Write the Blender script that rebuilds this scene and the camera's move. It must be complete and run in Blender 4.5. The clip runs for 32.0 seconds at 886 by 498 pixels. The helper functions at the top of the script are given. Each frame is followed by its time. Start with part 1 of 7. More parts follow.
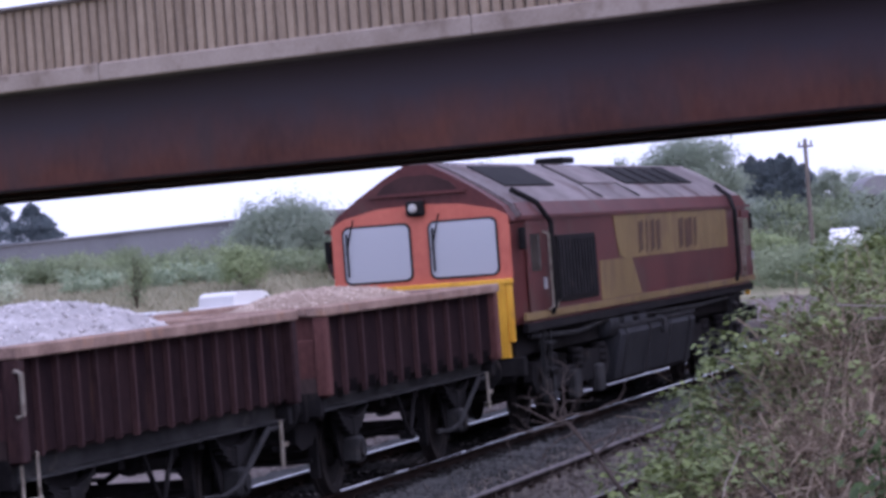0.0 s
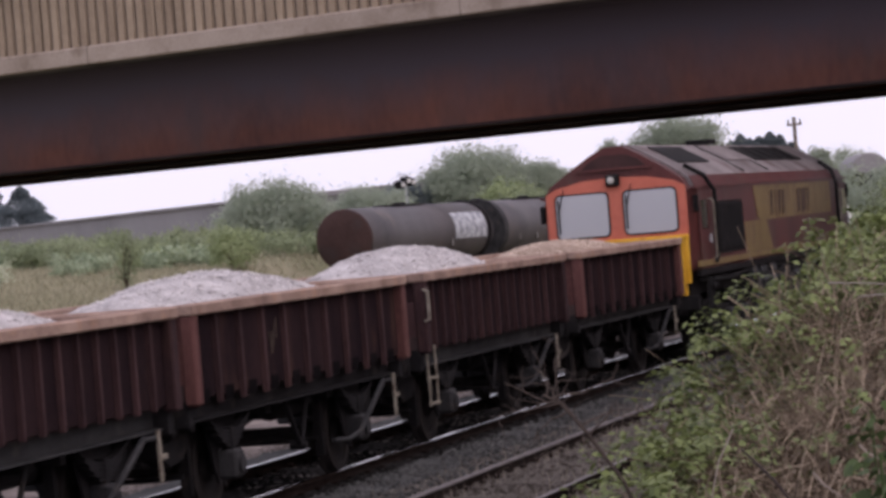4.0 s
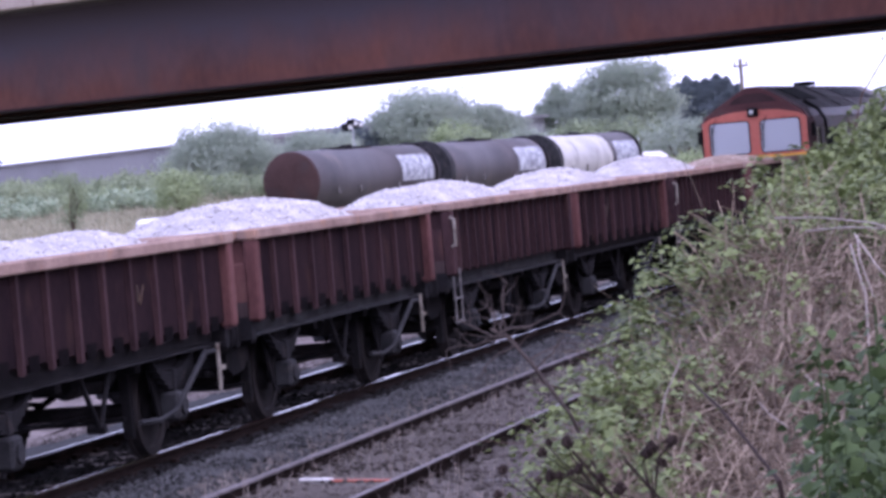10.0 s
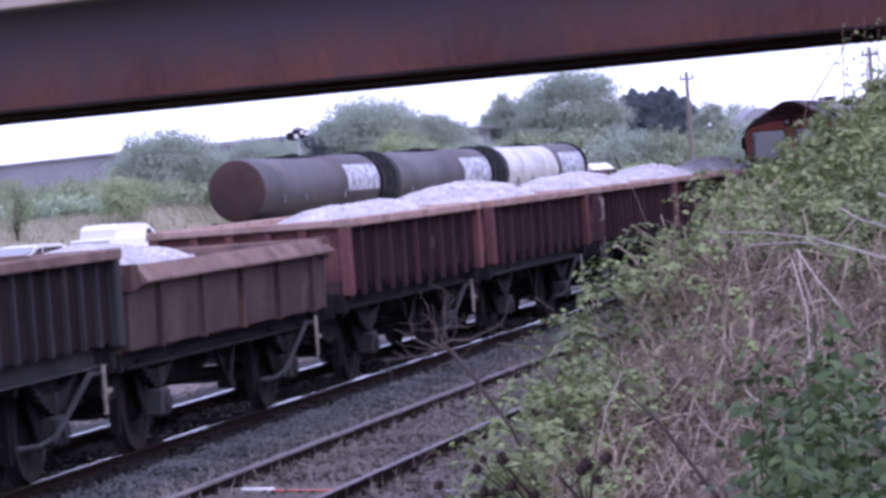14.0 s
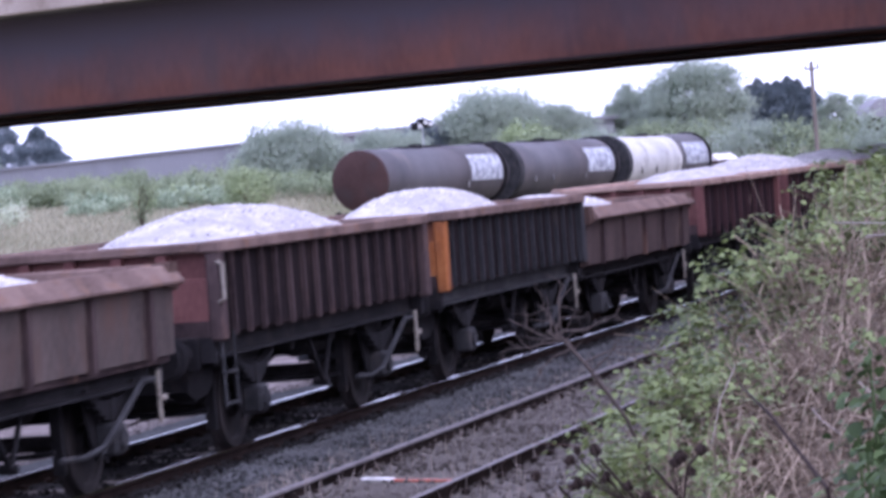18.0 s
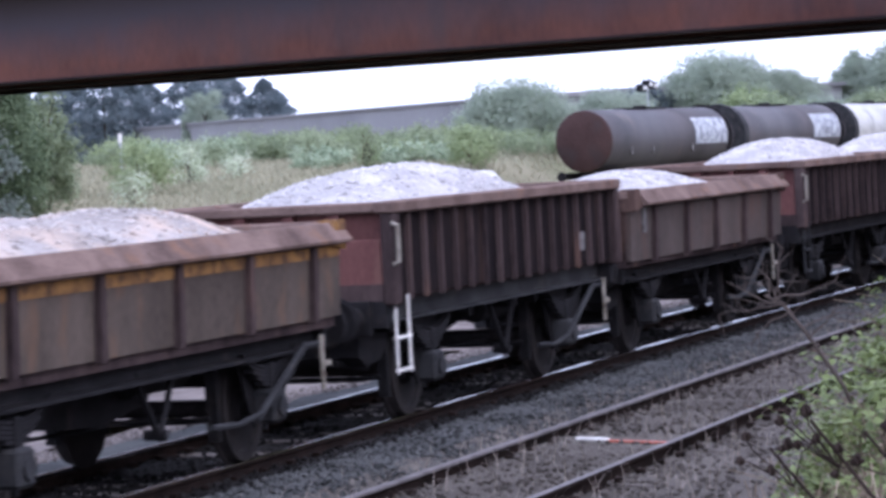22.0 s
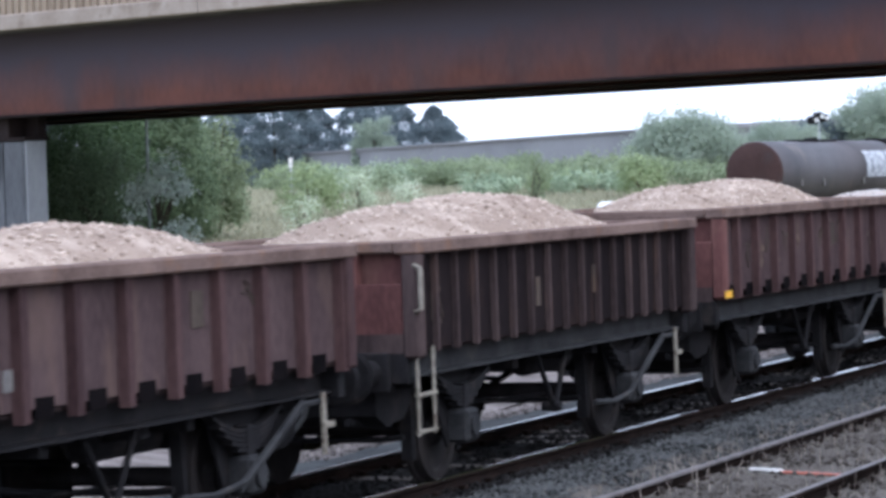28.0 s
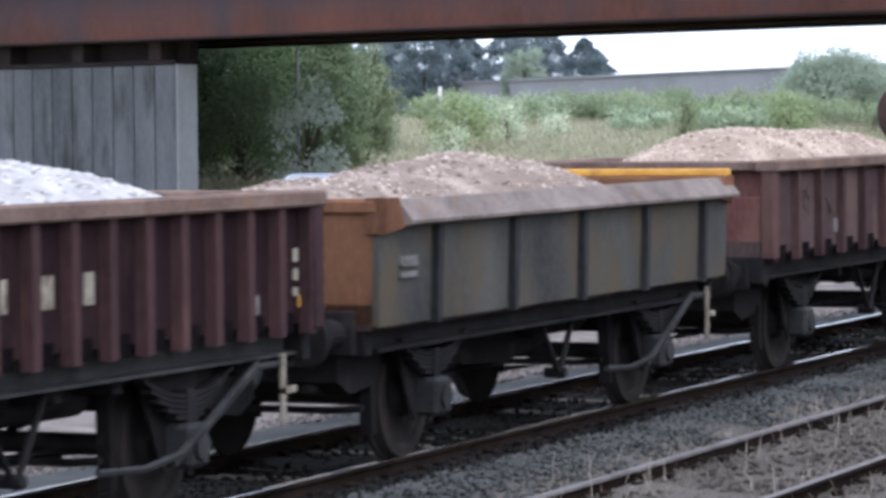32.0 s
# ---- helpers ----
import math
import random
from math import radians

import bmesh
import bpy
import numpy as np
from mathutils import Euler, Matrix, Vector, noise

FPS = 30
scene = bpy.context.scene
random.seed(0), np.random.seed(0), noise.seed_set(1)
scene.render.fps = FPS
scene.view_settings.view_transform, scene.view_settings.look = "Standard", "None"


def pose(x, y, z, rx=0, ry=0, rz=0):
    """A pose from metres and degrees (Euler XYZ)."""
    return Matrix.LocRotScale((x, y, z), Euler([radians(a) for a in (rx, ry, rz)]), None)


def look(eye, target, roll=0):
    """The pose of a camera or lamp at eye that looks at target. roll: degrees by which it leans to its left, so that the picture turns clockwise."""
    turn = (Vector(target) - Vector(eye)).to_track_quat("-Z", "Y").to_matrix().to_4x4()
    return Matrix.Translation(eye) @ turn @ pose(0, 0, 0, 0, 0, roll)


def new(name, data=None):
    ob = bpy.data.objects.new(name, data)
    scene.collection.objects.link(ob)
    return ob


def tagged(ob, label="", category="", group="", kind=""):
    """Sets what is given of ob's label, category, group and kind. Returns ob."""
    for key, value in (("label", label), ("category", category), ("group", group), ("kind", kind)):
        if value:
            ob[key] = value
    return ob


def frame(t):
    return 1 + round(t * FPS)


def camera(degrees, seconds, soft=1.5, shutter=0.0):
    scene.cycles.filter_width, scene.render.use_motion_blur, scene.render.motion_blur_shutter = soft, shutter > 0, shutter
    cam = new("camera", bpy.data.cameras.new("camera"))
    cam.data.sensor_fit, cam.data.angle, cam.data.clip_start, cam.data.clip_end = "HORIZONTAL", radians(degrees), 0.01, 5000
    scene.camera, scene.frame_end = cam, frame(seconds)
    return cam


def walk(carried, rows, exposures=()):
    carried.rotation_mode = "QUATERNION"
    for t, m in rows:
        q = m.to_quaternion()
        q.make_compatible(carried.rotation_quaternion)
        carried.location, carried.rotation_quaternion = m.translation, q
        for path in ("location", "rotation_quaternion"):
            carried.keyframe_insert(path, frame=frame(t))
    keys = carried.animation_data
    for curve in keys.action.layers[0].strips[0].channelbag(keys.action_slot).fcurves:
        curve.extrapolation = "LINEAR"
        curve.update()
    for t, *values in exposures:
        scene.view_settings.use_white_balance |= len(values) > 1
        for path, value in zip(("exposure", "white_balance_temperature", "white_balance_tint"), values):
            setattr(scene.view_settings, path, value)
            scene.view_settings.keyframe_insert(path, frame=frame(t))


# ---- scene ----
cam = camera(14.889, 32.0, soft=3.4, shutter=0.5)

PATH = [
    (0, -0.01, 0.029, 2.587, 90.12, 4.256, -75.911),
    (0.5, -0.01, 0.028, 2.585, 90.161, 4.114, -76.305),
    (1, -0.012, 0.034, 2.582, 90.407, 4.405, -76.301),
    (1.5, -0.012, 0.033, 2.582, 90.266, 4.056, -76.159),
    (2, -0.011, 0.03, 2.587, 90.697, 4.212, -76.135),
    (2.5, -0.011, 0.032, 2.585, 90.625, 4.078, -75.808),
    (3, -0.011, 0.029, 2.585, 90.301, 4.457, -76.448),
    (3.5, -0.011, 0.032, 2.589, 89.888, 4.711, -76.166),
    (5.5, -0.017, 0.047, 2.559, 89.439, 4.451, -76.19),
    (6, -0.019, 0.051, 2.554, 88.978, 4.356, -76.27),
    (6.5, -0.018, 0.05, 2.555, 88.74, 4.591, -75.994),
    (7, -0.016, 0.043, 2.557, 88.643, 4.516, -76.374),
    (7.5, -0.014, 0.038, 2.557, 88.686, 4.689, -76.468),
    (8, -0.016, 0.044, 2.549, 88.549, 3.937, -76.933),
    (8.5, -0.017, 0.047, 2.549, 88.705, 4.265, -76.283),
    (9, -0.015, 0.042, 2.552, 88.684, 4.579, -77.074),
    (9.5, -0.014, 0.038, 2.553, 88.623, 4.73, -76.616),
    (10, -0.013, 0.037, 2.554, 88.744, 4.828, -76.984),
    (10.5, -0.012, 0.033, 2.555, 88.96, 4.616, -77.691),
    (11, -0.011, 0.03, 2.555, 88.631, 4.156, -79.07),
    (11.5, -0.011, 0.03, 2.555, 88.698, 4.207, -79.516),
    (12, -0.011, 0.03, 2.556, 88.738, 4.325, -79.087),
    (12.5, -0.009, 0.025, 2.558, 88.636, 4.477, -78.579),
    (13, -0.007, 0.02, 2.558, 88.803, 3.955, -78.935),
    (13.5, -0.008, 0.022, 2.559, 88.617, 4.247, -78.697),
    (14, -0.01, 0.027, 2.56, 88.842, 4.283, -77.905),
    (14.5, -0.01, 0.027, 2.563, 89.02, 4.251, -78.156),
    (15, -0.01, 0.027, 2.567, 89.233, 4.418, -77.832),
    (15.5, -0.01, 0.026, 2.572, 89.467, 4.47, -77.275),
    (17.5, 0.001, -0.004, 2.562, 89.537, 5.047, -76.518),
    (18, 0.003, -0.008, 2.558, 88.831, 4.289, -75.799),
    (18.5, 0.005, -0.015, 2.557, 88.403, 4.112, -75.771),
    (19, 0.007, -0.019, 2.557, 88.387, 3.178, -74.938),
    (19.5, 0.007, -0.02, 2.557, 88.284, 3.444, -74.366),
    (20, 0.007, -0.018, 2.554, 88.27, 3.059, -73.714),
    (20.5, 0.005, -0.014, 2.55, 88.593, 2.515, -73.638),
    (21, 0.005, -0.014, 2.549, 88.304, 2.42, -73.26),
    (21.5, 0.004, -0.012, 2.55, 88.112, 2.86, -72.45),
    (22, 0.006, -0.015, 2.55, 88.382, 2.804, -72.015),
    (22.5, 0.007, -0.02, 2.563, 88.445, 3.211, -71.219),
    (23, 0.005, -0.015, 2.566, 88.154, 3.602, -70.401),
    (23.5, -0, 0, 2.582, 87.735, 4.3, -69.612),
    (24, -0, 0.001, 2.576, 87.845, 4.102, -69.616),
    (24.5, 0.003, -0.009, 2.588, 88.009, 3.929, -69.372),
    (25, -0.007, 0.02, 2.572, 88.339, 3.411, -69.386),
    (25.5, 0.001, -0.003, 2.596, 88.746, 3.558, -69.292),
    (27.5, -0.016, 0.045, 2.548, 89.033, 1.941, -68.77),
    (28, -0.023, 0.063, 2.534, 88.977, 1.913, -69.181),
    (28.5, -0.022, 0.06, 2.541, 89.096, 1.742, -69),
    (29, -0.024, 0.066, 2.547, 88.44, 1.403, -68.366),
    (29.5, -0.029, 0.08, 2.551, 88.205, 0.853, -67.951),
    (30, -0.038, 0.104, 2.554, 88.229, 0.361, -67.569),
    (30.5, -0.03, 0.084, 2.555, 88.072, 0.537, -66.874),
    (31, -0.027, 0.073, 2.556, 87.832, 0.796, -66.423),
    (31.5, -0.022, 0.06, 2.557, 87.815, 0.614, -66.601),
    (32, -0.02, 0.055, 2.558, 87.859, 0.516, -66.664),
]
walk(cam, [(r[0], pose(*r[1:])) for r in PATH], [
    (0.0, 0.0, 5470, 36), (1.0, -0.15, 5500, 35), (1.5, -0.2, 5680, 34), (2.0, -0.25, 6250, 30), (3.0, -0.3, 6900, 27), (3.5, -0.3, 6900, 27), (5.5, 0.36, 5560, 41), (6.5, 0.42, 5520, 41), (8.0, 0.64, 5500, 42), (10.0, 0.58, 5450, 43), (15.0, 0.52, 5280, 45),
    (17.5, 0.25, 5450, 41), (18.0, 0.72, 5370, 38), (19.0, 0.98, 5320, 37), (20.0, 0.98, 5370, 30), (21.0, 0.72, 5420, 29), (22.0, 0.68, 5480, 25), (23.0, 0.52, 5530, 22), (24.0, 1.32, 5520, 20), (25.0, 1.16, 5510, 17), (28.0, 0.66, 5550, 13), (30.0, 0.9, 5600, 15), (31.0, 0.7, 5700, 14), (32.0, 0.8, 5800, 12)])

# ---------------------------------------------------------------- light
world = bpy.data.worlds.new("sky")
scene.world = world
world.use_nodes = True
wn, wl = world.node_tree.nodes, world.node_tree.links
sky = wn.new("ShaderNodeTexSky")
sky.sky_type, sky.sun_disc = "NISHITA", False
sky.sun_elevation, sky.sun_rotation = radians(38), radians(200)
sky.air_density, sky.dust_density, sky.ozone_density = 1.0, 6.0, 1.0
cloud = wn.new("ShaderNodeMix")
cloud.data_type = "RGBA"
cloud.inputs[0].default_value = 0.8
wl.new(sky.outputs[0], cloud.inputs[6])
cloud.inputs[7].default_value = (8.4, 8.9, 9.9, 1)
wl.new(cloud.outputs[2], wn["Background"].inputs["Color"])
wn["Background"].inputs["Strength"].default_value = 0.15

sun = new("sun", bpy.data.lights.new("sun", "SUN"))
sun.data.energy, sun.data.angle, sun.data.color = 0.5, radians(30), (1.0, 0.97, 0.92)
sun.matrix_world = look((-20, -25, 60), (0, 0, 0))

# ---------------------------------------------------------------- materials
def material(name, dark, light, rough=0.8, metal=0.0, scale=3.0, fine=40.0, bump=0.3, dist=0.02, streak=1.0,
             island=0.0, stain=None, stain_at=0.6, coat=0.0, contrast=0.25):
    """Two tones mixed by coarse and fine noise, with relief and, where given, stains."""
    m = bpy.data.materials.new(name)
    m.use_nodes = True
    n, l = m.node_tree.nodes, m.node_tree.links
    b = n["Principled BSDF"]
    co = n.new("ShaderNodeTexCoord")
    info = n.new("ShaderNodeObjectInfo")
    add = n.new("ShaderNodeVectorMath")
    add.operation = "MULTIPLY_ADD"
    l.new(info.outputs["Random"], add.inputs[0])
    add.inputs[1].default_value = (37.0, 19.0, 11.0)
    l.new(co.outputs["Object"], add.inputs[2])
    mp = n.new("ShaderNodeMapping")
    mp.inputs["Scale"].default_value = (1, 1, streak)
    l.new(add.outputs[0], mp.inputs["Vector"])
    big = n.new("ShaderNodeTexNoise")
    big.inputs["Scale"].default_value, big.inputs["Detail"].default_value = scale, 6
    l.new(mp.outputs[0], big.inputs["Vector"])
    small = n.new("ShaderNodeTexNoise")
    small.inputs["Scale"].default_value, small.inputs["Detail"].default_value = fine, 4
    l.new(mp.outputs[0], small.inputs["Vector"])
    mix = n.new("ShaderNodeMath")
    mix.operation = "MULTIPLY_ADD"
    l.new(small.outputs["Fac"], mix.inputs[0])
    mix.inputs[1].default_value = 0.5
    l.new(big.outputs["Fac"], mix.inputs[2])
    last = mix.outputs[0]
    if island:
        geo = n.new("ShaderNodeNewGeometry")
        ia = n.new("ShaderNodeMath")
        ia.operation = "MULTIPLY_ADD"
        l.new(geo.outputs["Random Per Island"], ia.inputs[0])
        ia.inputs[1].default_value = island
        l.new(last, ia.inputs[2])
        sub = n.new("ShaderNodeMath")
        sub.operation = "SUBTRACT"
        l.new(ia.outputs[0], sub.inputs[0])
        sub.inputs[1].default_value = island / 2
        last = sub.outputs[0]
    ramp = n.new("ShaderNodeValToRGB")
    ramp.color_ramp.elements[0].position, ramp.color_ramp.elements[1].position = 0.75 - contrast, 0.75 + contrast
    ramp.color_ramp.elements[0].color, ramp.color_ramp.elements[1].color = (*dark, 1), (*light, 1)
    l.new(last, ramp.inputs[0])
    col = ramp.outputs[0]
    if stain:
        sn = n.new("ShaderNodeTexNoise")
        sn.inputs["Scale"].default_value, sn.inputs["Detail"].default_value = scale * 1.7, 8
        sm = n.new("ShaderNodeMapping")
        sm.inputs["Location"].default_value = (7.3, 2.1, 5.5)
        l.new(mp.outputs[0], sm.inputs["Vector"])
        l.new(sm.outputs[0], sn.inputs["Vector"])
        sr = n.new("ShaderNodeValToRGB")
        sr.color_ramp.elements[0].position, sr.color_ramp.elements[1].position = stain_at - 0.08, stain_at + 0.12
        l.new(sn.outputs["Fac"], sr.inputs[0])
        sx = n.new("ShaderNodeMix")
        sx.data_type = "RGBA"
        l.new(sr.outputs[0], sx.inputs[0])
        l.new(col, sx.inputs[6])
        sx.inputs[7].default_value = (*stain, 1)
        col = sx.outputs[2]
    l.new(col, b.inputs["Base Color"])
    bp = n.new("ShaderNodeBump")
    bp.inputs["Strength"].default_value, bp.inputs["Distance"].default_value = bump, dist
    l.new(small.outputs["Fac"], bp.inputs["Height"])
    l.new(bp.outputs[0], b.inputs["Normal"])
    b.inputs["Roughness"].default_value, b.inputs["Metallic"].default_value = rough, metal
    b.inputs["Coat Weight"].default_value = coat
    b.inputs["Specular IOR Level"].default_value = 0.03 if rough > 0.82 else 0.12 if rough > 0.7 else 0.35
    return m


def leaf_material(name, dark, light, rough=0.6, vary=0.5, thin=0.35, gloss=0.15, patch=0.5):
    """Leaves that let some light through."""
    m = material(name, dark, light, rough, 0, patch, 7.0, 0.0, 0.01, 1.0, island=vary, contrast=0.4)
    n, l = m.node_tree.nodes, m.node_tree.links
    b = n["Principled BSDF"]
    b.inputs["Specular IOR Level"].default_value = gloss
    tr = n.new("ShaderNodeBsdfTranslucent")
    l.new(b.inputs["Base Color"].links[0].from_socket, tr.inputs["Color"])
    mx = n.new("ShaderNodeMixShader")
    mx.inputs[0].default_value = thin
    l.new(b.outputs[0], mx.inputs[1])
    l.new(tr.outputs[0], mx.inputs[2])
    l.new(mx.outputs[0], n["Material Output"].inputs["Surface"])
    return m


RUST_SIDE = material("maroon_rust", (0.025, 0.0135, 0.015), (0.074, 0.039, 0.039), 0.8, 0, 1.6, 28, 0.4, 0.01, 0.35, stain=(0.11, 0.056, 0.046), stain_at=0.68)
# RUST_PANEL and DARK_PANEL: grime plus recess shade, painted darker than the ribs
RUST_PANEL = material("maroon_rust_grime_shade", (0.011, 0.007, 0.009), (0.033, 0.0185, 0.0195), 0.85, 0, 1.6, 28, 0.4, 0.01, 0.35, stain=(0.06, 0.033, 0.026), stain_at=0.67)
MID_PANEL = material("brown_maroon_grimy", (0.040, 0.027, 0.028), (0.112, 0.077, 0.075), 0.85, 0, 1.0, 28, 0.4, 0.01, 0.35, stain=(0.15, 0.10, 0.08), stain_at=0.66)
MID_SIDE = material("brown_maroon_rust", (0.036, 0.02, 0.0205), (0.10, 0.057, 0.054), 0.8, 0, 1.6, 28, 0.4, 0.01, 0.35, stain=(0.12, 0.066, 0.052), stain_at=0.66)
RUST_END = material("brown_orange_rust", (0.085, 0.042, 0.026), (0.21, 0.105, 0.06), 0.85, 0, 1.6, 28, 0.4, 0.01, 0.4, stain=(0.10, 0.05, 0.035), stain_at=0.6)
TANK_SLATE = material("slate_paint", (0.008, 0.009, 0.011), (0.03, 0.032, 0.038), 0.6, 0, 1.8, 20, 0.3, 0.01, stain=(0.045, 0.045, 0.05), stain_at=0.64)
DARK_PANEL = material("dark_rust_grime_shade", (0.008, 0.0062, 0.007), (0.024, 0.0175, 0.0175), 0.85, 0, 1.6, 28, 0.4, 0.01, 0.3, stain=(0.05, 0.03, 0.024), stain_at=0.68)
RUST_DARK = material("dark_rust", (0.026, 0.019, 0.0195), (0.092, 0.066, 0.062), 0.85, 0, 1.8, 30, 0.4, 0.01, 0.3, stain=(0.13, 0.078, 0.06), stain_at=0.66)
RIB_SLATE = material("slate_rib", (0.014, 0.0145, 0.016), (0.045, 0.045, 0.047), 0.8, 0, 1.6, 28, 0.4, 0.01, 0.35, stain=(0.06, 0.05, 0.042), stain_at=0.66)
RUST_RED = material("red_rust", (0.072, 0.031, 0.029), (0.17, 0.077, 0.068), 0.8, 0, 1.4, 30, 0.4, 0.01, 0.4, stain=(0.18, 0.098, 0.077), stain_at=0.64)
BROWN_END = material("dark_brown_end", (0.045, 0.029, 0.024), (0.115, 0.074, 0.06), 0.85, 0, 1.6, 28, 0.4, 0.01, 0.4, stain=(0.16, 0.12, 0.085), stain_at=0.7)
RUST_ORANGE = material("orange_rust", (0.22, 0.075, 0.025), (0.42, 0.17, 0.06), 0.85, 0, 2.5, 35, 0.4, 0.01, 0.4, stain=(0.16, 0.07, 0.045), stain_at=0.58)
RUST_COPE = material("cope_rust", (0.18, 0.12, 0.10), (0.42, 0.30, 0.24), 0.85, 0, 2.2, 30, 0.3, 0.01, 1.0, stain=(0.38, 0.22, 0.14), stain_at=0.66)
GREY_SIDE = material("weathered_grey", (0.03, 0.0305, 0.031), (0.088, 0.085, 0.077), 0.8, 0, 1.0, 25, 0.4, 0.01, 0.5, stain=(0.085, 0.066, 0.042), stain_at=0.58)
BROWN_SIDE = material("weathered_brown", (0.045, 0.035, 0.031), (0.115, 0.09, 0.078), 0.8, 0, 1.4, 25, 0.4, 0.01, 0.5, stain=(0.09, 0.058, 0.046), stain_at=0.6)
BROWN_DARK = material("dark_weathered_brown", (0.032, 0.022, 0.02), (0.082, 0.057, 0.05), 0.8, 0, 1.2, 25, 0.4, 0.01, 0.5, stain=(0.15, 0.105, 0.075), stain_at=0.7)
OCHRE_SIDE = material("ochre_brown", (0.045, 0.035, 0.028), (0.115, 0.09, 0.072), 0.8, 0, 1.4, 25, 0.4, 0.01, 0.5, stain=(0.16, 0.09, 0.05), stain_at=0.62)
YELLOW_OLD = material("old_yellow", (0.42, 0.20, 0.03), (0.70, 0.38, 0.07), 0.7, 0, 3, 30, 0.3, 0.01, 1.0, stain=(0.25, 0.11, 0.04), stain_at=0.66)
FRAME = material("underframe_grime", (0.007, 0.0065, 0.0072), (0.023, 0.0215, 0.0228), 0.82, 0.0, 2.5, 35, 0.4, 0.01, stain=(0.042, 0.035, 0.031), stain_at=0.66)
# near-black colour stands for the darkness inside the drain slots
SLOT = material("slot_dark", (0.003, 0.0025, 0.003), (0.009, 0.007, 0.0075), 0.9, 0.0, 2.5, 35, 0.2, 0.01)
FRAME_LIGHT = material("dusty_frame", (0.016, 0.016, 0.0175), (0.052, 0.052, 0.053), 0.82, 0.0, 2.5, 35, 0.4, 0.01, stain=(0.07, 0.062, 0.056), stain_at=0.66)
TYRE = material("wheel_steel", (0.014, 0.0125, 0.0125), (0.042, 0.036, 0.034), 0.75, 0.0, 4, 40, 0.2, 0.005)
WHITE_PAINT = material("worn_white", (0.5, 0.48, 0.44), (0.8, 0.78, 0.74), 0.6, 0, 5, 40, 0.2, 0.004, stain=(0.3, 0.22, 0.17), stain_at=0.66)
CREAM_PAINT = material("worn_cream", (0.15, 0.135, 0.105), (0.33, 0.30, 0.25), 0.75, 0, 5, 40, 0.2, 0.004, stain=(0.09, 0.065, 0.05), stain_at=0.6)
FADED_OCHRE = material("faded_ochre_paint", (0.085, 0.06, 0.045), (0.21, 0.165, 0.115), 0.85, 0, 8, 40, 0.2, 0.004, stain=(0.06, 0.038, 0.034), stain_at=0.55)
PLATE = material("label_panel", (0.09, 0.084, 0.08), (0.20, 0.19, 0.18), 0.7, 0, 6, 40, 0.1, 0.003, stain=(0.05, 0.04, 0.036), stain_at=0.58)
STONE_WHITE = material("crushed_limestone", (0.40, 0.38, 0.375), (0.76, 0.73, 0.72), 0.95, 0, 2.5, 60, 0.8, 0.03, island=0.6)
STONE_MIX = material("crushed_mixed_stone", (0.30, 0.27, 0.25), (0.66, 0.61, 0.575), 0.95, 0, 0.9, 50, 0.8, 0.03, island=0.6, stain=(0.56, 0.44, 0.35), stain_at=0.56)
STONE_PINK = material("crushed_pink_stone", (0.31, 0.235, 0.185), (0.68, 0.555, 0.455), 0.95, 0, 2.5, 50, 0.8, 0.03, island=0.7)
STONE_TAN = material("crushed_tan_stone", (0.24, 0.185, 0.155), (0.64, 0.53, 0.455), 0.95, 0, 2.5, 45, 0.9, 0.03, island=0.9)
LOCO_MAROON = material("loco_maroon", (0.06, 0.0145, 0.014), (0.12, 0.034, 0.03), 0.5, 0, 0.9, 18, 0.1, 0.004, 0.6, stain=(0.085, 0.05, 0.04), stain_at=0.64)
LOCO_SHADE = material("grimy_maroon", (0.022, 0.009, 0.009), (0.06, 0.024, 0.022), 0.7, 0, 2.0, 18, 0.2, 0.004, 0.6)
LOCO_RED = material("loco_red", (0.46, 0.112, 0.07), (0.62, 0.185, 0.12), 0.45, 0, 1.5, 18, 0.05, 0.003, 0.6, stain=(0.34, 0.10, 0.07), stain_at=0.68)
LOCO_GOLD = material("loco_gold", (0.155, 0.105, 0.04), (0.26, 0.185, 0.075), 0.55, 0, 1.0, 18, 0.1, 0.004, 0.6, stain=(0.13, 0.08, 0.045), stain_at=0.6)
FADED = material("faded_emblem", (0.045, 0.02, 0.014), (0.10, 0.052, 0.03), 0.6, 0, 3.0, 18, 0.1, 0.004, 0.6, stain=(0.16, 0.11, 0.05), stain_at=0.62)
LOCO_YELLOW = material("loco_yellow", (0.62, 0.32, 0.02), (0.85, 0.48, 0.04), 0.5, 0, 2, 20, 0.1, 0.003, stain=(0.34, 0.17, 0.05), stain_at=0.66)
LOCO_ROOF = material("dusty_roof", (0.11, 0.092, 0.092), (0.27, 0.24, 0.235), 0.75, 0, 0.8, 16, 0.2, 0.01, stain=(0.075, 0.04, 0.038), stain_at=0.62)
LOCO_DARK = material("loco_black", (0.005, 0.005, 0.0055), (0.02, 0.0185, 0.0185), 0.75, 0, 3, 30, 0.2, 0.005)
RUBBER = material("black_rubber", (0.01, 0.01, 0.01), (0.03, 0.03, 0.03), 0.7, 0, 5, 40, 0.1, 0.003)
STEEL_TOP = material("polished_rail", (0.34, 0.34, 0.35), (0.5, 0.5, 0.51), 0.1, 1.0, 3, 60, 0.0, 0.001)
RAIL_SIDE = material("rail_rust", (0.008, 0.006, 0.005), (0.028, 0.019, 0.016), 0.9, 0, 3, 40, 0.4, 0.01)
RAIL_OLD_TOP = material("dull_rail_top", (0.06, 0.05, 0.046), (0.17, 0.15, 0.145), 0.6, 0.0, 3, 60, 0.1, 0.002)
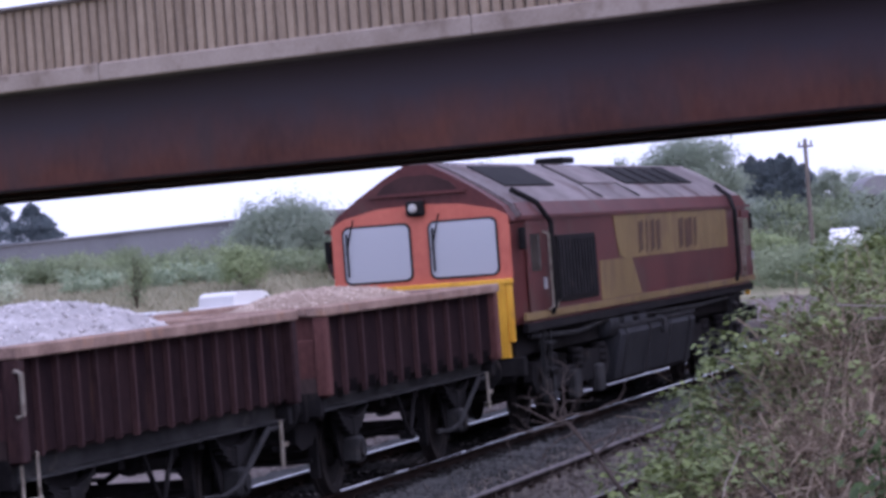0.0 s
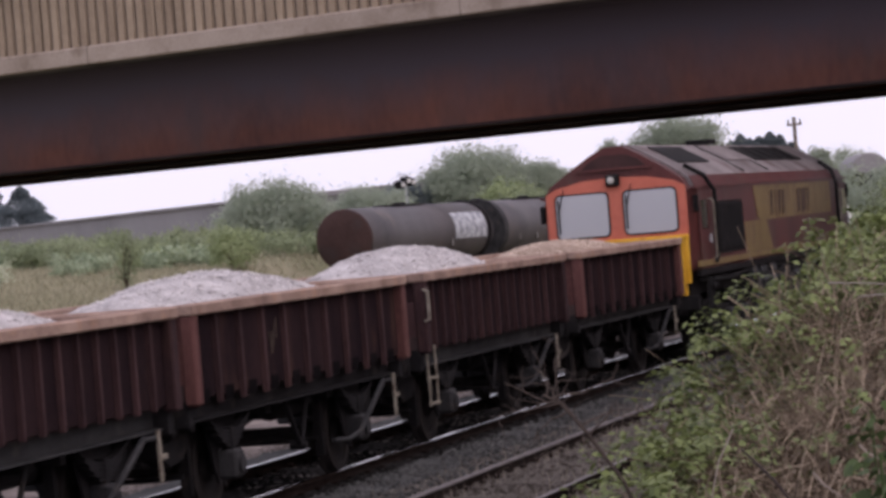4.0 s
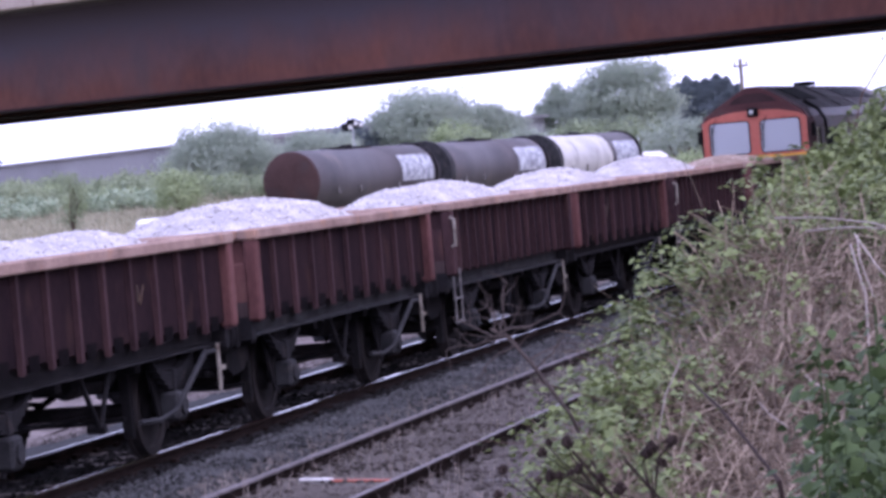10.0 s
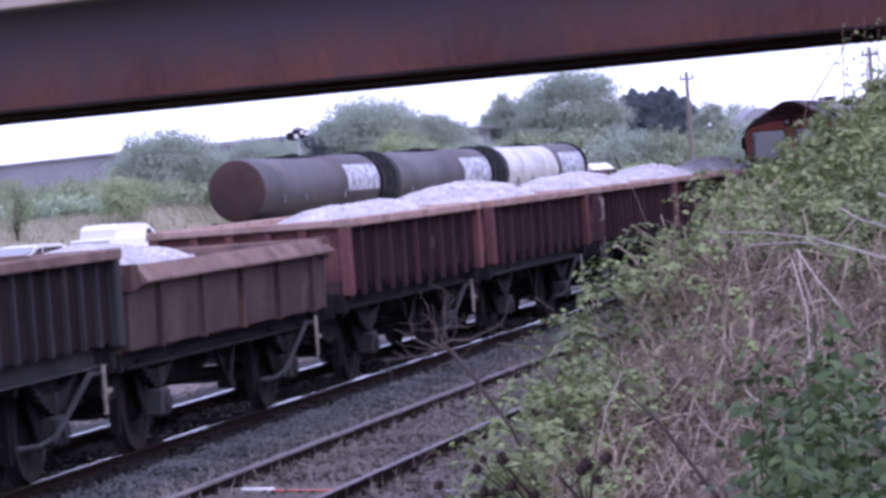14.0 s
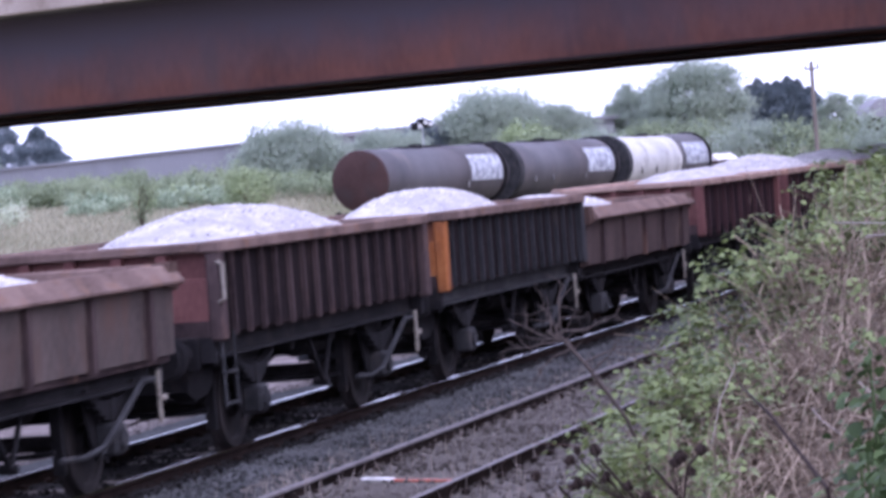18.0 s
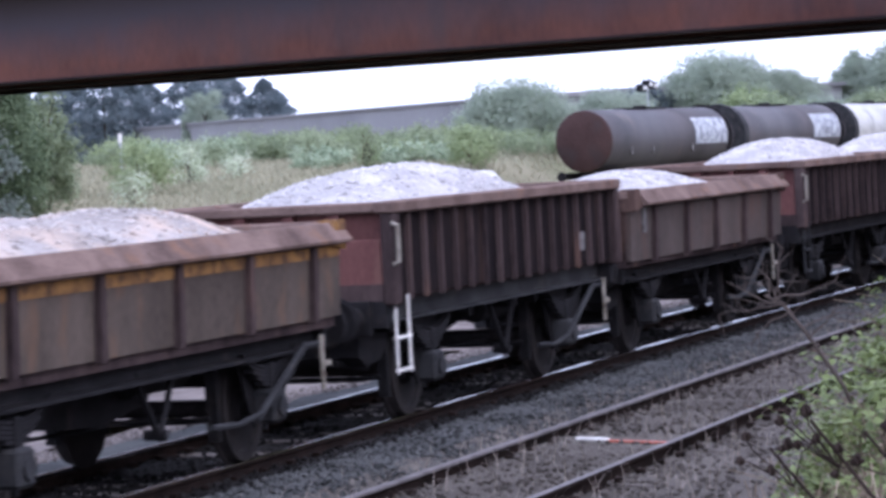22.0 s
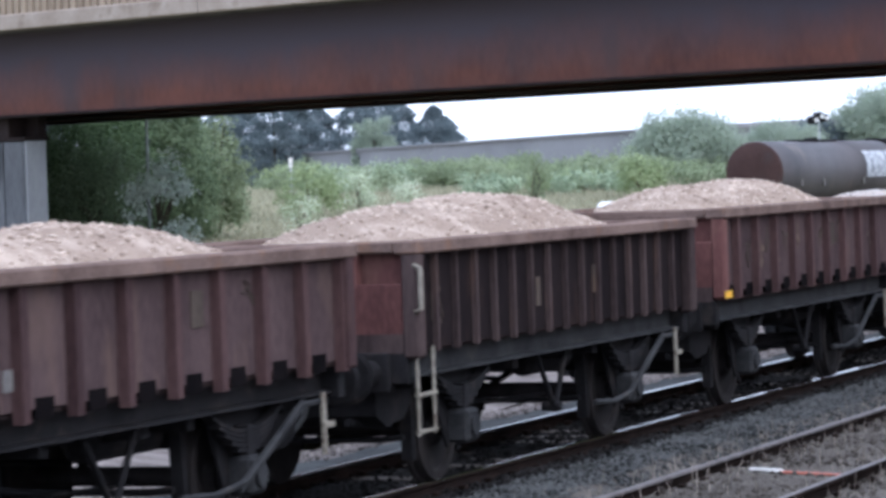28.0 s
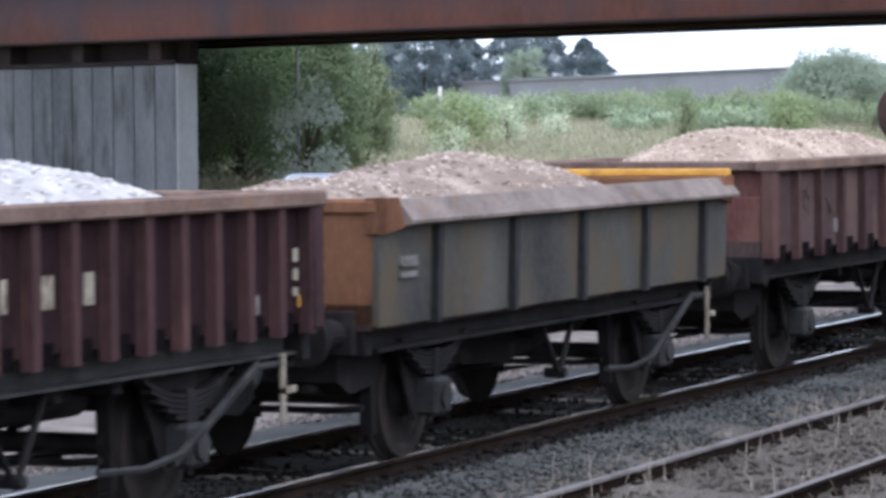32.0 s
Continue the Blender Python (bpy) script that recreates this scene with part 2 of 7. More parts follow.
SLEEPER = material("concrete_sleeper", (0.10, 0.085, 0.075), (0.22, 0.195, 0.18), 0.9, 0, 3, 40, 0.5, 0.01)
SLEEPER_OLD = material("grimy_sleeper", (0.06, 0.052, 0.046), (0.145, 0.126, 0.11), 0.9, 0, 3, 40, 0.5, 0.01)
BALLAST = material("ballast", (0.036, 0.037, 0.037), (0.14, 0.141, 0.137), 0.95, 0, 1.2, 45, 1.0, 0.05, island=0.6, contrast=0.42)
# oily ballast, coloured darker again for the shade below the vehicles
BALLAST_DARK = material("oily_shaded_ballast", (0.010, 0.0095, 0.0095), (0.038, 0.035, 0.034), 0.85, 0, 1.2, 45, 1.0, 0.05, island=0.6, contrast=0.42)
YARD = material("pale_gravel_yard", (0.10, 0.085, 0.077), (0.28, 0.24, 0.218), 0.95, 0, 1.4, 25, 0.8, 0.05)
YARD_STONE = material("pale_loose_stone", (0.09, 0.077, 0.07), (0.29, 0.25, 0.228), 0.95, 0, 1.4, 45, 0.8, 0.03, island=0.7, contrast=0.4)
BALLAST_BROWN = material("ballast_brown", (0.058, 0.05, 0.044), (0.17, 0.15, 0.131), 0.95, 0, 1.0, 45, 1.0, 0.05, island=0.5, contrast=0.42)
GROUND = material("field_ground", (0.13, 0.14, 0.075), (0.31, 0.275, 0.19), 0.95, 0, 0.12, 3.0, 0.5, 0.1)
BANK = material("bank_soil", (0.05, 0.04, 0.028), (0.16, 0.12, 0.09), 0.95, 0, 1.5, 20, 0.8, 0.05)
GIRDER = material("weathering_steel", (0.078, 0.026, 0.018), (0.165, 0.06, 0.04), 0.7, 0, 0.3, 5, 0.15, 0.01, 0.5, stain=(0.07, 0.042, 0.04), stain_at=0.6)
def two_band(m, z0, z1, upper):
    """Paints the deck overhang's shade on the upper part as a purplish tone, ragged-edged."""
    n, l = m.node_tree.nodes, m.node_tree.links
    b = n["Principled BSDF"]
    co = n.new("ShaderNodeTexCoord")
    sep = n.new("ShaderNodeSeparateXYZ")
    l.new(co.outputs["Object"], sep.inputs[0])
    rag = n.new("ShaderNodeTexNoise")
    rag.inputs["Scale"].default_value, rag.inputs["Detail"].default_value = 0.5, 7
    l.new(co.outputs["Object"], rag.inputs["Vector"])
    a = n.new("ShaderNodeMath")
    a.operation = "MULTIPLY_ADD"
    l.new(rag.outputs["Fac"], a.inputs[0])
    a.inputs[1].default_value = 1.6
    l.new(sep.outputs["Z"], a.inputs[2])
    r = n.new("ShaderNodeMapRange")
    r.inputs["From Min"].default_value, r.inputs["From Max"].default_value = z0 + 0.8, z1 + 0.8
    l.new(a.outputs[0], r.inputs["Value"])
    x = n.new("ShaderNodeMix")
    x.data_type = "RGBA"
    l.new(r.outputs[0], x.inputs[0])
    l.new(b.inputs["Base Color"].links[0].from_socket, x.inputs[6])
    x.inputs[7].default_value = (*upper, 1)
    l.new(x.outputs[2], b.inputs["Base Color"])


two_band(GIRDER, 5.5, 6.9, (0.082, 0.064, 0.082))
FLANGE = material("flange_steel", (0.018, 0.013, 0.013), (0.04, 0.028, 0.026), 0.75, 0, 0.7, 8, 0.2, 0.01)
DECK = material("edge_concrete", (0.28, 0.225, 0.18), (0.44, 0.37, 0.31), 0.9, 0, 0.8, 12, 0.3, 0.01, stain=(0.2, 0.155, 0.12), stain_at=0.64)
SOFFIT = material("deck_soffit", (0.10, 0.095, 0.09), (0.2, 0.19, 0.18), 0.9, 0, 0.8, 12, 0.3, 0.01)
# same concrete as PIER, made paler for the light on its end
PIER_END = material("lit_end_concrete", (0.28, 0.285, 0.295), (0.42, 0.425, 0.43), 0.9, 0, 0.7, 14, 0.3, 0.01, 0.3)
PARAPET = material("parapet_panel", (0.25, 0.19, 0.135), (0.41, 0.325, 0.235), 0.8, 0, 0.9, 14, 0.2, 0.01, 0.4)
PARAPET_RAIL = material("parapet_rail", (0.08, 0.065, 0.055), (0.15, 0.12, 0.10), 0.7, 0, 1, 14, 0.2, 0.01)
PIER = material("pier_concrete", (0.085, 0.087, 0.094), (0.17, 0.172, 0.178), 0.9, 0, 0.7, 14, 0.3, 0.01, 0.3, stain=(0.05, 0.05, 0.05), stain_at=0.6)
TANK_DARK = material("tank_bitumen", (0.036, 0.032, 0.034), (0.085, 0.074, 0.075), 0.6, 0, 0.5, 10, 0.15, 0.01, 0.6, stain=(0.10, 0.078, 0.07), stain_at=0.66)
TANK_END = material("tank_end_rust", (0.04, 0.022, 0.02), (0.078, 0.046, 0.041), 0.75, 0, 0.7, 10, 0.2, 0.01, stain=(0.05, 0.036, 0.034), stain_at=0.6)
TANK_CREAM = material("tank_cream", (0.30, 0.29, 0.27), (0.54, 0.53, 0.49), 0.6, 0, 0.6, 10, 0.1, 0.01, 0.6, stain=(0.2, 0.18, 0.16), stain_at=0.62)
SIGN = material("faded_placard", (0.17, 0.18, 0.20), (0.46, 0.475, 0.50), 0.6, 0, 2.6, 12, 0.1, 0.005, contrast=0.12, stain=(0.09, 0.09, 0.10), stain_at=0.62)
CAR_WHITE = material("car_white", (0.82, 0.82, 0.82), (0.88, 0.88, 0.88), 0.35, 0, 2, 30, 0.02, 0.002, coat=0.2)
CAR_BLUE = material("car_silver_blue", (0.32, 0.36, 0.42), (0.42, 0.46, 0.52), 0.3, 0.3, 2, 30, 0.02, 0.002, coat=0.6)
WALL_GREY = material("grey_cladding", (0.225, 0.22, 0.228), (0.29, 0.285, 0.292), 0.8, 0, 0.15, 3, 0.1, 0.02)
POLE = material("weathered_pole", (0.12, 0.10, 0.08), (0.24, 0.21, 0.18), 0.9, 0, 3, 20, 0.3, 0.01, 0.2)
GALV = material("galvanised", (0.34, 0.36, 0.37), (0.52, 0.54, 0.55), 0.5, 0.5, 3, 20, 0.1, 0.005)
BARK = material("bark", (0.04, 0.033, 0.026), (0.13, 0.105, 0.08), 0.95, 0, 4, 30, 0.8, 0.03, 0.3)
# distance haze is mixed into WILLOW and CONIFER as paler, greyer tones
WILLOW = leaf_material("hazed_willow_leaf", (0.30, 0.355, 0.28), (0.41, 0.465, 0.365), vary=0.12, thin=0.65)
OAK = leaf_material("shrub_leaf", (0.15, 0.19, 0.105), (0.31, 0.365, 0.22))
DEEP_LEAF = leaf_material("deep_green_leaf", (0.045, 0.08, 0.04), (0.15, 0.22, 0.10), 0.6, 0.6, 0.3)
MID_LEAF = leaf_material("hedge_leaf", (0.085, 0.125, 0.07), (0.21, 0.27, 0.15), 0.6, 0.5, 0.35)
FIELD_LEAF = leaf_material("field_shrub_leaf", (0.19, 0.235, 0.135), (0.35, 0.40, 0.25), vary=0.3, thin=0.45)
BRIGHT = leaf_material("young_leaf", (0.2, 0.26, 0.115), (0.37, 0.435, 0.235))
CONIFER = leaf_material("hazed_conifer_needles", (0.12, 0.155, 0.165), (0.21, 0.25, 0.26), vary=0.15, thin=0.5)
SILVER = leaf_material("silvery_leaf", (0.22, 0.30, 0.19), (0.46, 0.53, 0.37))
PALE_LEAF = leaf_material("pale_shrub_leaf", (0.42, 0.50, 0.42), (0.78, 0.83, 0.74), 0.5, 0.4, 0.4, 0.2)
BLOSSOM = leaf_material("pale_blossom", (0.34, 0.42, 0.24), (0.70, 0.74, 0.58))
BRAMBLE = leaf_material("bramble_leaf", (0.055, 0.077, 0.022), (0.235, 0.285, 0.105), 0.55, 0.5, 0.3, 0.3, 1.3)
BRAMBLE_INNER = leaf_material("inner_bramble_leaf", (0.028, 0.036, 0.015), (0.11, 0.12, 0.055), 0.7, 0.6, 0.2, 0.1, 1.3)
WEED = leaf_material("weed_leaf", (0.014, 0.028, 0.010), (0.085, 0.128, 0.042), 0.6, 0.55, 0.28, 0.2, 2.5)
DRY = leaf_material("dry_stalk", (0.095, 0.072, 0.054), (0.35, 0.28, 0.205), 0.8, 0.8, 0.25, 0.1, 1.5)
LITTER = leaf_material("dead_leaf", (0.068, 0.05, 0.036), (0.23, 0.175, 0.125), 0.85, 0.7, 0.2, 0.05, 1.5)
STEM = leaf_material("bramble_stem", (0.06, 0.036, 0.03), (0.19, 0.125, 0.095), 0.8)
TWIG = leaf_material("bare_twig", (0.04, 0.032, 0.028), (0.125, 0.1, 0.086), 0.85, 0.6, 0.1)
DEAD = leaf_material("dead_flower", (0.018, 0.013, 0.011), (0.062, 0.044, 0.036), 0.9)
CANE = leaf_material("pale_cane", (0.17, 0.14, 0.115), (0.42, 0.36, 0.305), 0.7, 0.5, 0.1)
COPE_GREY = material("grey_cope", (0.11, 0.09, 0.083), (0.25, 0.21, 0.19), 0.85, 0, 2.2, 30, 0.3, 0.01, 1.0, stain=(0.17, 0.115, 0.085), stain_at=0.66)
PEEL = material("peeling_ochre", (0.16, 0.085, 0.035), (0.36, 0.19, 0.06), 0.8, 0, 3, 30, 0.3, 0.01, 1.0, stain=(0.09, 0.05, 0.03), stain_at=0.52)
COPE_BROWN = material("brown_cope", (0.085, 0.058, 0.05), (0.22, 0.155, 0.13), 0.85, 0, 2.2, 30, 0.3, 0.01, 1.0, stain=(0.2, 0.115, 0.075), stain_at=0.66)
GRASS = leaf_material("field_grass", (0.27, 0.265, 0.17), (0.41, 0.385, 0.275), 0.9, 0.2)


def glass_material(name, tint, rough=0.06):
    m = bpy.data.materials.new(name)
    m.use_nodes = True
    b = m.node_tree.nodes["Principled BSDF"]
    b.inputs["Base Color"].default_value = (*tint, 1)
    b.inputs["Roughness"].default_value = rough
    b.inputs["Specular IOR Level"].default_value = 1.0
    b.inputs["Coat Weight"].default_value = 1.0
    return m


# pale base colour holds the sky's reflection in the windscreens
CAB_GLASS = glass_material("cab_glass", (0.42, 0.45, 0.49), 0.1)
DARK_GLASS = glass_material("dark_glass", (0.02, 0.022, 0.025))
LENS = glass_material("lamp_lens", (0.42, 0.42, 0.38), 0.1)


# ---------------------------------------------------------------- mesh helpers
class Shape:
    """Collects simple solids, which become one mesh."""

    def __init__(self):
        self.v, self.f = [], []

    def add(self, verts, faces):
        k = len(self.v)
        self.v += [tuple(p) for p in verts]
        self.f += [tuple(i + k for i in q) for q in faces]
        return self

    def box(self, x0, x1, y0, y1, z0, z1, b=0.0):
        lo, hi = (x0, y0, z0), (x1, y1, z1)
        if b <= 0:
            vs = [(x, y, z) for x in (x0, x1) for y in (y0, y1) for z in (z0, z1)]
            return self.add(vs, [(0, 1, 3, 2), (4, 6, 7, 5), (0, 4, 5, 1), (2, 3, 7, 6), (0, 2, 6, 4), (1, 5, 7, 3)])
        b = min(b, 0.45 * min(x1 - x0, y1 - y0, z1 - z0))
        vs, ix = [], {}
        for s in [(i, j, k) for i in (0, 1) for j in (0, 1) for k in (0, 1)]:
            for ax in range(3):
                p = []
                for c in range(3):
                    e = hi[c] if s[c] else lo[c]
                    p.append(e if c == ax else e - b if s[c] else e + b)
                ix[s, ax] = len(vs)
                vs.append(p)
        fs = []
        for ax in range(3):
            o1, o2 = (ax + 1) % 3, (ax + 2) % 3
            for e in (0, 1):
                q = []
                for u, w in ((0, 0), (1, 0), (1, 1), (0, 1)):
                    s = [0, 0, 0]
                    s[ax], s[o1], s[o2] = e, u, w
                    q.append(ix[tuple(s), ax])
                fs.append(q if e else q[::-1])
            for u in (0, 1):
                for w in (0, 1):
                    a, c = [0, 0, 0], [0, 0, 0]
                    a[o1], a[o2], c[o1], c[o2] = u, w, u, w
                    c[ax] = 1
                    fs.append((ix[tuple(a), o1], ix[tuple(c), o1], ix[tuple(c), o2], ix[tuple(a), o2]))
        for s in [(i, j, k) for i in (0, 1) for j in (0, 1) for k in (0, 1)]:
            fs.append((ix[s, 0], ix[s, 1], ix[s, 2]))
        return self.add(vs, fs)

    def prism(self, outline, a, b, axis=0):
        """An outline in the two other axes, drawn out along an axis from a to b."""
        n = len(outline)
        def at(p, d):
            return (d, *p) if axis == 0 else (p[0], d, p[1]) if axis == 1 else (*p, d)
        vs = [at(p, a) for p in outline] + [at(p, b) for p in outline]
        fs = [tuple(range(n))[::-1], tuple(range(n, 2 * n))] + [(i, (i + 1) % n, n + (i + 1) % n, n + i) for i in range(n)]
        return self.add(vs, fs)

    def rod(self, p, q, r, n=8, r2=None, caps=True):
        p, q = Vector(p), Vector(q)
        d = (q - p).normalized()
        u = d.orthogonal().normalized()
        w = d.cross(u)
        r2 = r if r2 is None else r2
        vs = []
        for c, rr in ((p, r), (q, r2)):
            vs += [c + rr * (math.cos(2 * math.pi * i / n) * u + math.sin(2 * math.pi * i / n) * w) for i in range(n)]
        fs = [(i, (i + 1) % n, n + (i + 1) % n, n + i) for i in range(n)]
        if caps:
            fs += [tuple(range(n))[::-1], tuple(range(n, 2 * n))]
        return self.add(vs, fs)

    def path(self, pts, r, n=6, r2=None):
        """One bent tube through the points."""
        pts = [Vector(p) for p in pts]
        k = len(pts) - 1
        vs = []
        u = None
        for i, p in enumerate(pts):
            d = (pts[min(i + 1, k)] - pts[max(i - 1, 0)]).normalized()
            u = d.orthogonal().normalized() if u is None else (u - u.dot(d) * d).normalized()
            w = d.cross(u)
            rr = r if r2 is None else r + (r2 - r) * i / k
            vs += [p + rr * (math.cos(2 * math.pi * a / n) * u + math.sin(2 * math.pi * a / n) * w) for a in range(n)]
        fs = [(i * n + a, i * n + (a + 1) % n, (i + 1) * n + (a + 1) % n, (i + 1) * n + a) for i in range(k) for a in range(n)]
        fs += [tuple(range(n))[::-1], tuple(range(k * n, (k + 1) * n))]
        return self.add(vs, fs)

    def bent(self, outline, xs, off, lift):
        """An outline across y and z, drawn along x; off(x) shifts it sideways and lift(x) upwards."""
        n = len(outline)
        vs = [(x, p[0] + off(x), p[1] + lift(x)) for x in xs for p in outline]
        m = len(xs)
        fs = [(i * n + a, i * n + (a + 1) % n, (i + 1) * n + (a + 1) % n, (i + 1) * n + a) for i in range(m - 1) for a in range(n)]
        fs += [tuple(range(n))[::-1], tuple(range((m - 1) * n, m * n))]
        return self.add(vs, fs)

    def lathe(self, prof, centre=(0, 0, 0), axis=1, n=20):
        """Rings of (distance along the axis, radius)."""
        vs = []
        for d, r in prof:
            for i in range(n):
                c, s = r * math.cos(2 * math.pi * i / n), r * math.sin(2 * math.pi * i / n)
                p = (d, c, s) if axis == 0 else (c, d, s) if axis == 1 else (c, s, d)
                vs.append([p[k] + centre[k] for k in range(3)])
        k = len(prof)
        fs = [(j * n + i, j * n + (i + 1) % n, (j + 1) * n + (i + 1) % n, (j + 1) * n + i) for j in range(k - 1) for i in range(n)]
        fs += [tuple(range(n))[::-1], tuple(range((k - 1) * n, k * n))]
        return self.add(vs, fs)

    def mesh(self, name, mat, smooth=False):
        me = bpy.data.meshes.new(name)
        me.from_pydata(self.v, [], self.f)
        bm = bmesh.new()
        bm.from_mesh(me)
        bmesh.ops.recalc_face_normals(bm, faces=bm.faces)
        bm.to_mesh(me)
        bm.free()
        if smooth:
            me.shade_smooth()
            me.set_sharp_from_angle(angle=radians(40))
        me.materials.append(mat)
        return me


def part(name, shape, mat, parent=None, label="", at=None, smooth=False, kind=""):
    me = shape.mesh(name, mat, smooth) if isinstance(shape, Shape) else shape
    ob = new(name, me)
    if parent:
        ob.parent = parent
    if at is not None:
        ob.matrix_basis = at
    return tagged(ob, label, kind=kind)


def thing(name, label, category, at=None, group="", kind=""):
    ob = new(name)
    ob.empty_display_size = 0.3
    if at is not None:
        ob.matrix_basis = at
    return tagged(ob, label, category, group, kind)


def raw(name, verts, faces, mat):
    me = bpy.data.meshes.new(name)
    me.from_pydata([tuple(v) for v in verts], [], faces)
    me.materials.append(mat)
    return me


def quads(name, corners, mat):
    """A mesh of loose four-cornered leaves; corners: n x 4 x 3."""
    c = np.asarray(corners, dtype=np.float32)
    n = len(c)
    me = bpy.data.meshes.new(name)
    me.vertices.add(4 * n)
    me.vertices.foreach_set("co", c.ravel())
    me.loops.add(4 * n)
    me.loops.foreach_set("vertex_index", np.arange(4 * n, dtype=np.int32))
    me.polygons.add(n)
    me.polygons.foreach_set("loop_start", np.arange(0, 4 * n, 4, dtype=np.int32))
    me.update(calc_edges=True)
    me.validate()
    me.materials.append(mat)
    return me


def leaf_quads(centres, size, rng, flat=0.0, aspect=0.6, facing=None):
    """Pointed leaves, each turned at random; flat: how far they tend to lie level; facing: where they tend to look."""
    n = len(centres)
    size = np.broadcast_to(size, (n,)) * rng.uniform(0.6, 1.3, n)
    a = rng.normal(size=(n, 3))
    nrm = rng.normal(size=(n, 3))
    nrm[:, 2] = np.abs(nrm[:, 2]) + flat
    if facing is not None:
        nrm = facing + 0.38 * rng.normal(size=(n, 3))
    nrm /= np.linalg.norm(nrm, axis=1)[:, None]
    a -= (a * nrm).sum(1)[:, None] * nrm
    a /= np.linalg.norm(a, axis=1)[:, None]
    b = np.cross(nrm, a)
    s = size[:, None]
    c = np.asarray(centres)
    return np.stack([c - a * s * 0.5, c + b * s * 0.5 * aspect - a * s * 0.08 + nrm * s * 0.08, c + a * s * 0.55, c - b * s * 0.5 * aspect - a * s * 0.08 + nrm * s * 0.08], 1)


LEAF_ROWS = {6: [(0.0, 0.03), (0.14, 0.3), (0.34, 0.42), (0.56, 0.36), (0.78, 0.2), (1.0, 0.01)], 4: [(0.0, 0.03), (0.3, 0.36), (0.66, 0.28), (1.0, 0.01)]}


def broad_leaves(name, centres, size, rng, facing, mat, rows=6, along=None):
    """Folded, toothed leaves with a midrib, each a small grid; facing: where each one looks."""
    n = len(centres)
    prof = LEAF_ROWS[rows]
    size = np.broadcast_to(size, (n,)) * rng.uniform(0.65, 1.25, n)
    nrm = facing + 0.3 * rng.normal(size=(n, 3))
    nrm /= np.linalg.norm(nrm, axis=1)[:, None]
    a = rng.normal(size=(n, 3)) if along is None else along + 0.35 * rng.normal(size=(n, 3))
    a -= (a * nrm).sum(1)[:, None] * nrm
    a /= np.linalg.norm(a, axis=1)[:, None]
    b = np.cross(nrm, a)
    c, k = np.asarray(centres), size[:, None]
    v = np.empty((n, 3 * rows, 3))
    curl = rng.uniform(0.05, 0.35, n)[:, None]
    for i, (u, w) in enumerate(prof):
        mid = c + a * k * (u - 0.45) - nrm * k * curl * (u - 0.3) ** 2
        for j, q in enumerate((-1, 0, 1)):
            ww = w * (1 + 0.12 * rng.normal(size=n))[:, None]
            v[:, 3 * i + j] = mid + b * k * ww * q + nrm * k * 0.16 * w * abs(q)
    pat = np.array([(3 * i + j, 3 * i + j + 1, 3 * i + j + 4, 3 * i + j + 3) for i in range(rows - 1) for j in (0, 1)])
    f = (pat[None] + 3 * rows * np.arange(n)[:, None, None]).reshape(-1, 4)
    me = bpy.data.meshes.new(name)
    me.vertices.add(3 * rows * n)
    me.vertices.foreach_set("co", v.astype(np.float32).ravel())
    me.loops.add(4 * len(f))
    me.loops.foreach_set("vertex_index", f.astype(np.int32).ravel())
    me.polygons.add(len(f))
    me.polygons.foreach_set("loop_start", np.arange(0, 4 * len(f), 4, dtype=np.int32))
    me.update(calc_edges=True)
    me.shade_smooth()
    me.materials.append(mat)
    return me


def stones(name, centres, size, mat, rng):
    """Loose broken stones: small uneven octahedra joined into one mesh."""
    n = len(centres)
    base = np.array([(1, 0, 0), (-1, 0, 0), (0, 1, 0), (0, -1, 0), (0, 0, 0.8), (0, 0, -0.6)], float)
    tri = np.array([(0, 2, 4), (2, 1, 4), (1, 3, 4), (3, 0, 4), (2, 0, 5), (1, 2, 5), (3, 1, 5), (0, 3, 5)])
    ang = rng.uniform(0, 6.283, n)
    ca, sa = np.cos(ang), np.sin(ang)
    v = base[None] * rng.uniform(0.55, 1.3, (n, 6, 1)) * (size * rng.uniform(0.5, 1.3, n))[:, None, None]
    x = v[:, :, 0] * ca[:, None] - v[:, :, 1] * sa[:, None]
    y = v[:, :, 0] * sa[:, None] + v[:, :, 1] * ca[:, None]
    v = np.stack([x, y, v[:, :, 2]], 2) + np.asarray(centres)[:, None]
    f = (tri[None] + 6 * np.arange(n)[:, None, None]).reshape(-1, 3)
    me = bpy.data.meshes.new(name)
    me.vertices.add(6 * n)
    me.vertices.foreach_set("co", v.astype(np.float32).ravel())
    me.loops.add(len(f) * 3)
    me.loops.foreach_set("vertex_index", f.astype(np.int32).ravel())
    me.polygons.add(len(f))
    me.polygons.foreach_set("loop_start", np.arange(0, 3 * len(f), 3, dtype=np.int32))
    me.update(calc_edges=True)
    me.materials.append(mat)
    return me


def smooth_step(a, b, x):
    t = np.clip((np.asarray(x, float) - a) / (b - a), 0, 1)
    return t * t * (3 - 2 * t)


def bend(x):
    """Sideways shift of the line, which curves gently beyond the bank."""
    u = np.clip(np.asarray(x, float) - 18, 0, 130)
    return -2.2e-4 * u ** 2 - 0.0572 * np.clip(np.asarray(x, float) - 148, 0, None)


def rise(x):
    """Height of the line above its level near the camera: it climbs gently beyond."""
    u = np.clip(np.asarray(x, float) - 18, 0, 140)
    return 0.0042 * u * u / (u + 4.0)


def heading(x):
    return math.degrees(math.atan(-4.4e-4 * min(max(x - 18, 0), 130)))


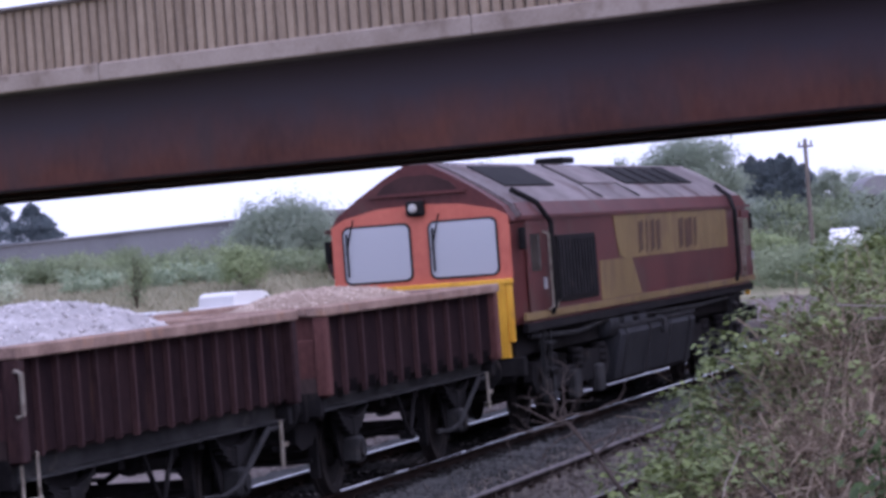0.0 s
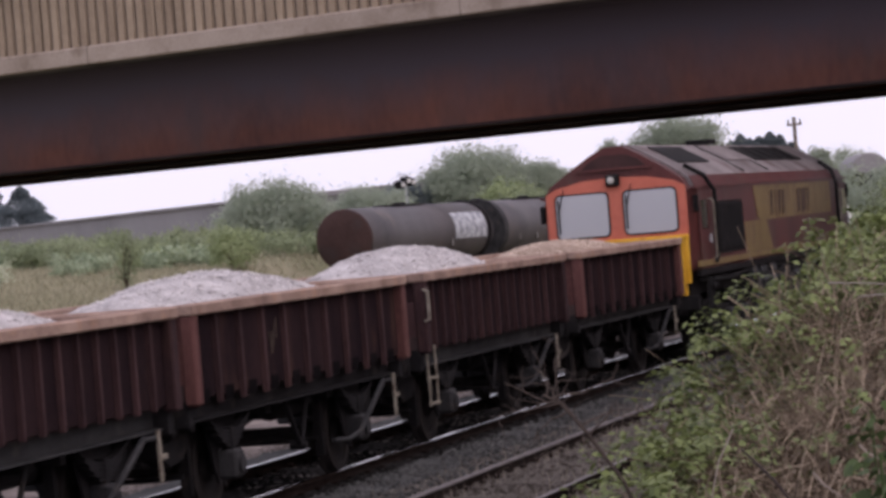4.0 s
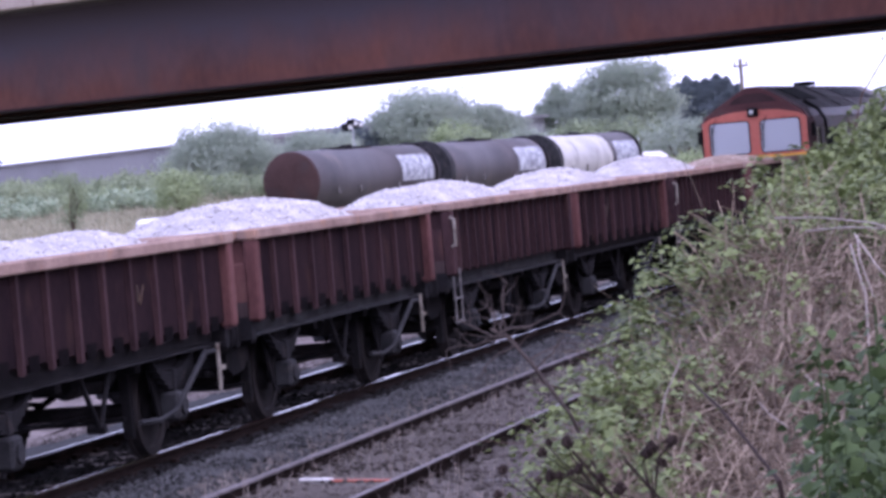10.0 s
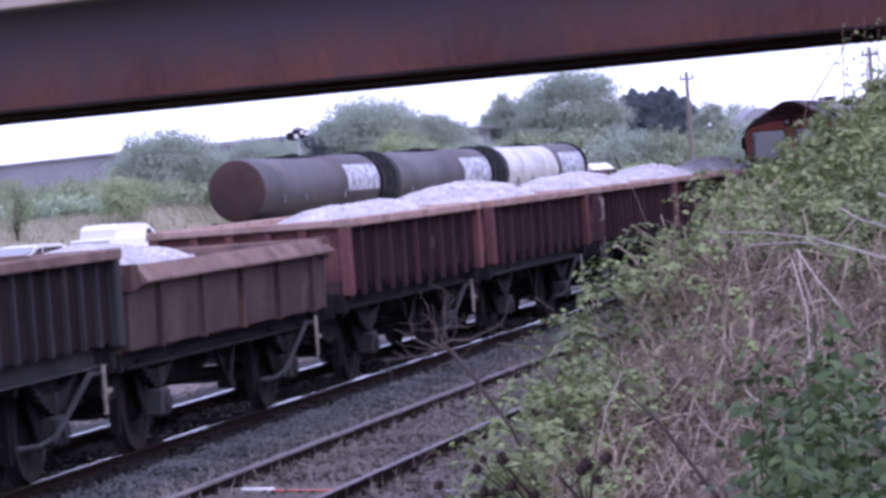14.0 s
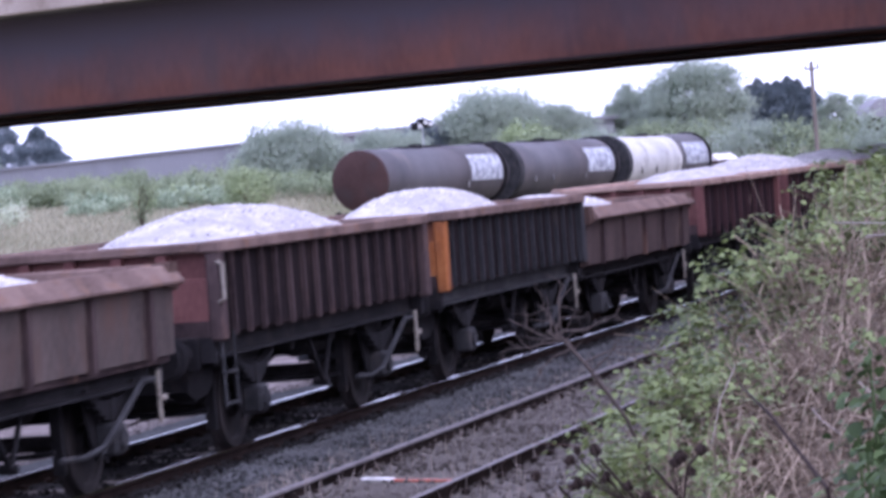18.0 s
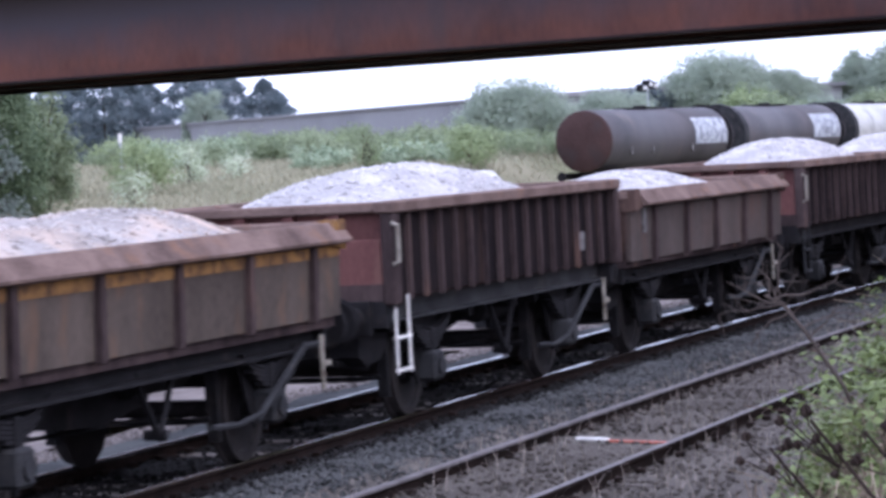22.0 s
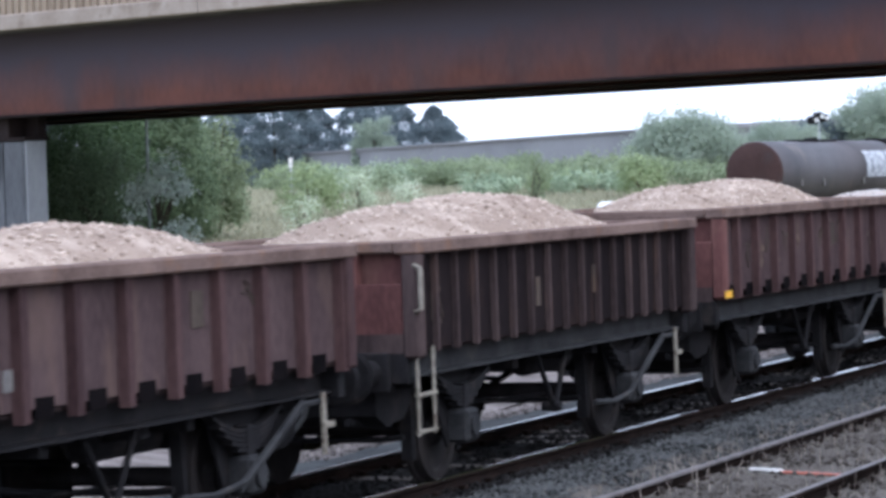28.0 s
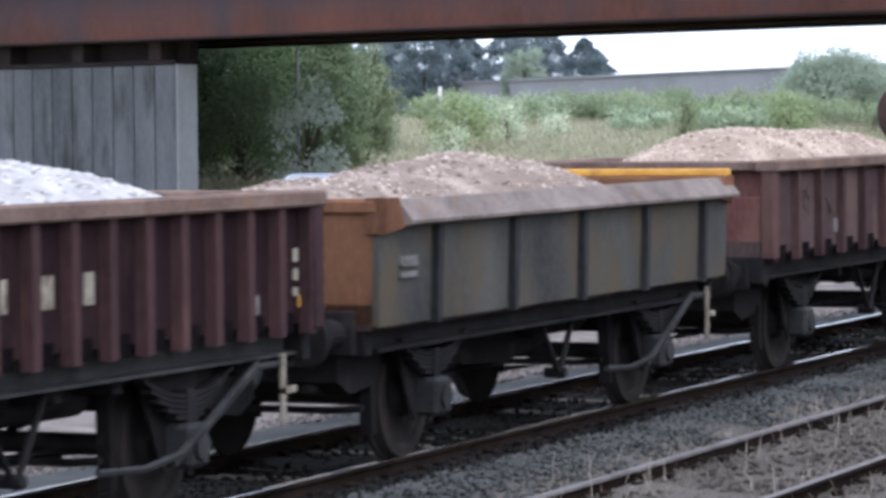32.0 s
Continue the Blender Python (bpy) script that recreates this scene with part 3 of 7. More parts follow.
# ---------------------------------------------------------------- ground and railway
def ground_height(x, y):
    x, y = np.asarray(x, float), np.asarray(y, float)
    d = np.hypot(x, y)
    bed = -0.45 + rise(x)
    field = 0.02 + 2.6 * smooth_step(108, 190, d) * smooth_step(18, 40, y) + 1.2 * smooth_step(200, 420, d) * smooth_step(10, 30, y)
    z = bed + (field - bed) * smooth_step(14.5, 24, y)
    # shallow cutting along the stored tank wagons
    side = np.abs(y - 41.6 + 0.135 * (x - 149))
    z = z + (np.minimum(z, 0.13) - z) * (1 - smooth_step(3.2, 7.5, side)) * smooth_step(132, 142, x) * (1 - smooth_step(228, 244, x))
    bank = 0.75 + 0.055 * np.clip(x - 14, 0, 60) - 0.02 * np.clip(-x, 0, 10)
    z = z + (bank - z) * (1 - smooth_step(2.2, 5.2, y))
    return z


def ground_sheet():
    xs = np.concatenate([-np.geomspace(1500, 40, 14), np.arange(-30, 130, 1.5), np.arange(130, 300, 6), np.geomspace(300, 3000, 18)])
    ys = np.concatenate([-np.geomspace(1500, 20, 14), np.arange(-14, 60, 1.0), np.arange(60, 240, 6), np.geomspace(240, 3000, 16)])
    gx, gy = np.meshgrid(xs, ys, indexing="ij")
    gz = ground_height(gx, gy)
    rng = np.random.default_rng(2)
    gz = gz + rng.normal(0, 0.03, gz.shape)
    v = np.stack([gx, gy, gz], 2).reshape(-1, 3)
    ny = len(ys)
    f = [(i * ny + j, (i + 1) * ny + j, (i + 1) * ny + j + 1, i * ny + j + 1) for i in range(len(xs) - 1) for j in range(ny - 1)]
    me = raw("ground", v, f, GROUND)
    me.materials.append(BANK)
    for p in me.polygons:
        if p.center.y < 5.2 and -25 < p.center.x < 80 and p.center.y > -12:
            p.material_index = 1
    me.shade_smooth()
    tagged(new("ground", me), "rough field and bank of grass and soil", "ground", kind="structure")


ground_sheet()

NEAR_Y, TRAIN_Y = 7.86, 11.35


def ballast_bed():
    ys = [4.3, 5.3, 6.2, 6.9, 7.3, 8.4, 8.9, 9.3, 9.9, 10.3, 10.8, 11.9, 12.4, 13.2, 14.2, 15.6]
    zs = [-0.47, -0.22, -0.15, -0.13, -0.11, -0.11, -0.13, -0.07, -0.04, -0.1, -0.14, -0.14, -0.12, -0.14, -0.3, -0.5]
    xs = np.concatenate([np.arange(-40, 110, 0.5), np.arange(110, 420, 6)])
    rng = np.random.default_rng(5)
    v, f = [], []
    for x in xs:
        for y, z in zip(ys, zs):
            v.append((x, y + float(bend(x)), z + float(rise(x)) + (rng.normal(0, 0.012) if x < 110 else 0)))
    n = len(ys)
    for i in range(len(xs) - 1):
        for j in range(n - 1):
            f.append((i * n + j, (i + 1) * n + j, (i + 1) * n + j + 1, i * n + j + 1))
    me = raw("ballast_bed", v, f, BALLAST)
    me.materials.append(BALLAST_BROWN)
    me.materials.append(BALLAST_DARK)
    me.materials.append(YARD)
    for i, p in enumerate(me.polygons):
        k = i % (n - 1)
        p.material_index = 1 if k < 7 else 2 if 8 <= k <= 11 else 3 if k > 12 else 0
    me.shade_smooth()
    tagged(new("ballast_bed", me), "grey and brown stone ballast under two tracks", "ballast", kind="structure")
    rng = np.random.default_rng(6)
    for name, lo, hi, count, mat, lab in (("ballast_stones", 8.75, 9.95, 11000, BALLAST, "loose grey ballast stones between the tracks"),
                                          ("ballast_stones", 13.1, 15.4, 7000, YARD_STONE, "loose pale stones beyond the running line"),
                                          ("oily_stones", 9.85, 12.5, 10500, BALLAST_DARK, "oily ballast stones, darkened as shade under the train"),
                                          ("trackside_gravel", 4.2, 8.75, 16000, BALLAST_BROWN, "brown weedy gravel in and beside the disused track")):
        x = 14 + 50 * rng.uniform(0, 1, count) ** 1.3
        y = rng.uniform(lo, hi, count)
        z = np.interp(y, ys, zs) + 0.01 + rise(x)
        ob = new(name, stones(name, np.stack([x, y + bend(x), z], 1), 0.03, mat, rng))
        tagged(ob, lab, "gravel", kind="stuff")


ballast_bed()

RAIL_FOOT = [(-0.07, -0.155), (0.07, -0.155), (0.07, -0.143), (0.012, -0.125), (0.01, -0.05), (0.034, -0.036), (0.034, -0.006), (-0.034, -0.006), (-0.034, -0.036), (-0.01, -0.05), (-0.012, -0.125), (-0.07, -0.143)]
RAIL_HEAD = [(-0.036, -0.026), (-0.0342, -0.026), (-0.034, -0.0055), (0.031, -0.0055), (0.029, 0.0), (-0.028, 0.0), (-0.036, -0.008)]


RUN = [-40, 0] + [14 + 4 * i for i in range(35)] + [200, 300, 420]


def railway_track(y, label, top, old):
    t = thing("railway_track", label, "track", pose(0, y, 0), kind="structure")
    for s in (-0.752, 0.752):
        r = part("rail", Shape().bent([(a + s, b) for a, b in RAIL_FOOT], RUN, bend, rise), RAIL_SIDE, t)
        part("rail_head", Shape().bent([(s + math.copysign(a, a * s), b) for a, b in RAIL_HEAD], RUN, bend, rise), top, r, "worn bright running surface" if not old else "dull rusty running surface")
    bed = SLEEPER_OLD if old else SLEEPER
    sl = Shape().prism([(-1.25, -0.17), (-1.25, -0.3), (1.25, -0.3), (1.25, -0.17), (0.9, -0.145), (0.5, -0.165), (-0.5, -0.165), (-0.9, -0.145)], -0.13, 0.13).mesh("sleeper", bed)
    clip = Shape()
    for s in (-0.752, 0.752):
        for k in (-0.11, 0.11):
            clip.box(-0.05, 0.05, s + k - 0.035, s + k + 0.035, -0.15, -0.1, 0.01)
    cm = clip.mesh("rail_clip", RAIL_SIDE)
    for i in range(110):
        x = 12 + 0.65 * i
        o = part("sleeper", sl, None, t, at=pose(x, float(bend(x)), (0.02 if not old else 0.022) + float(rise(x)), 0, 0, heading(x)))
        if i < 70:
            part("rail_clip", cm, None, o)
    return t


railway_track(TRAIN_Y, "running line with bright steel rails on ballast", STEEL_TOP, False)
railway_track(NEAR_Y, "disused siding track with rusty rails in brown gravel", RAIL_OLD_TOP, True)

yx = np.arange(-10, 131, 3.0)
yy = np.array([15.0, 17, 19, 21, 23, 25])
yv = [(a, b + float(bend(a)), float(ground_height(a, b + float(bend(a)))) + 0.09 + 0.12 * math.sin(a * 0.7 + b)) for a in yx for b in yy]
yf = [(i * 6 + j, (i + 1) * 6 + j, (i + 1) * 6 + j + 1, i * 6 + j + 1) for i in range(len(yx) - 1) for j in range(5)]
tagged(new("gravel_yard", raw("gravel_yard", yv, yf, YARD)), "pale gravel yard beyond the running line", "gravel", kind="structure")

# litter between the rails
lit = thing("litter_strip", "white and red strip of litter lying across the track", "litter", pose(28.87, 7.955, -0.07, 0, 0, 64))
part("white_piece", Shape().box(0.0, 0.36, -0.04, 0.04, 0, 0.035, 0.01), WHITE_PAINT, lit)
part("red_piece", Shape().box(-0.82, 0.0, -0.022, 0.022, 0.0, 0.02, 0.005), LOCO_RED, lit, "faded red plastic")
rr = random.Random(4)
rag = [(0.26 * math.cos(k) * rr.uniform(0.6, 1.1), 0.1 * math.sin(k) * rr.uniform(0.6, 1.1)) for k in np.linspace(0, 5.7, 11)]
tagged(part("litter_scrap", Shape().prism(rag, 0, 0.03, 2), PLATE, at=pose(28.4, 6.3, -0.13, 0, 0, 70)), "pale scrap of litter on gravel", "litter")


# ---------------------------------------------------------------- bridge
def bridge():
    b = thing("road_bridge", "steel girder road bridge with concrete edge and ribbed parapet", "bridge", pose(76, 10, 0, 0, 0, 66.25), kind="structure")
    L0, L1 = -45, 95
    zb, zt = 5.24, 7.7
    for y, nm in ((0.0, "girder"), (-4.6, "girder"), (-8.4, "girder")):
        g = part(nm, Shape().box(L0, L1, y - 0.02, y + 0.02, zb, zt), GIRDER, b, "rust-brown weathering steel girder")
        part("bottom_flange", Shape().box(L0, L1, y - 0.32, y + 0.32, zb - 0.07, zb, 0.01), FLANGE, g)
        part("top_flange", Shape().box(L0, L1, y - 0.25, y + 0.25, zt, zt + 0.05, 0.01), GIRDER, g)
    st = Shape().box(-0.015, 0.015, -0.24, -0.022, zb, zt).mesh("stiffener", GIRDER)
    for i in range(34):
        part("stiffener", st, None, b, at=pose(L0 + 2 + 4 * i, 0, 0))
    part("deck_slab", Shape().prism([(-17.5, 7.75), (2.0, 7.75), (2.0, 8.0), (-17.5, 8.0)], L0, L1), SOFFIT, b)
    eb = part("edge_beam", Shape().prism([(1.7, 7.73), (2.33, 7.69), (2.37, 7.73), (2.37, 8.12), (2.33, 8.16), (1.7, 8.16)], L0, L1), DECK, b, "pale brown concrete edge beam")
    jm = Shape().box(-0.012, 0.012, 1.69, 2.372, 7.685, 8.163).mesh("joint", PARAPET_RAIL)
    for i in range(11):
        part("joint", jm, None, eb, at=pose(-40 + 12 * i, 0.002, 0.0))
    part("parapet_rail", Shape().box(L0, L1, 2.0, 2.28, 9.80, 9.91, 0.02), PARAPET_RAIL, b)
    part("parapet_back", Shape().box(L0, L1, 2.02, 2.08, 8.16, 9.80), PARAPET_RAIL, b)
    slat = Shape().prism([(-0.125, 2.08), (-0.10, 2.15), (0.10, 2.15), (0.125, 2.08)], 8.16, 9.80, 2).mesh("parapet_slat", PARAPET)
    for i in range(280):
        part("parapet_slat", slat, None, b, at=pose(-18 + 0.33 * i, 0, 0))
    pm = Shape().box(-0.03, 0.03, 2.152, 2.2, 8.16, 9.86, 0.01).mesh("parapet_post", PARAPET)
    for i in range(24):
        part("parapet_post", pm, None, b, at=pose(-18 + 3.96 * i + 0.165, 0, 0))
    part("far_parapet", Shape().box(L0, L1, -17.5, -17.3, 8.0, 9.7), PARAPET, b)
    w = part("pier", Shape().box(43.5, 95, -1.25, -0.5, -0.6, 4.45, 0.03), PIER, b, "grey concrete leaf pier with vertical ribs")
    part("end_face", Shape().box(43.44, 43.497, -1.24, -0.43, -0.6, 4.44, 0.01), PIER_END, w, "smooth end of the pier, coloured paler as lit")
    pan = Shape().box(0.03, 1.05, -0.502, -0.42, -0.6, 4.43, 0.025).mesh("panel", PIER)
    for i in range(22):
        part("panel", pan, None, w, at=pose(43.5 + 1.08 * i, 0, 0))
    part("pier_cap", Shape().box(43.4, 95, -1.35, -0.35, 4.45, 4.57, 0.02), FLANGE, w)
    # added dark fill that stands for the shaded gap above the pier
    part("shelf_wall", Shape().box(43.5, 95, -1.33, -1.0, 4.57, 7.6), FLANGE, w)
    bm_ = Shape().box(-0.3, 0.3, -1.1, -0.3, 4.57, 5.16, 0.02).mesh("bearing", FLANGE)
    for i in range(10):
        part("bearing", bm_, None, w, at=pose(44.4 + 4 * i, 0, 0))
    part("abutment", Shape().box(-45, -12.5, -17, -0.8, -1, 5.15, 0.03), PIER, b, "grey concrete abutment")
    return b


bridge()


# ---------------------------------------------------------------- far buildings, poles
def polar(az, d):
    a = radians(az)
    return d * math.sin(a), d * math.cos(a)


def warehouse():
    x0, y0, x1, y1 = 248.2, 75.9, 440, 242
    ln = math.hypot(x1 - x0, y1 - y0)
    t = thing("warehouse", "long low grey clad warehouse behind shrubs", "building", pose(x0, y0, 0, 0, 0, math.degrees(math.atan2(y1 - y0, x1 - x0))))
    part("wall", Shape().box(0, ln, -30, 0, 0, 6.45), WALL_GREY, t)
    part("roof", Shape().prism([(-30.3, 6.45), (0.25, 6.45), (0.25, 6.64), (-15, 7.0), (-30.3, 6.64)], -0.3, ln + 0.3), WALL_GREY, t)
    rib = Shape().box(-0.04, 0.04, 0.0, 0.02, 1.5, 6.45).mesh("wall_rib", WALL_GREY)
    for i in range(60):
        part("wall_rib", rib, None, t, at=pose(2 + i * 4.2, 0, 0))


warehouse()


def utility_pole(az, d, top, label):
    x, y = polar(az, d)
    z = float(ground_height(x, y))
    t = thing("utility_pole", label, "pole", pose(x, y, z, 0, 0, 60))
    part("post", Shape().rod((0, 0, -0.5), (0, 0, top - z), 0.16, 10, 0.11), POLE, t)
    part("crossarm", Shape().box(-0.55, 0.55, -0.06, 0.06, top - z - 0.5, top - z - 0.38, 0.01), POLE, t)
    for s in (-0.45, 0, 0.45):
        part("insulator", Shape().rod((s, 0, top - z - 0.38), (s, 0, top - z - 0.12 + (0.15 if s == 0 else 0)), 0.06, 8, 0.04), PLATE, t)


utility_pole(82.12, 205, 8.0, "wooden utility pole with short crossarm among shrubs")
utility_pole(85.2, 190, 8.2, "wooden utility pole with short crossarm behind brambles")


def lamp_mast():
    x, y = polar(75.52, 200)
    z = float(ground_height(x, y))
    t = thing("floodlight_mast", "slim pale mast carrying dark floodlights", "lamp mast", pose(x, y, z, 0, 0, -20))
    h = 5.95 - z
    part("mast", Shape().rod((0, 0, 0), (0, 0, h), 0.05, 8, 0.04), GALV, t)
    part("arm", Shape().rod((-0.85, 0, h - 0.15), (0.55, 0, h + 0.1), 0.07, 8), LOCO_DARK, t)
    for s, d in ((-0.62, -0.22), (0.0, 0.0), (0.5, -0.1)):
        k = part("floodlight", Shape().box(s - 0.3, s + 0.3, -0.25, 0.25, h + d - 0.16, h + d + 0.3, 0.08), LOCO_DARK, t, "black floodlight housing")
        part("lens", Shape().box(s - 0.2, s + 0.2, -0.265, -0.25, h + d - 0.06, h + d + 0.18, 0.005), LENS, k)


lamp_mast()
gx, gy = polar(64.19, 118)
gp = thing("slim_pole", "thin grey metal pole before dense bushes", "pole", pose(gx, gy, float(ground_height(gx, gy))))
part("post", Shape().rod((0, 0, -0.3), (0, 0, 6.0), 0.055, 8, 0.045), GALV, gp)
part("base_plate", Shape().box(-0.15, 0.15, -0.15, 0.15, -0.02, 0.04, 0.01), GALV, gp)
gx, gy = polar(66.6, 170)
fp = thing("field_post", "short white marker post in the field", "post", pose(gx, gy, float(ground_height(gx, gy))))
part("post", Shape().rod((0, 0, -0.3), (0, 0, 1.9), 0.06, 8), GALV, fp)
part("marker", Shape().box(-0.22, 0.22, -0.03, 0.03, 1.6, 2.1, 0.02), WHITE_PAINT, fp)

gx, gy = polar(83.22, 250)
sh = thing("curved_roof_shed", "small dark shed with curved roof among shrubs", "shed", pose(gx, gy, 2.6, 0, 0, 20))
part("roof", Shape().prism([(1.5 * math.cos(a), 2.1 + 1.4 * math.sin(a)) for a in np.linspace(0, math.pi, 14)], -2, 2), WALL_GREY, sh, smooth=True)
part("wall", Shape().box(-1.95, 1.95, -1.45, 1.45, -2, 2.12), FRAME, sh)


# ---------------------------------------------------------------- parked vehicles
def car(name, label, paint, at, tall=1.45, length=4.2, van=False):
    t = thing(name, label, "van" if van else "car", at)
    w = 0.86
    h = length / 2
    if van:
        low = [(-h, 0.35), (h, 0.35), (h, 0.8), (h - 0.12, 1.05), (h - 0.75, 1.22), (-h + 0.06, 1.34), (-h, 1.25)]
        cab = [(-h + 0.5, 1.2), (h - 0.78, 1.2), (h - 1.15, 1.5), (h - 1.55, 1.84), (h - 1.85, 1.92), (h - 2.4, 1.95), (-h + 1.0, 1.94), (-h + 0.75, 1.9), (-h + 0.58, 1.75)]
        win = [(h - 1.75, 1.3), (h - 1.12, 1.3), (h - 1.45, 1.62), (h - 1.68, 1.64)]
        wins = [win]
    else:
        low = [(-h, 0.35), (h, 0.35), (h, 0.66), (h - 0.2, 0.8), (h - 1.15, 0.92), (-h + 0.2, 0.95), (-h, 0.8)]
        cab = [(-h + 0.25, 0.94), (h - 1.1, 0.9), (h - 1.85, tall - 0.05), (h - 2.1, tall), (-h + 0.9, tall), (-h + 0.6, tall - 0.08)]
        wins = [[(h - 2.15, 0.96), (h - 1.4, 0.96), (h - 1.95, tall - 0.12), (h - 2.15, tall - 0.1)], [(-h + 0.55, 0.98), (h - 2.22, 0.96), (h - 2.22, tall - 0.1), (-h + 0.85, tall - 0.1)]]
    if van:
        k = tall / 1.95
        low, cab, wins = [[(a, b * k) for a, b in q] for q in (low, cab)] + [[[(a, b * k) for a, b in win]]]
    part("body", Shape().prism(low, -w, w, 1), paint, t)
    part("cabin", Shape().prism(cab, -w + 0.1, w - 0.1, 1), paint, t)
    for s in (-1, 1):
        for q in wins:
            part("side_window", Shape().prism(q, s * (w - 0.1), s * (w - 0.095), 1), DARK_GLASS, t)
    if not van:
        part("windscreen", Shape().prism([(h - 1.13, 0.95), (h - 1.1, 0.95), (h - 1.8, tall - 0.06), (h - 1.86, tall - 0.06)], -w + 0.2, w - 0.2, 1), DARK_GLASS, t)
    for x in (-h + 0.75, h - 0.8):
        for s in (-1, 1):
            wh = part("wheel", Shape().lathe([(s * (w - 0.18), 0.3), (s * (w - 0.02), 0.31), (s * w, 0.28)], (x, 0, 0.31)), RUBBER, t, smooth=True)
            part("hub", Shape().lathe([(s * w, 0.18), (s * (w + 0.01), 0.16)], (x, 0, 0.31)), GALV, wh)
    for s in (-0.6, 0.6):
        part("headlight", Shape().box(h - 0.06, h + 0.01, s - 0.18, s + 0.18, 0.62, 0.75, 0.02), LENS, t)


def on_ground(az, d, rz):
    x, y = polar(az, d)
    return pose(x, y, float(ground_height(x, y)), 0, 0, rz)


car("parked_car", "white parked hatchback beyond the railway", CAR_WHITE, on_ground(70.75, 116, 165), 1.32, 4.2)
car("parked_van", "white parked van beyond the railway", CAR_WHITE, on_ground(72.43, 126, -15), 1.52, 4.4, True)
car("parked_car", "pale blue-grey parked car near the bridge pier", CAR_BLUE, on_ground(64.5, 80, 165), 1.36, 4.1)
car("parked_car", "white parked saloon car close to the line", CAR_WHITE, on_ground(67.8, 72, 160), 1.42, 4.3)
car("parked_van", "white van parked on the distant slope", CAR_WHITE, on_ground(82.66, 200, 182), 1.76, 4.4, True)


# ---------------------------------------------------------------- tank wagons on the far siding
def tank_wagon(x0, y0, x1, y1, paint, end, label, rise):
    ln = math.hypot(x1 - x0, y1 - y0)
    t = thing("tank_wagon", label, "tank wagon", pose(x0, y0, rise, 0, 0, math.degrees(math.atan2(y1 - y0, x1 - x0))), group="tank wagons on the siding")
    r, zc = 1.42, 2.62
    part("barrel", Shape().lathe([(0.25, r), (0.3, r + 0.012), (ln * 0.33, r + 0.012), (ln * 0.33 + 0.02, r), (ln * 0.66, r), (ln * 0.66 + 0.02, r + 0.012), (ln - 0.3, r + 0.012), (ln - 0.25, r)], (0, 0, zc), 0, 40), paint, t, smooth=True)
    for a, s in ((0.25, -1), (ln - 0.25, 1)):
        part("end_dome", Shape().lathe([(a, r - 0.002), (a + s * 0.1, r * 0.97), (a + s * 0.2, r * 0.8), (a + s * 0.27, r * 0.5), (a + s * 0.3, 0.05)], (0, 0, zc), 0, 40), end, t, smooth=True)
    part("end_rim", Shape().lathe([(ln - 0.4, r + 0.02), (ln - 0.4, r + 0.13), (ln - 0.25, r + 0.13), (ln - 0.25, r + 0.02)], (0, 0, zc), 0, 40), FRAME, t)
    if end == TANK_DARK:
        part("hood", Shape().lathe([(0.02, r - 0.05), (0.02, r + 0.12), (0.3, r + 0.15), (0.7, r + 0.1), (0.75, r - 0.02)], (0, 0, zc), 0, 40), FRAME_LIGHT, t, "raised dark band round the end", smooth=True)
    part("walkway", Shape().box(ln * 0.3, ln * 0.62, -0.35, 0.35, zc + r + 0.0, zc + r + 0.07, 0.01), FRAME, t)
    part("manhole", Shape().lathe([(zc + r - 0.05, 0.32), (zc + r + 0.13, 0.32), (zc + r + 0.17, 0.22)], (ln * 0.46, 0, 0), 2), FRAME, t)
    if paint == TANK_CREAM:
        part("barrel_band", Shape().lathe([(ln * 0.64, r + 0.014), (ln * 0.64, r + 0.03), (ln - 0.25, r + 0.03), (ln - 0.25, r + 0.014)], (0, 0, zc), 0, 40), TANK_DARK, t, "dark end of the barrel", smooth=True)
    for s in (-1, 1):
        pl = []
        for a in np.linspace(radians(-14), radians(38), 8):
            pl.append((s * (r + 0.05) * math.cos(a), zc + (r + 0.05) * math.sin(a)))
        for a in np.linspace(radians(38), radians(-14), 8):
            pl.append((s * (r + 0.034) * math.cos(a), zc + (r + 0.034) * math.sin(a)))
        part("placard", Shape().prism(pl, ln - 4.9, ln - 0.7), SIGN, t, "faded pale placard on the barrel")
        part("solebar", Shape().box(0, ln, s * 1.0 - 0.06, s * 1.0 + 0.06, 0.9, 1.2, 0.01), FRAME, t)
        for x in (2.6, 5.2, ln - 5.2):
            part("label_plate", Shape().box(x - 0.1, x + 0.1, s * 1.36 - 0.03, s * 1.36 + 0.03, 1.95, 2.3, 0.005), PLATE, t)
    for x in (2.2, ln - 2.2):
        bg = part("bogie", Shape().box(x - 1.3, x + 1.3, -1.05, 1.05, 0.45, 0.8, 0.03), FRAME, t)
        for k in (-0.9, 0.9):
            part("wheelset", Shape().rod((x + k, -0.8, 0.46), (x + k, 0.8, 0.46), 0.08, 8).lathe([(-0.8, 0.46), (-0.68, 0.46)], (x + k, 0, 0.46)).lathe([(0.68, 0.46), (0.8, 0.46)], (x + k, 0, 0.46)), TYRE, bg)
    for s in (-0.87, 0.87):
        part("buffer", Shape().rod((0, s, 1.05), (-0.5, s, 1.05), 0.09, 10).rod((-0.5, s, 1.05), (-0.53, s, 1.05), 0.22, 14), FRAME, t)


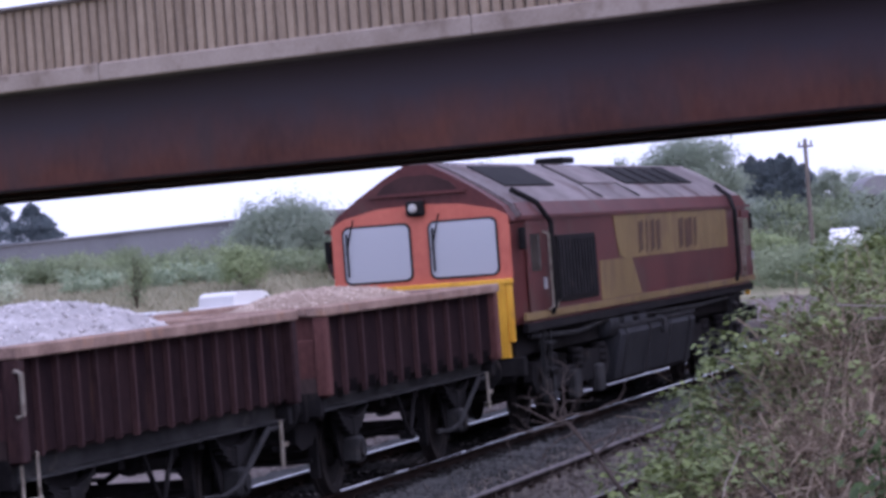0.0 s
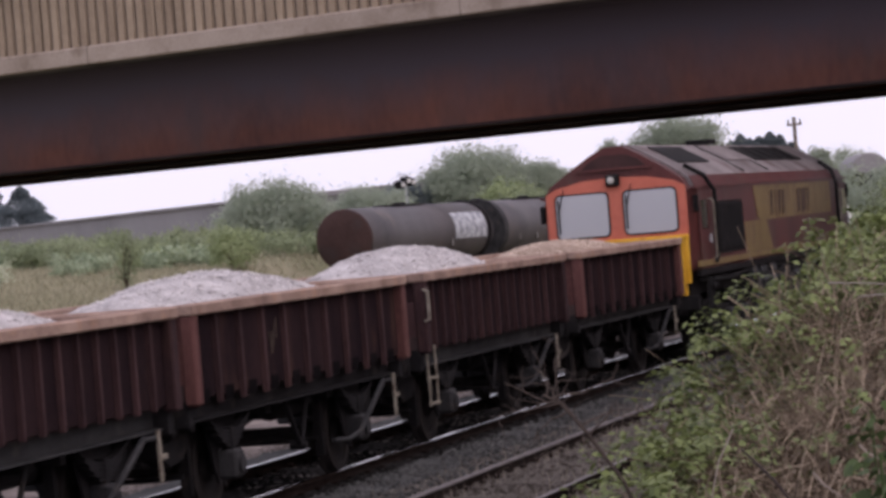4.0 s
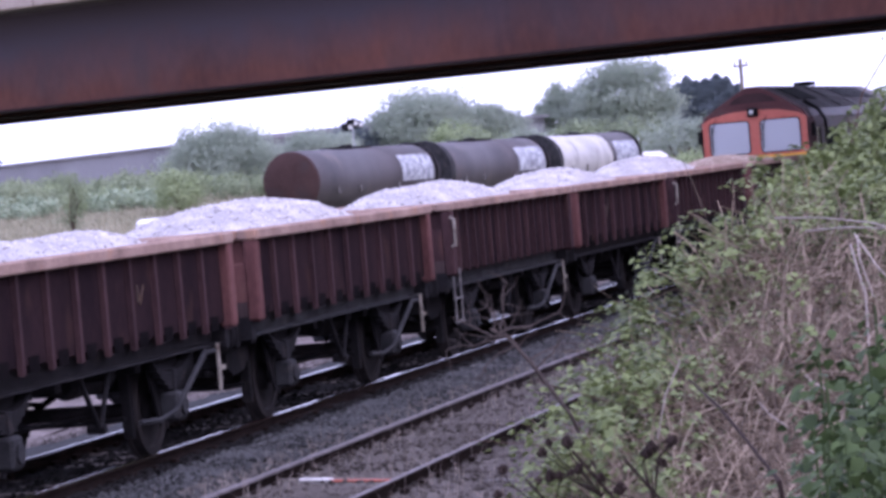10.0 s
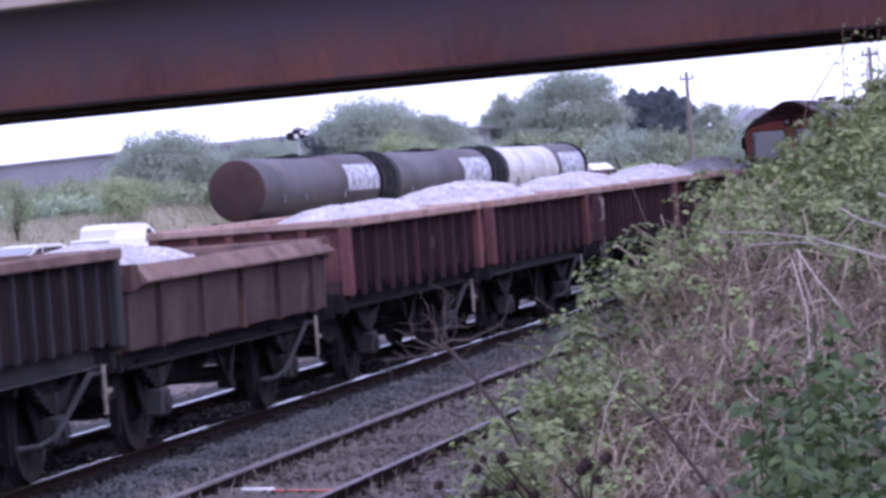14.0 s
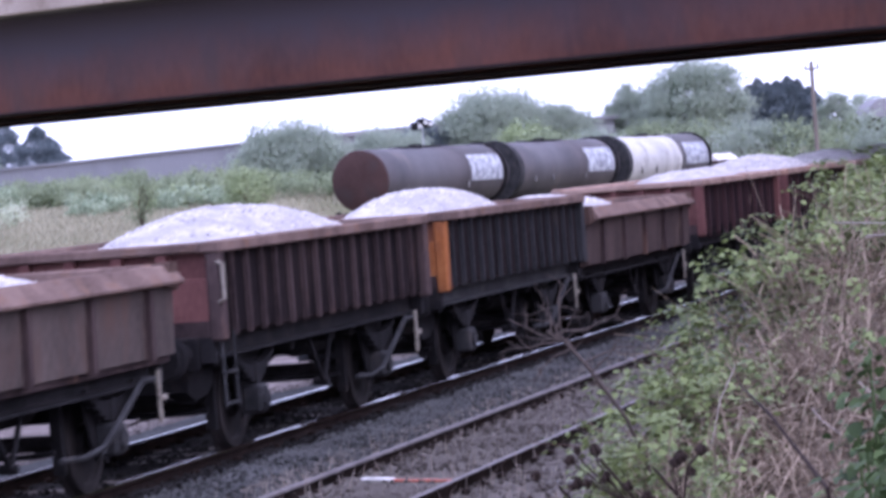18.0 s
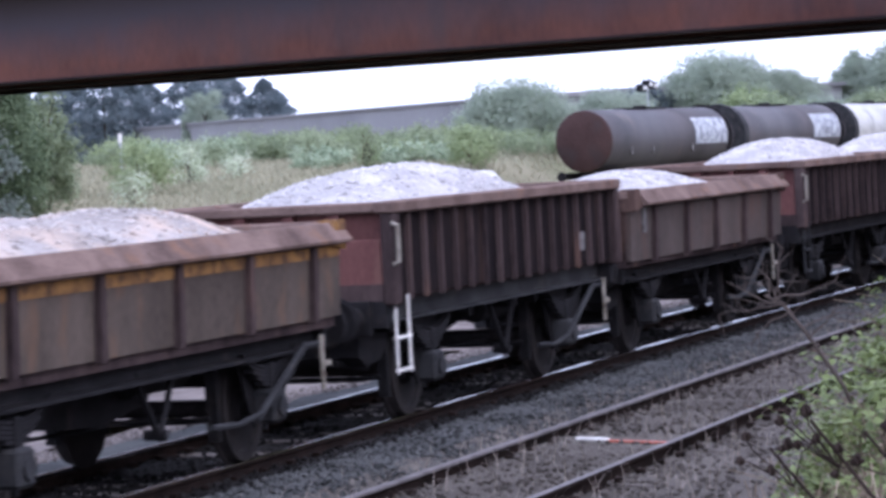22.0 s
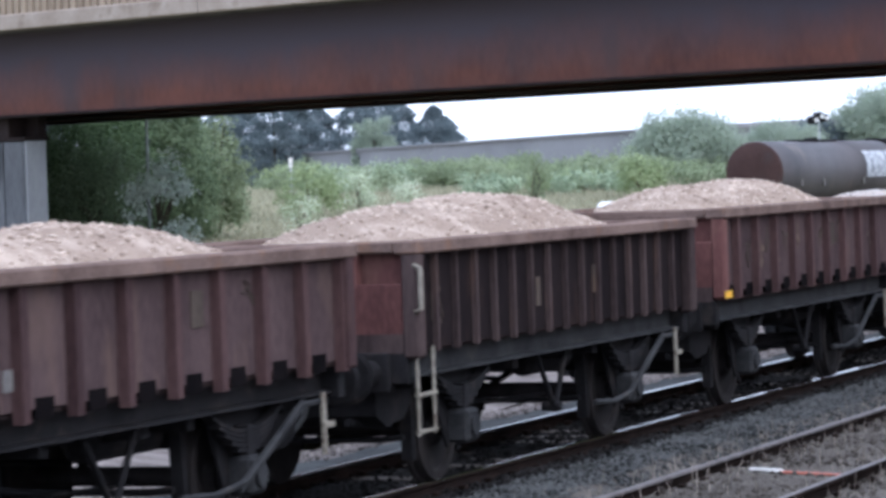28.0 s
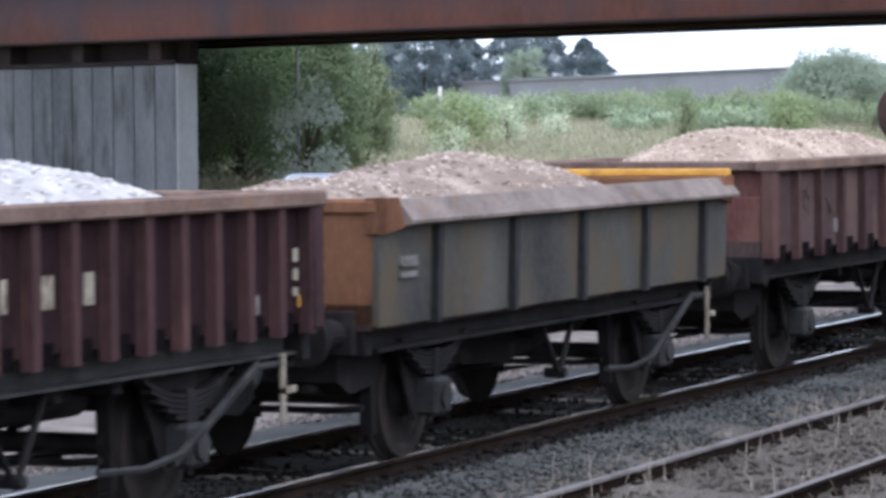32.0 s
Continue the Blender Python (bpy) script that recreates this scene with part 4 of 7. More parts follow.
tank_wagon(149.0, 41.67, 164.25, 39.6, TANK_DARK, TANK_END, "black bitumen tank wagon with rusty end", 0.15)
tank_wagon(165.83, 39.39, 181.1, 37.33, TANK_DARK, TANK_DARK, "black tank wagon with faded placard", 0.15)
tank_wagon(182.7, 37.1, 197.9, 35.05, TANK_CREAM, TANK_DARK, "dirty cream tank wagon with faded placard", 0.15)
sd = thing("siding_track", "weedy siding track under stored tank wagons", "track", pose(149.0, 41.67, 0.15, 0, 0, -7.7), kind="structure")
for s in (-0.752, 0.752):
    part("rail", Shape().prism([(a + s, b) for a, b in RAIL_FOOT], -6, 80), RAIL_SIDE, sd)
slm = Shape().box(-0.13, 0.13, -1.25, 1.25, -0.27, -0.152, 0.02).mesh("sleeper", SLEEPER)
for i in range(110):
    part("sleeper", slm, None, sd, at=pose(-5 + 0.75 * i, 0, 0))
part("ballast", Shape().prism([(-2.6, -0.4), (2.6, -0.4), (1.9, -0.19), (-1.9, -0.19)], -8, 84), BALLAST_DARK, sd, "dark weedy ballast")
cx, cy = 199.5, 34.8
ow = thing("open_wagon", "low brown open wagon beyond the tank wagons", "wagon", pose(cx, cy, 0.15, 0, 0, -7.7), group="stored wagons")
part("side", Shape().box(0, 16, -1.3, 1.3, 1.0, 2.35, 0.03), BROWN_SIDE, ow)
rm = Shape().box(-0.06, 0.06, -1.36, -1.3, 1.0, 2.35).mesh("rib", RUST_DARK)
for i in range(14):
    part("rib", rm, None, ow, at=pose(0.6 + i * 1.13, 0, 0))
part("cover", Shape().prism([(-1.2, 2.35), (1.2, 2.35), (0.7, 2.75), (-0.7, 2.75)], 0.3, 4.6), WHITE_PAINT, ow, "pale cover")
for x in (2, 14):
    part("bogie", Shape().box(x - 1.2, x + 1.2, -1, 1, 0.1, 0.9, 0.03), FRAME, ow)


# ---------------------------------------------------------------- the train
WHEEL_R = 0.46
ROLLING = []  # wheelsets that turn as the train rolls


def wheelset(parent, x, r=WHEEL_R):
    """Axle with two wheels; it turns about its own axis."""
    ws = part("wheelset", WHEEL_PARTS["axle"], None, parent, at=pose(x, 0, r))
    for s in (-1, 1):
        part("wheel", WHEEL_PARTS["wheel"], None, ws, at=pose(0, 0, 0) if s > 0 else pose(0, 0, 0, 0, 0, 180))
    ROLLING.append((ws, x, r))
    return ws


_w = Shape().lathe([(0.68, 0.12), (0.68, 0.40), (0.67, 0.49), (0.70, 0.49), (0.71, 0.465), (0.80, 0.455), (0.80, 0.38), (0.765, 0.36), (0.755, 0.16), (0.82, 0.13), (0.82, 0.05)], n=28)
WHEEL_PARTS = {"axle": Shape().rod((0, -1.0, 0), (0, 1.0, 0), 0.075, 12).mesh("axle", TYRE, True), "wheel": _w.mesh("wheel", TYRE, True)}
SHARED = {}


def shared(key, make, mat, smooth=False):
    k = (key, mat.name)
    if k not in SHARED:
        SHARED[k] = make().mesh(key, mat, smooth)
    return SHARED[k]


def running_gear(t, base):
    """What every two-axle wagon carries below its floor."""
    for x in (-base / 2, base / 2):
        wheelset(t, x)
        for s in (-1, 1):
            def w_iron():
                q = Shape().prism([(-0.52, 1.0), (0.52, 1.0), (0.24, 0.42), (0.16, 0.30), (0.13, 0.30), (0.13, 0.74), (-0.13, 0.74), (-0.13, 0.30), (-0.16, 0.30), (-0.26, 0.42)], 0.93, 0.955, 1)
                return q
            wi = part("axle_guard", shared("axle_guard", w_iron, FRAME), None, t, at=pose(x, 0, 0) if s > 0 else pose(x, 0, 0, 0, 0, 180))
            def box_():
                return Shape().box(-0.14, 0.14, 0.93, 1.14, 0.33, 0.62, 0.03).rod((0, 1.14, 0.47), (0, 1.17, 0.47), 0.09, 12)
            part("axlebox", shared("axlebox", box_, FRAME_LIGHT), None, wi)
            def spring():
                q = Shape()
                for i, hl in enumerate((0.62, 0.52, 0.42, 0.31, 0.2)):
                    z = 0.80 - 0.035 * i
                    n = 8
                    for k in range(n):
                        a, b = -hl + 2 * hl * k / n, -hl + 2 * hl * (k + 1) / n
                        za, zb = z + 0.14 * (a / 0.62) ** 2, z + 0.14 * (b / 0.62) ** 2
                        q.prism([(a, za - 0.015), (b, zb - 0.015), (b, zb + 0.013), (a, za + 0.013)], 0.98, 1.07, 1)
                return q.box(-0.06, 0.06, 0.965, 1.085, 0.60, 0.84, 0.01)
            part("leaf_spring", shared("leaf_spring", spring, FRAME), None, wi)
    for s in (-1, 1):
        for x in (-base / 2, base / 2):
            for k in (-1, 1):
                def shoe():
                    return Shape().prism([(0.49, 0.22), (0.56, 0.22), (0.60, 0.97), (0.56, 0.97), (0.49, 0.7)], 0.69, 0.79, 1)
                part("brake_shoe", shared("brake_shoe", shoe, FRAME), None, t, at=pose(x, 0 if k > 0 else 0, 0, 0, 0, 0 if k > 0 else 180) @ (pose(0, 0, 0) if (s > 0) == (k > 0) else pose(0, -1.48, 0)))
        def vee():
            return Shape().path([(0.42, 1.0, 0.98), (0.0, 1.02, 0.42), (-0.42, 1.0, 0.98)], 0.028, 6).rod((0, 0.9, 0.45), (0, 1.08, 0.45), 0.045, 10)
        part("brake_hanger", shared("brake_hanger", vee, FRAME), None, t, at=pose(0.15, 0, 0) if s > 0 else pose(0.15, 0, 0, 0, 0, 180))
    def cylinder():
        return Shape().lathe([(-0.5, 0.08), (-0.45, 0.13), (0.25, 0.13), (0.3, 0.08)], (-0.9, 0.35, 0.86), 0, 16).rod((-0.6, 0.35, 0.82), (1.9, 0.2, 0.6), 0.025, 6)
    part("brake_cylinder", shared("brake_cylinder", cylinder, FRAME), None, t)
    def inner():
        q = Shape()
        for s in (-0.45, 0.45):
            q.box(-3.7, 3.7, s - 0.06, s + 0.06, 0.88, 1.06, 0.01)
        for x in (-3.2, -1.5, -0.75, 0.75, 1.5, 3.2):
            q.box(x - 0.07, x + 0.07, -0.98, 0.98, 0.86, 1.04, 0.01)
        return q
    part("inner_frame", shared("inner_frame", inner, FRAME), None, t)
    def reservoir():
        return Shape().lathe([(-0.6, 0.08), (-0.55, 0.14), (0.5, 0.14), (0.55, 0.08)], (1.15, -0.55, 0.84), 0, 16).box(0.85, 1.4, -0.68, -0.42, 0.82, 0.99, 0.02)
    part("air_reservoir", shared("air_reservoir", reservoir, FRAME), None, t)
    def beam():
        return Shape().path([(0.0, -0.74, 0.42), (0.0, -0.5, 0.4), (0.0, 0.5, 0.4), (0.0, 0.74, 0.42)], 0.028, 8)
    for x in (-base / 2 - 0.62, -base / 2 + 0.62, base / 2 - 0.62, base / 2 + 0.62):
        part("brake_beam", shared("brake_beam", beam, FRAME), None, t, at=pose(x, 0, 0))
    def valve_box():
        return Shape().box(-0.3, 0.15, 0.25, 0.7, 0.68, 0.97, 0.03).box(-0.8, -0.29, -0.1, 0.26, 0.74, 0.97, 0.03).rod((-0.8, 0.1, 0.84), (-1.6, 0.1, 0.84), 0.04, 8)
    part("valve_box", shared("valve_box", valve_box, FRAME), None, t)
    def rodding():
        return Shape().rod((-1.9, 0.3, 0.45), (1.9, -0.3, 0.45), 0.02, 6).rod((-2.6, -0.5, 0.88), (2.6, -0.5, 0.88), 0.03, 6)
    part("brake_rod", shared("brake_rod", rodding, FRAME), None, t)
    for e in (-1, 1):
        turn = pose(0, 0, 0) if e > 0 else pose(0, 0, 0, 0, 0, 180)
        def drawgear():
            return Shape().prism([(2.95, 0.98), (3.72, 0.98), (3.72, 0.66), (3.5, 0.56), (3.1, 0.6), (2.95, 0.72)], -0.82, 0.82, 1)
        part("drawgear", shared("drawgear", drawgear, FRAME), None, t, "dark draw gear under the end", at=turn)
        def rod_():
            return Shape().rod((2.75, 0.55, 0.5), (3.85, 0.62, 0.62), 0.035, 6)
        part("steam_pipe", shared("steam_pipe", rod_, FRAME), None, t, at=turn)
    if base > 4.8:
        def rigging():
            return Shape().prism([(-1.5, 0.92), (1.5, 0.92), (1.35, 0.62), (0.4, 0.5), (-0.5, 0.56), (-1.4, 0.66)], -0.42, 0.1, 1)
        part("brake_rigging", shared("brake_rigging", rigging, FRAME), None, t, "dark brake rigging below the floor")
    for s in (-1, 1):
        # long hand lever, from near the middle up to the end of the frame
        def lever():
            q = Shape()
            y = -1.16
            q.path([(0.9, y, 0.43), (1.5, y, 0.40), (2.0, y, 0.45), (3.05, y, 0.93), (3.4, y, 0.93)], 0.026, 6)
            for a, b in (((1.9, 0.40), (3.1, 0.93)), ):
                q.prism([(a[0], a[1] - 0.03), (b[0], b[1] - 0.03), (b[0], b[1] + 0.04), (a[0], a[1] + 0.04)], y - 0.012, y + 0.012, 1)
            return q
        part("brake_lever", shared("brake_lever", lever, FRAME_LIGHT), None, t, "dusty flat brake lever", at=pose(0, 0, 0) if s > 0 else pose(0, 0, 0, 0, 0, 180))
        def guide():
            return Shape().box(3.40, 3.46, -1.2, -1.17, 0.52, 1.0, 0.006).box(3.40, 3.62, -1.2, -1.17, 0.72, 0.77, 0.006)
        part("lever_guide", shared("lever_guide", guide, CREAM_PAINT), None, t, "worn white lever guide", at=pose(0, 0, 0) if s > 0 else pose(0, 0, 0, 0, 0, 180))


def buffers(t, half, reach):
    for e in (-1, 1):
        for s in (-0.87, 0.87):
            def buf():
                return Shape().box(-0.02, 0.05, -0.16, 0.16, -0.16, 0.16, 0.01).rod((0, 0, 0), (0.33, 0, 0), 0.105, 14).rod((0.33, 0, 0), (reach - half - 0.05, 0, 0), 0.07, 12).lathe([(reach - half - 0.05, 0.2), (reach - half - 0.02, 0.225), (reach - half, 0.19)], (0, 0, 0), 0, 20)
            part("buffer", shared("buffer", buf, FRAME), None, t, at=pose(e * half, s, 1.03) if e > 0 else pose(e * half, s, 1.03, 0, 0, 180))
        def hook():
            q = Shape().box(0, 0.22, -0.03, 0.03, -0.05, 0.05, 0.01)
            for k in range(3):
                q.path([(0.22 + 0.1 * k, -0.05, 0), (0.30 + 0.1 * k, -0.05, -0.04 * k), (0.30 + 0.1 * k, 0.05, -0.04 * k), (0.22 + 0.1 * k, 0.05, 0)], 0.016, 6)
            return q
        def hose():
            return Shape().path([(0, 0.35, -0.05), (0.12, 0.35, -0.16), (0.24, 0.345, -0.32), (0.42, 0.33, -0.42)], 0.025, 6)
        part("brake_hose", shared("brake_hose", hose, RUBBER), None, t, at=pose(e * half, 0, 1.0) if e > 0 else pose(e * half, 0, 1.0, 0, 0, 180))
        part("coupling", shared("coupling", hook, FRAME), None, t, at=pose(e * half, 0, 1.0) if e > 0 else pose(e * half, 0, 1.0, 0, 0, 180))


def load_height(x, y, heaps, base, half, width):
    """The heaped surface of a load; heaps: centre, half length, height."""
    z = 0 * x
    for c, w, h in heaps:
        u = np.clip(1 - ((x - c) / w) ** 2, 0, 1)
        z = np.maximum(z, h * u ** 0.75)
    return base + z * np.clip(1 - (y / width) ** 2, 0, 1) ** 0.7


def load_part(t, heaps, base, half, width, mat, seed):
    rng = np.random.default_rng(seed)
    nx, ny = 90, 26
    xs, ys = np.linspace(-half, half, nx), np.linspace(-width, width, ny)
    gx, gy = np.meshgrid(xs, ys, indexing="ij")
    gz = load_height(gx, gy, heaps, base, half, width)
    lump = np.array([[noise.noise((a * 1.3 + seed, b * 1.3, 0.0)) for b in ys] for a in xs])
    gz = gz + 0.035 * lump + rng.normal(0, 0.008, gz.shape)
    v = np.stack([gx, gy, gz], 2).reshape(-1, 3)
    f = [(i * ny + j, (i + 1) * ny + j, (i + 1) * ny + j + 1, i * ny + j + 1) for i in range(nx - 1) for j in range(ny - 1)]
    me = raw("stone_load", v, f, mat)
    me.shade_smooth()
    ob = part("stone_load", me, None, t, "heap of crushed stone filling the body", kind="stuff")
    n = 2400
    px, py = rng.uniform(-half, half, n), rng.uniform(-width, width, n)
    pz = load_height(px, py, heaps, base, half, width) + 0.035 * np.array([noise.noise((a * 1.3 + seed, b * 1.3, 0.0)) for a, b in zip(px, py)])
    part("loose_gravel", stones("loose_gravel", np.stack([px, py, pz], 1), 0.024, mat, rng), None, ob, kind="stuff")


def box_wagon(x0, y, side, end, cope, load_mat, heaps, seed, narrow, label, extras=()):
    """Two-axle open box wagon with ribbed sides."""
    t = thing("box_wagon", label, "wagon", pose(x0, y, 0), group="wagons of the train")
    H, half = 2.1, 3.88
    rear_end = end
    teeth = not narrow or seed == 17
    n = 17 if narrow else 11
    part("floor", Shape().box(-half, half, -1.148, 1.148, 1.18, 1.34), RUST_DARK, t)
    for s in (-1, 1):
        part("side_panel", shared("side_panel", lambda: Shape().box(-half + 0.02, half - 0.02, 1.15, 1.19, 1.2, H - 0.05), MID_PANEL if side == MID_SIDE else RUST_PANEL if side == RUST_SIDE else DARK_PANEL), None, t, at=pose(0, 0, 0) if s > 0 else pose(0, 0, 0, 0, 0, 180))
        rw = 0.058 if seed == 17 else 0.03 if narrow else 0.06 if seed > 9 else 0.04
        out = 1.265 if seed in (13, 15) else 1.275 if seed == 17 else 1.24
        def rib():
            q = Shape().prism([(-rw, 1.19), (-rw * 0.8, out), (rw * 0.8, out), (rw, 1.19)], 1.12 if teeth else 1.17, H - 0.1, 2)
            return q
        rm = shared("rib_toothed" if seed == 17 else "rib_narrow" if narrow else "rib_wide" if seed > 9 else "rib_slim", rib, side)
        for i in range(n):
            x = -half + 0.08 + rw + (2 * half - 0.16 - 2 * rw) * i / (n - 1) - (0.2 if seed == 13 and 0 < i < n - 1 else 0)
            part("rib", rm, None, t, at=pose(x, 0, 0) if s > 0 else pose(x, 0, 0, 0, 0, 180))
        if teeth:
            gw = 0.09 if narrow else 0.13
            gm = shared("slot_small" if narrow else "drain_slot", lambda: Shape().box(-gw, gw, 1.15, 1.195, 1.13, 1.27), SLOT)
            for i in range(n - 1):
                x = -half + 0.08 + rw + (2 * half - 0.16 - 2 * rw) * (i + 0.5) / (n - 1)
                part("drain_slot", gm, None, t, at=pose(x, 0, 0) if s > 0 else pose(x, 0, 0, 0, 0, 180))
        part("side_cope", shared("side_cope", lambda: Shape().box(-half - 0.03, half + 0.03, 1.10, 1.31, H - 0.11, H, 0.015), cope), None, t, "broad plain top rail", at=pose(0, 0, 0) if s > 0 else pose(0, 0, 0, 0, 0, 180))
        def sole():
            return Shape().prism([(1.0, 0.97), (1.13, 0.97), (1.13, 0.99), (1.03, 1.0), (1.03, 1.17), (1.13, 1.18), (1.13, 1.198), (1.0, 1.198)], -half + 0.05, half - 0.05)
        part("solebar", shared("solebar", sole, FRAME_LIGHT if seed % 3 else FRAME), None, t, at=pose(0, 0, 0) if s > 0 else pose(0, 0, 0, 0, 0, 180))
    for e in (-1, 1):
        turn = pose(0, 0, 0) if e > 0 else pose(0, 0, 0, 0, 0, 180)
        end = rear_end if e < 0 or seed != 8 else side
        part("end_panel", shared("end_panel", lambda: Shape().box(half - 0.14, half - 0.09, -1.15, 1.15, 1.2, H - 0.05), end), None, t, at=turn)
        part("end_plate", shared("end_plate", lambda: Shape().box(half - 0.085, half - 0.01, -1.15, 1.15, 1.2, 1.75, 0.012), end), None, t, at=turn)
        part("end_cope", shared("end_cope", lambda: Shape().box(half - 0.14, half + 0.035, -1.098, 1.098, H - 0.1, H - 0.004, 0.015), cope), None, t, at=turn)
        em = shared("end_rib", lambda: Shape().prism([(half - 0.09, -0.07), (half + 0.0, -0.05), (half + 0.0, 0.05), (half - 0.09, 0.07)], 1.72, H - 0.1, 2), end)
        for k in (-0.7, -0.24, 0.24, 0.7):
            part("end_rib", em, None, t, at=turn @ pose(0, k, 0))
        part("headstock", shared("headstock", lambda: Shape().box(half - 0.12, half, -1.18, 1.18, 0.93, 1.198, 0.01), FRAME), None, t, at=turn)
        for s in (-1, 1):
            part("corner_post", shared("corner_post", lambda: Shape().box(half - 0.16, half + 0.012, 1.15, 1.292, 1.14, H - 0.1, 0.02), end if seed < 9 or seed == 13 else side), None, t, at=turn @ (pose(0, 0, 0) if s > 0 else pose(0, -2.442, 0)))
    buffers(t, half, 4.42)
    running_gear(t, 4.6)
    if "ladder" in extras:
        for s in (-1, 1):
            l = part("ladder", shared("ladder", lambda: Shape().box(-half + 0.04, -half + 0.09, -1.247, -1.23, 0.5, 1.22, 0.004).box(-half + 0.40, -half + 0.45, -1.247, -1.23, 0.5, 1.22, 0.004), FRAME_LIGHT if seed == 9 else CREAM_PAINT if "cream" in extras else WHITE_PAINT if seed == 11 else PLATE), None, t, "pale two-rung step ladder", at=pose(0, 0, 0) if s > 0 else pose(0, 0, 0, 0, 0, 180))
            for z in (0.52, 0.82):
                part("rung", shared("rung", lambda: Shape().box(-half + 0.04, -half + 0.45, -1.262, -1.215, 0, 0.03, 0.006), FRAME_LIGHT if seed == 9 else CREAM_PAINT if "cream" in extras else WHITE_PAINT if seed == 11 else PLATE), None, l, at=pose(0, 0, z))
            part("handrail", shared("handrail", lambda: Shape().path([(-half - 0.02, -1.27, 1.52), (-half - 0.03, -1.33, 1.54), (-half - 0.03, -1.33, 1.88), (-half - 0.02, -1.27, 1.9)], 0.022, 6), CREAM_PAINT), None, t, "worn white handrail", at=pose(0, 0, 0) if s > 0 else pose(0, 0, 0, 0, 0, 180))
    for i, (px, pz, pw, ph, pm) in enumerate(PLATES.get(seed, ())):
        part("label_plate", Shape().box(px - pw / 2, px + pw / 2, -1.202 if pw < 0.22 else -1.296, -1.19, pz - ph / 2, pz + ph / 2), pm, t)
    for i, (px, pz) in enumerate(SCRAWLS.get(seed, ())):
        rs = random.Random(seed * 10 + i)
        pts = [(px + rs.uniform(-0.14, 0.14), -1.196, pz + rs.uniform(-0.2, 0.2)) for k in range(7)]
        part("paint_scrawl", Shape().path(pts, 0.006, 4), OCHRE_SIDE, t, "faint unreadable painted scrawl")
    for i, (px, pz, pw, ph) in enumerate(PATCHES.get(seed, ())):
        rs = random.Random(seed * 20 + i)
        for k in range(4):
            cx, cz = px + pw * rs.uniform(-0.25, 0.25), pz + ph * (k - 1.5) * 0.22
            blot = [(cx + pw * 0.3 * rs.uniform(0.3, 1.1) * math.cos(a * 0.628), cz + ph * 0.2 * rs.uniform(0.4, 1.1) * math.sin(a * 0.628)) for a in range(10)]
            vs = [(x, y, z) for y in (-1.189, -1.194 - 0.0008 * k) for x, z in blot]
            fs = [tuple(range(10)), tuple(range(10, 20))] + [(a, (a + 1) % 10, 10 + (a + 1) % 10, 10 + a) for a in range(10)]
            part("paint_blotch", Shape().add(vs, fs), FADED_OCHRE, t, "flaking ochre paint")
    load_part(t, [(c, w, h * 1.25 + 0.17) for c, w, h in heaps], 1.80, half - 0.15, 1.09, load_mat, seed)
    raise_body(t, RIDE.get(seed, 0))
    return t


RIDE = {10: 0.04, 12: 0.065, 13: 0.075, 15: 0.02}


def raise_body(t, dz):
    """Lift the body and load of a wagon that rides higher on its frame."""
    for ob in t.children:
        if ob.name.split(".")[0] in ("side_panel", "rib", "side_cope", "side_flange", "end_panel", "end_plate", "end_cope", "end_rib", "corner_post", "corner_block", "stone_load", "label_plate", "drain_slot", "handrail", "upper_band", "paint_scrawl", "paint_blotch"):
            ob.location.z += dz


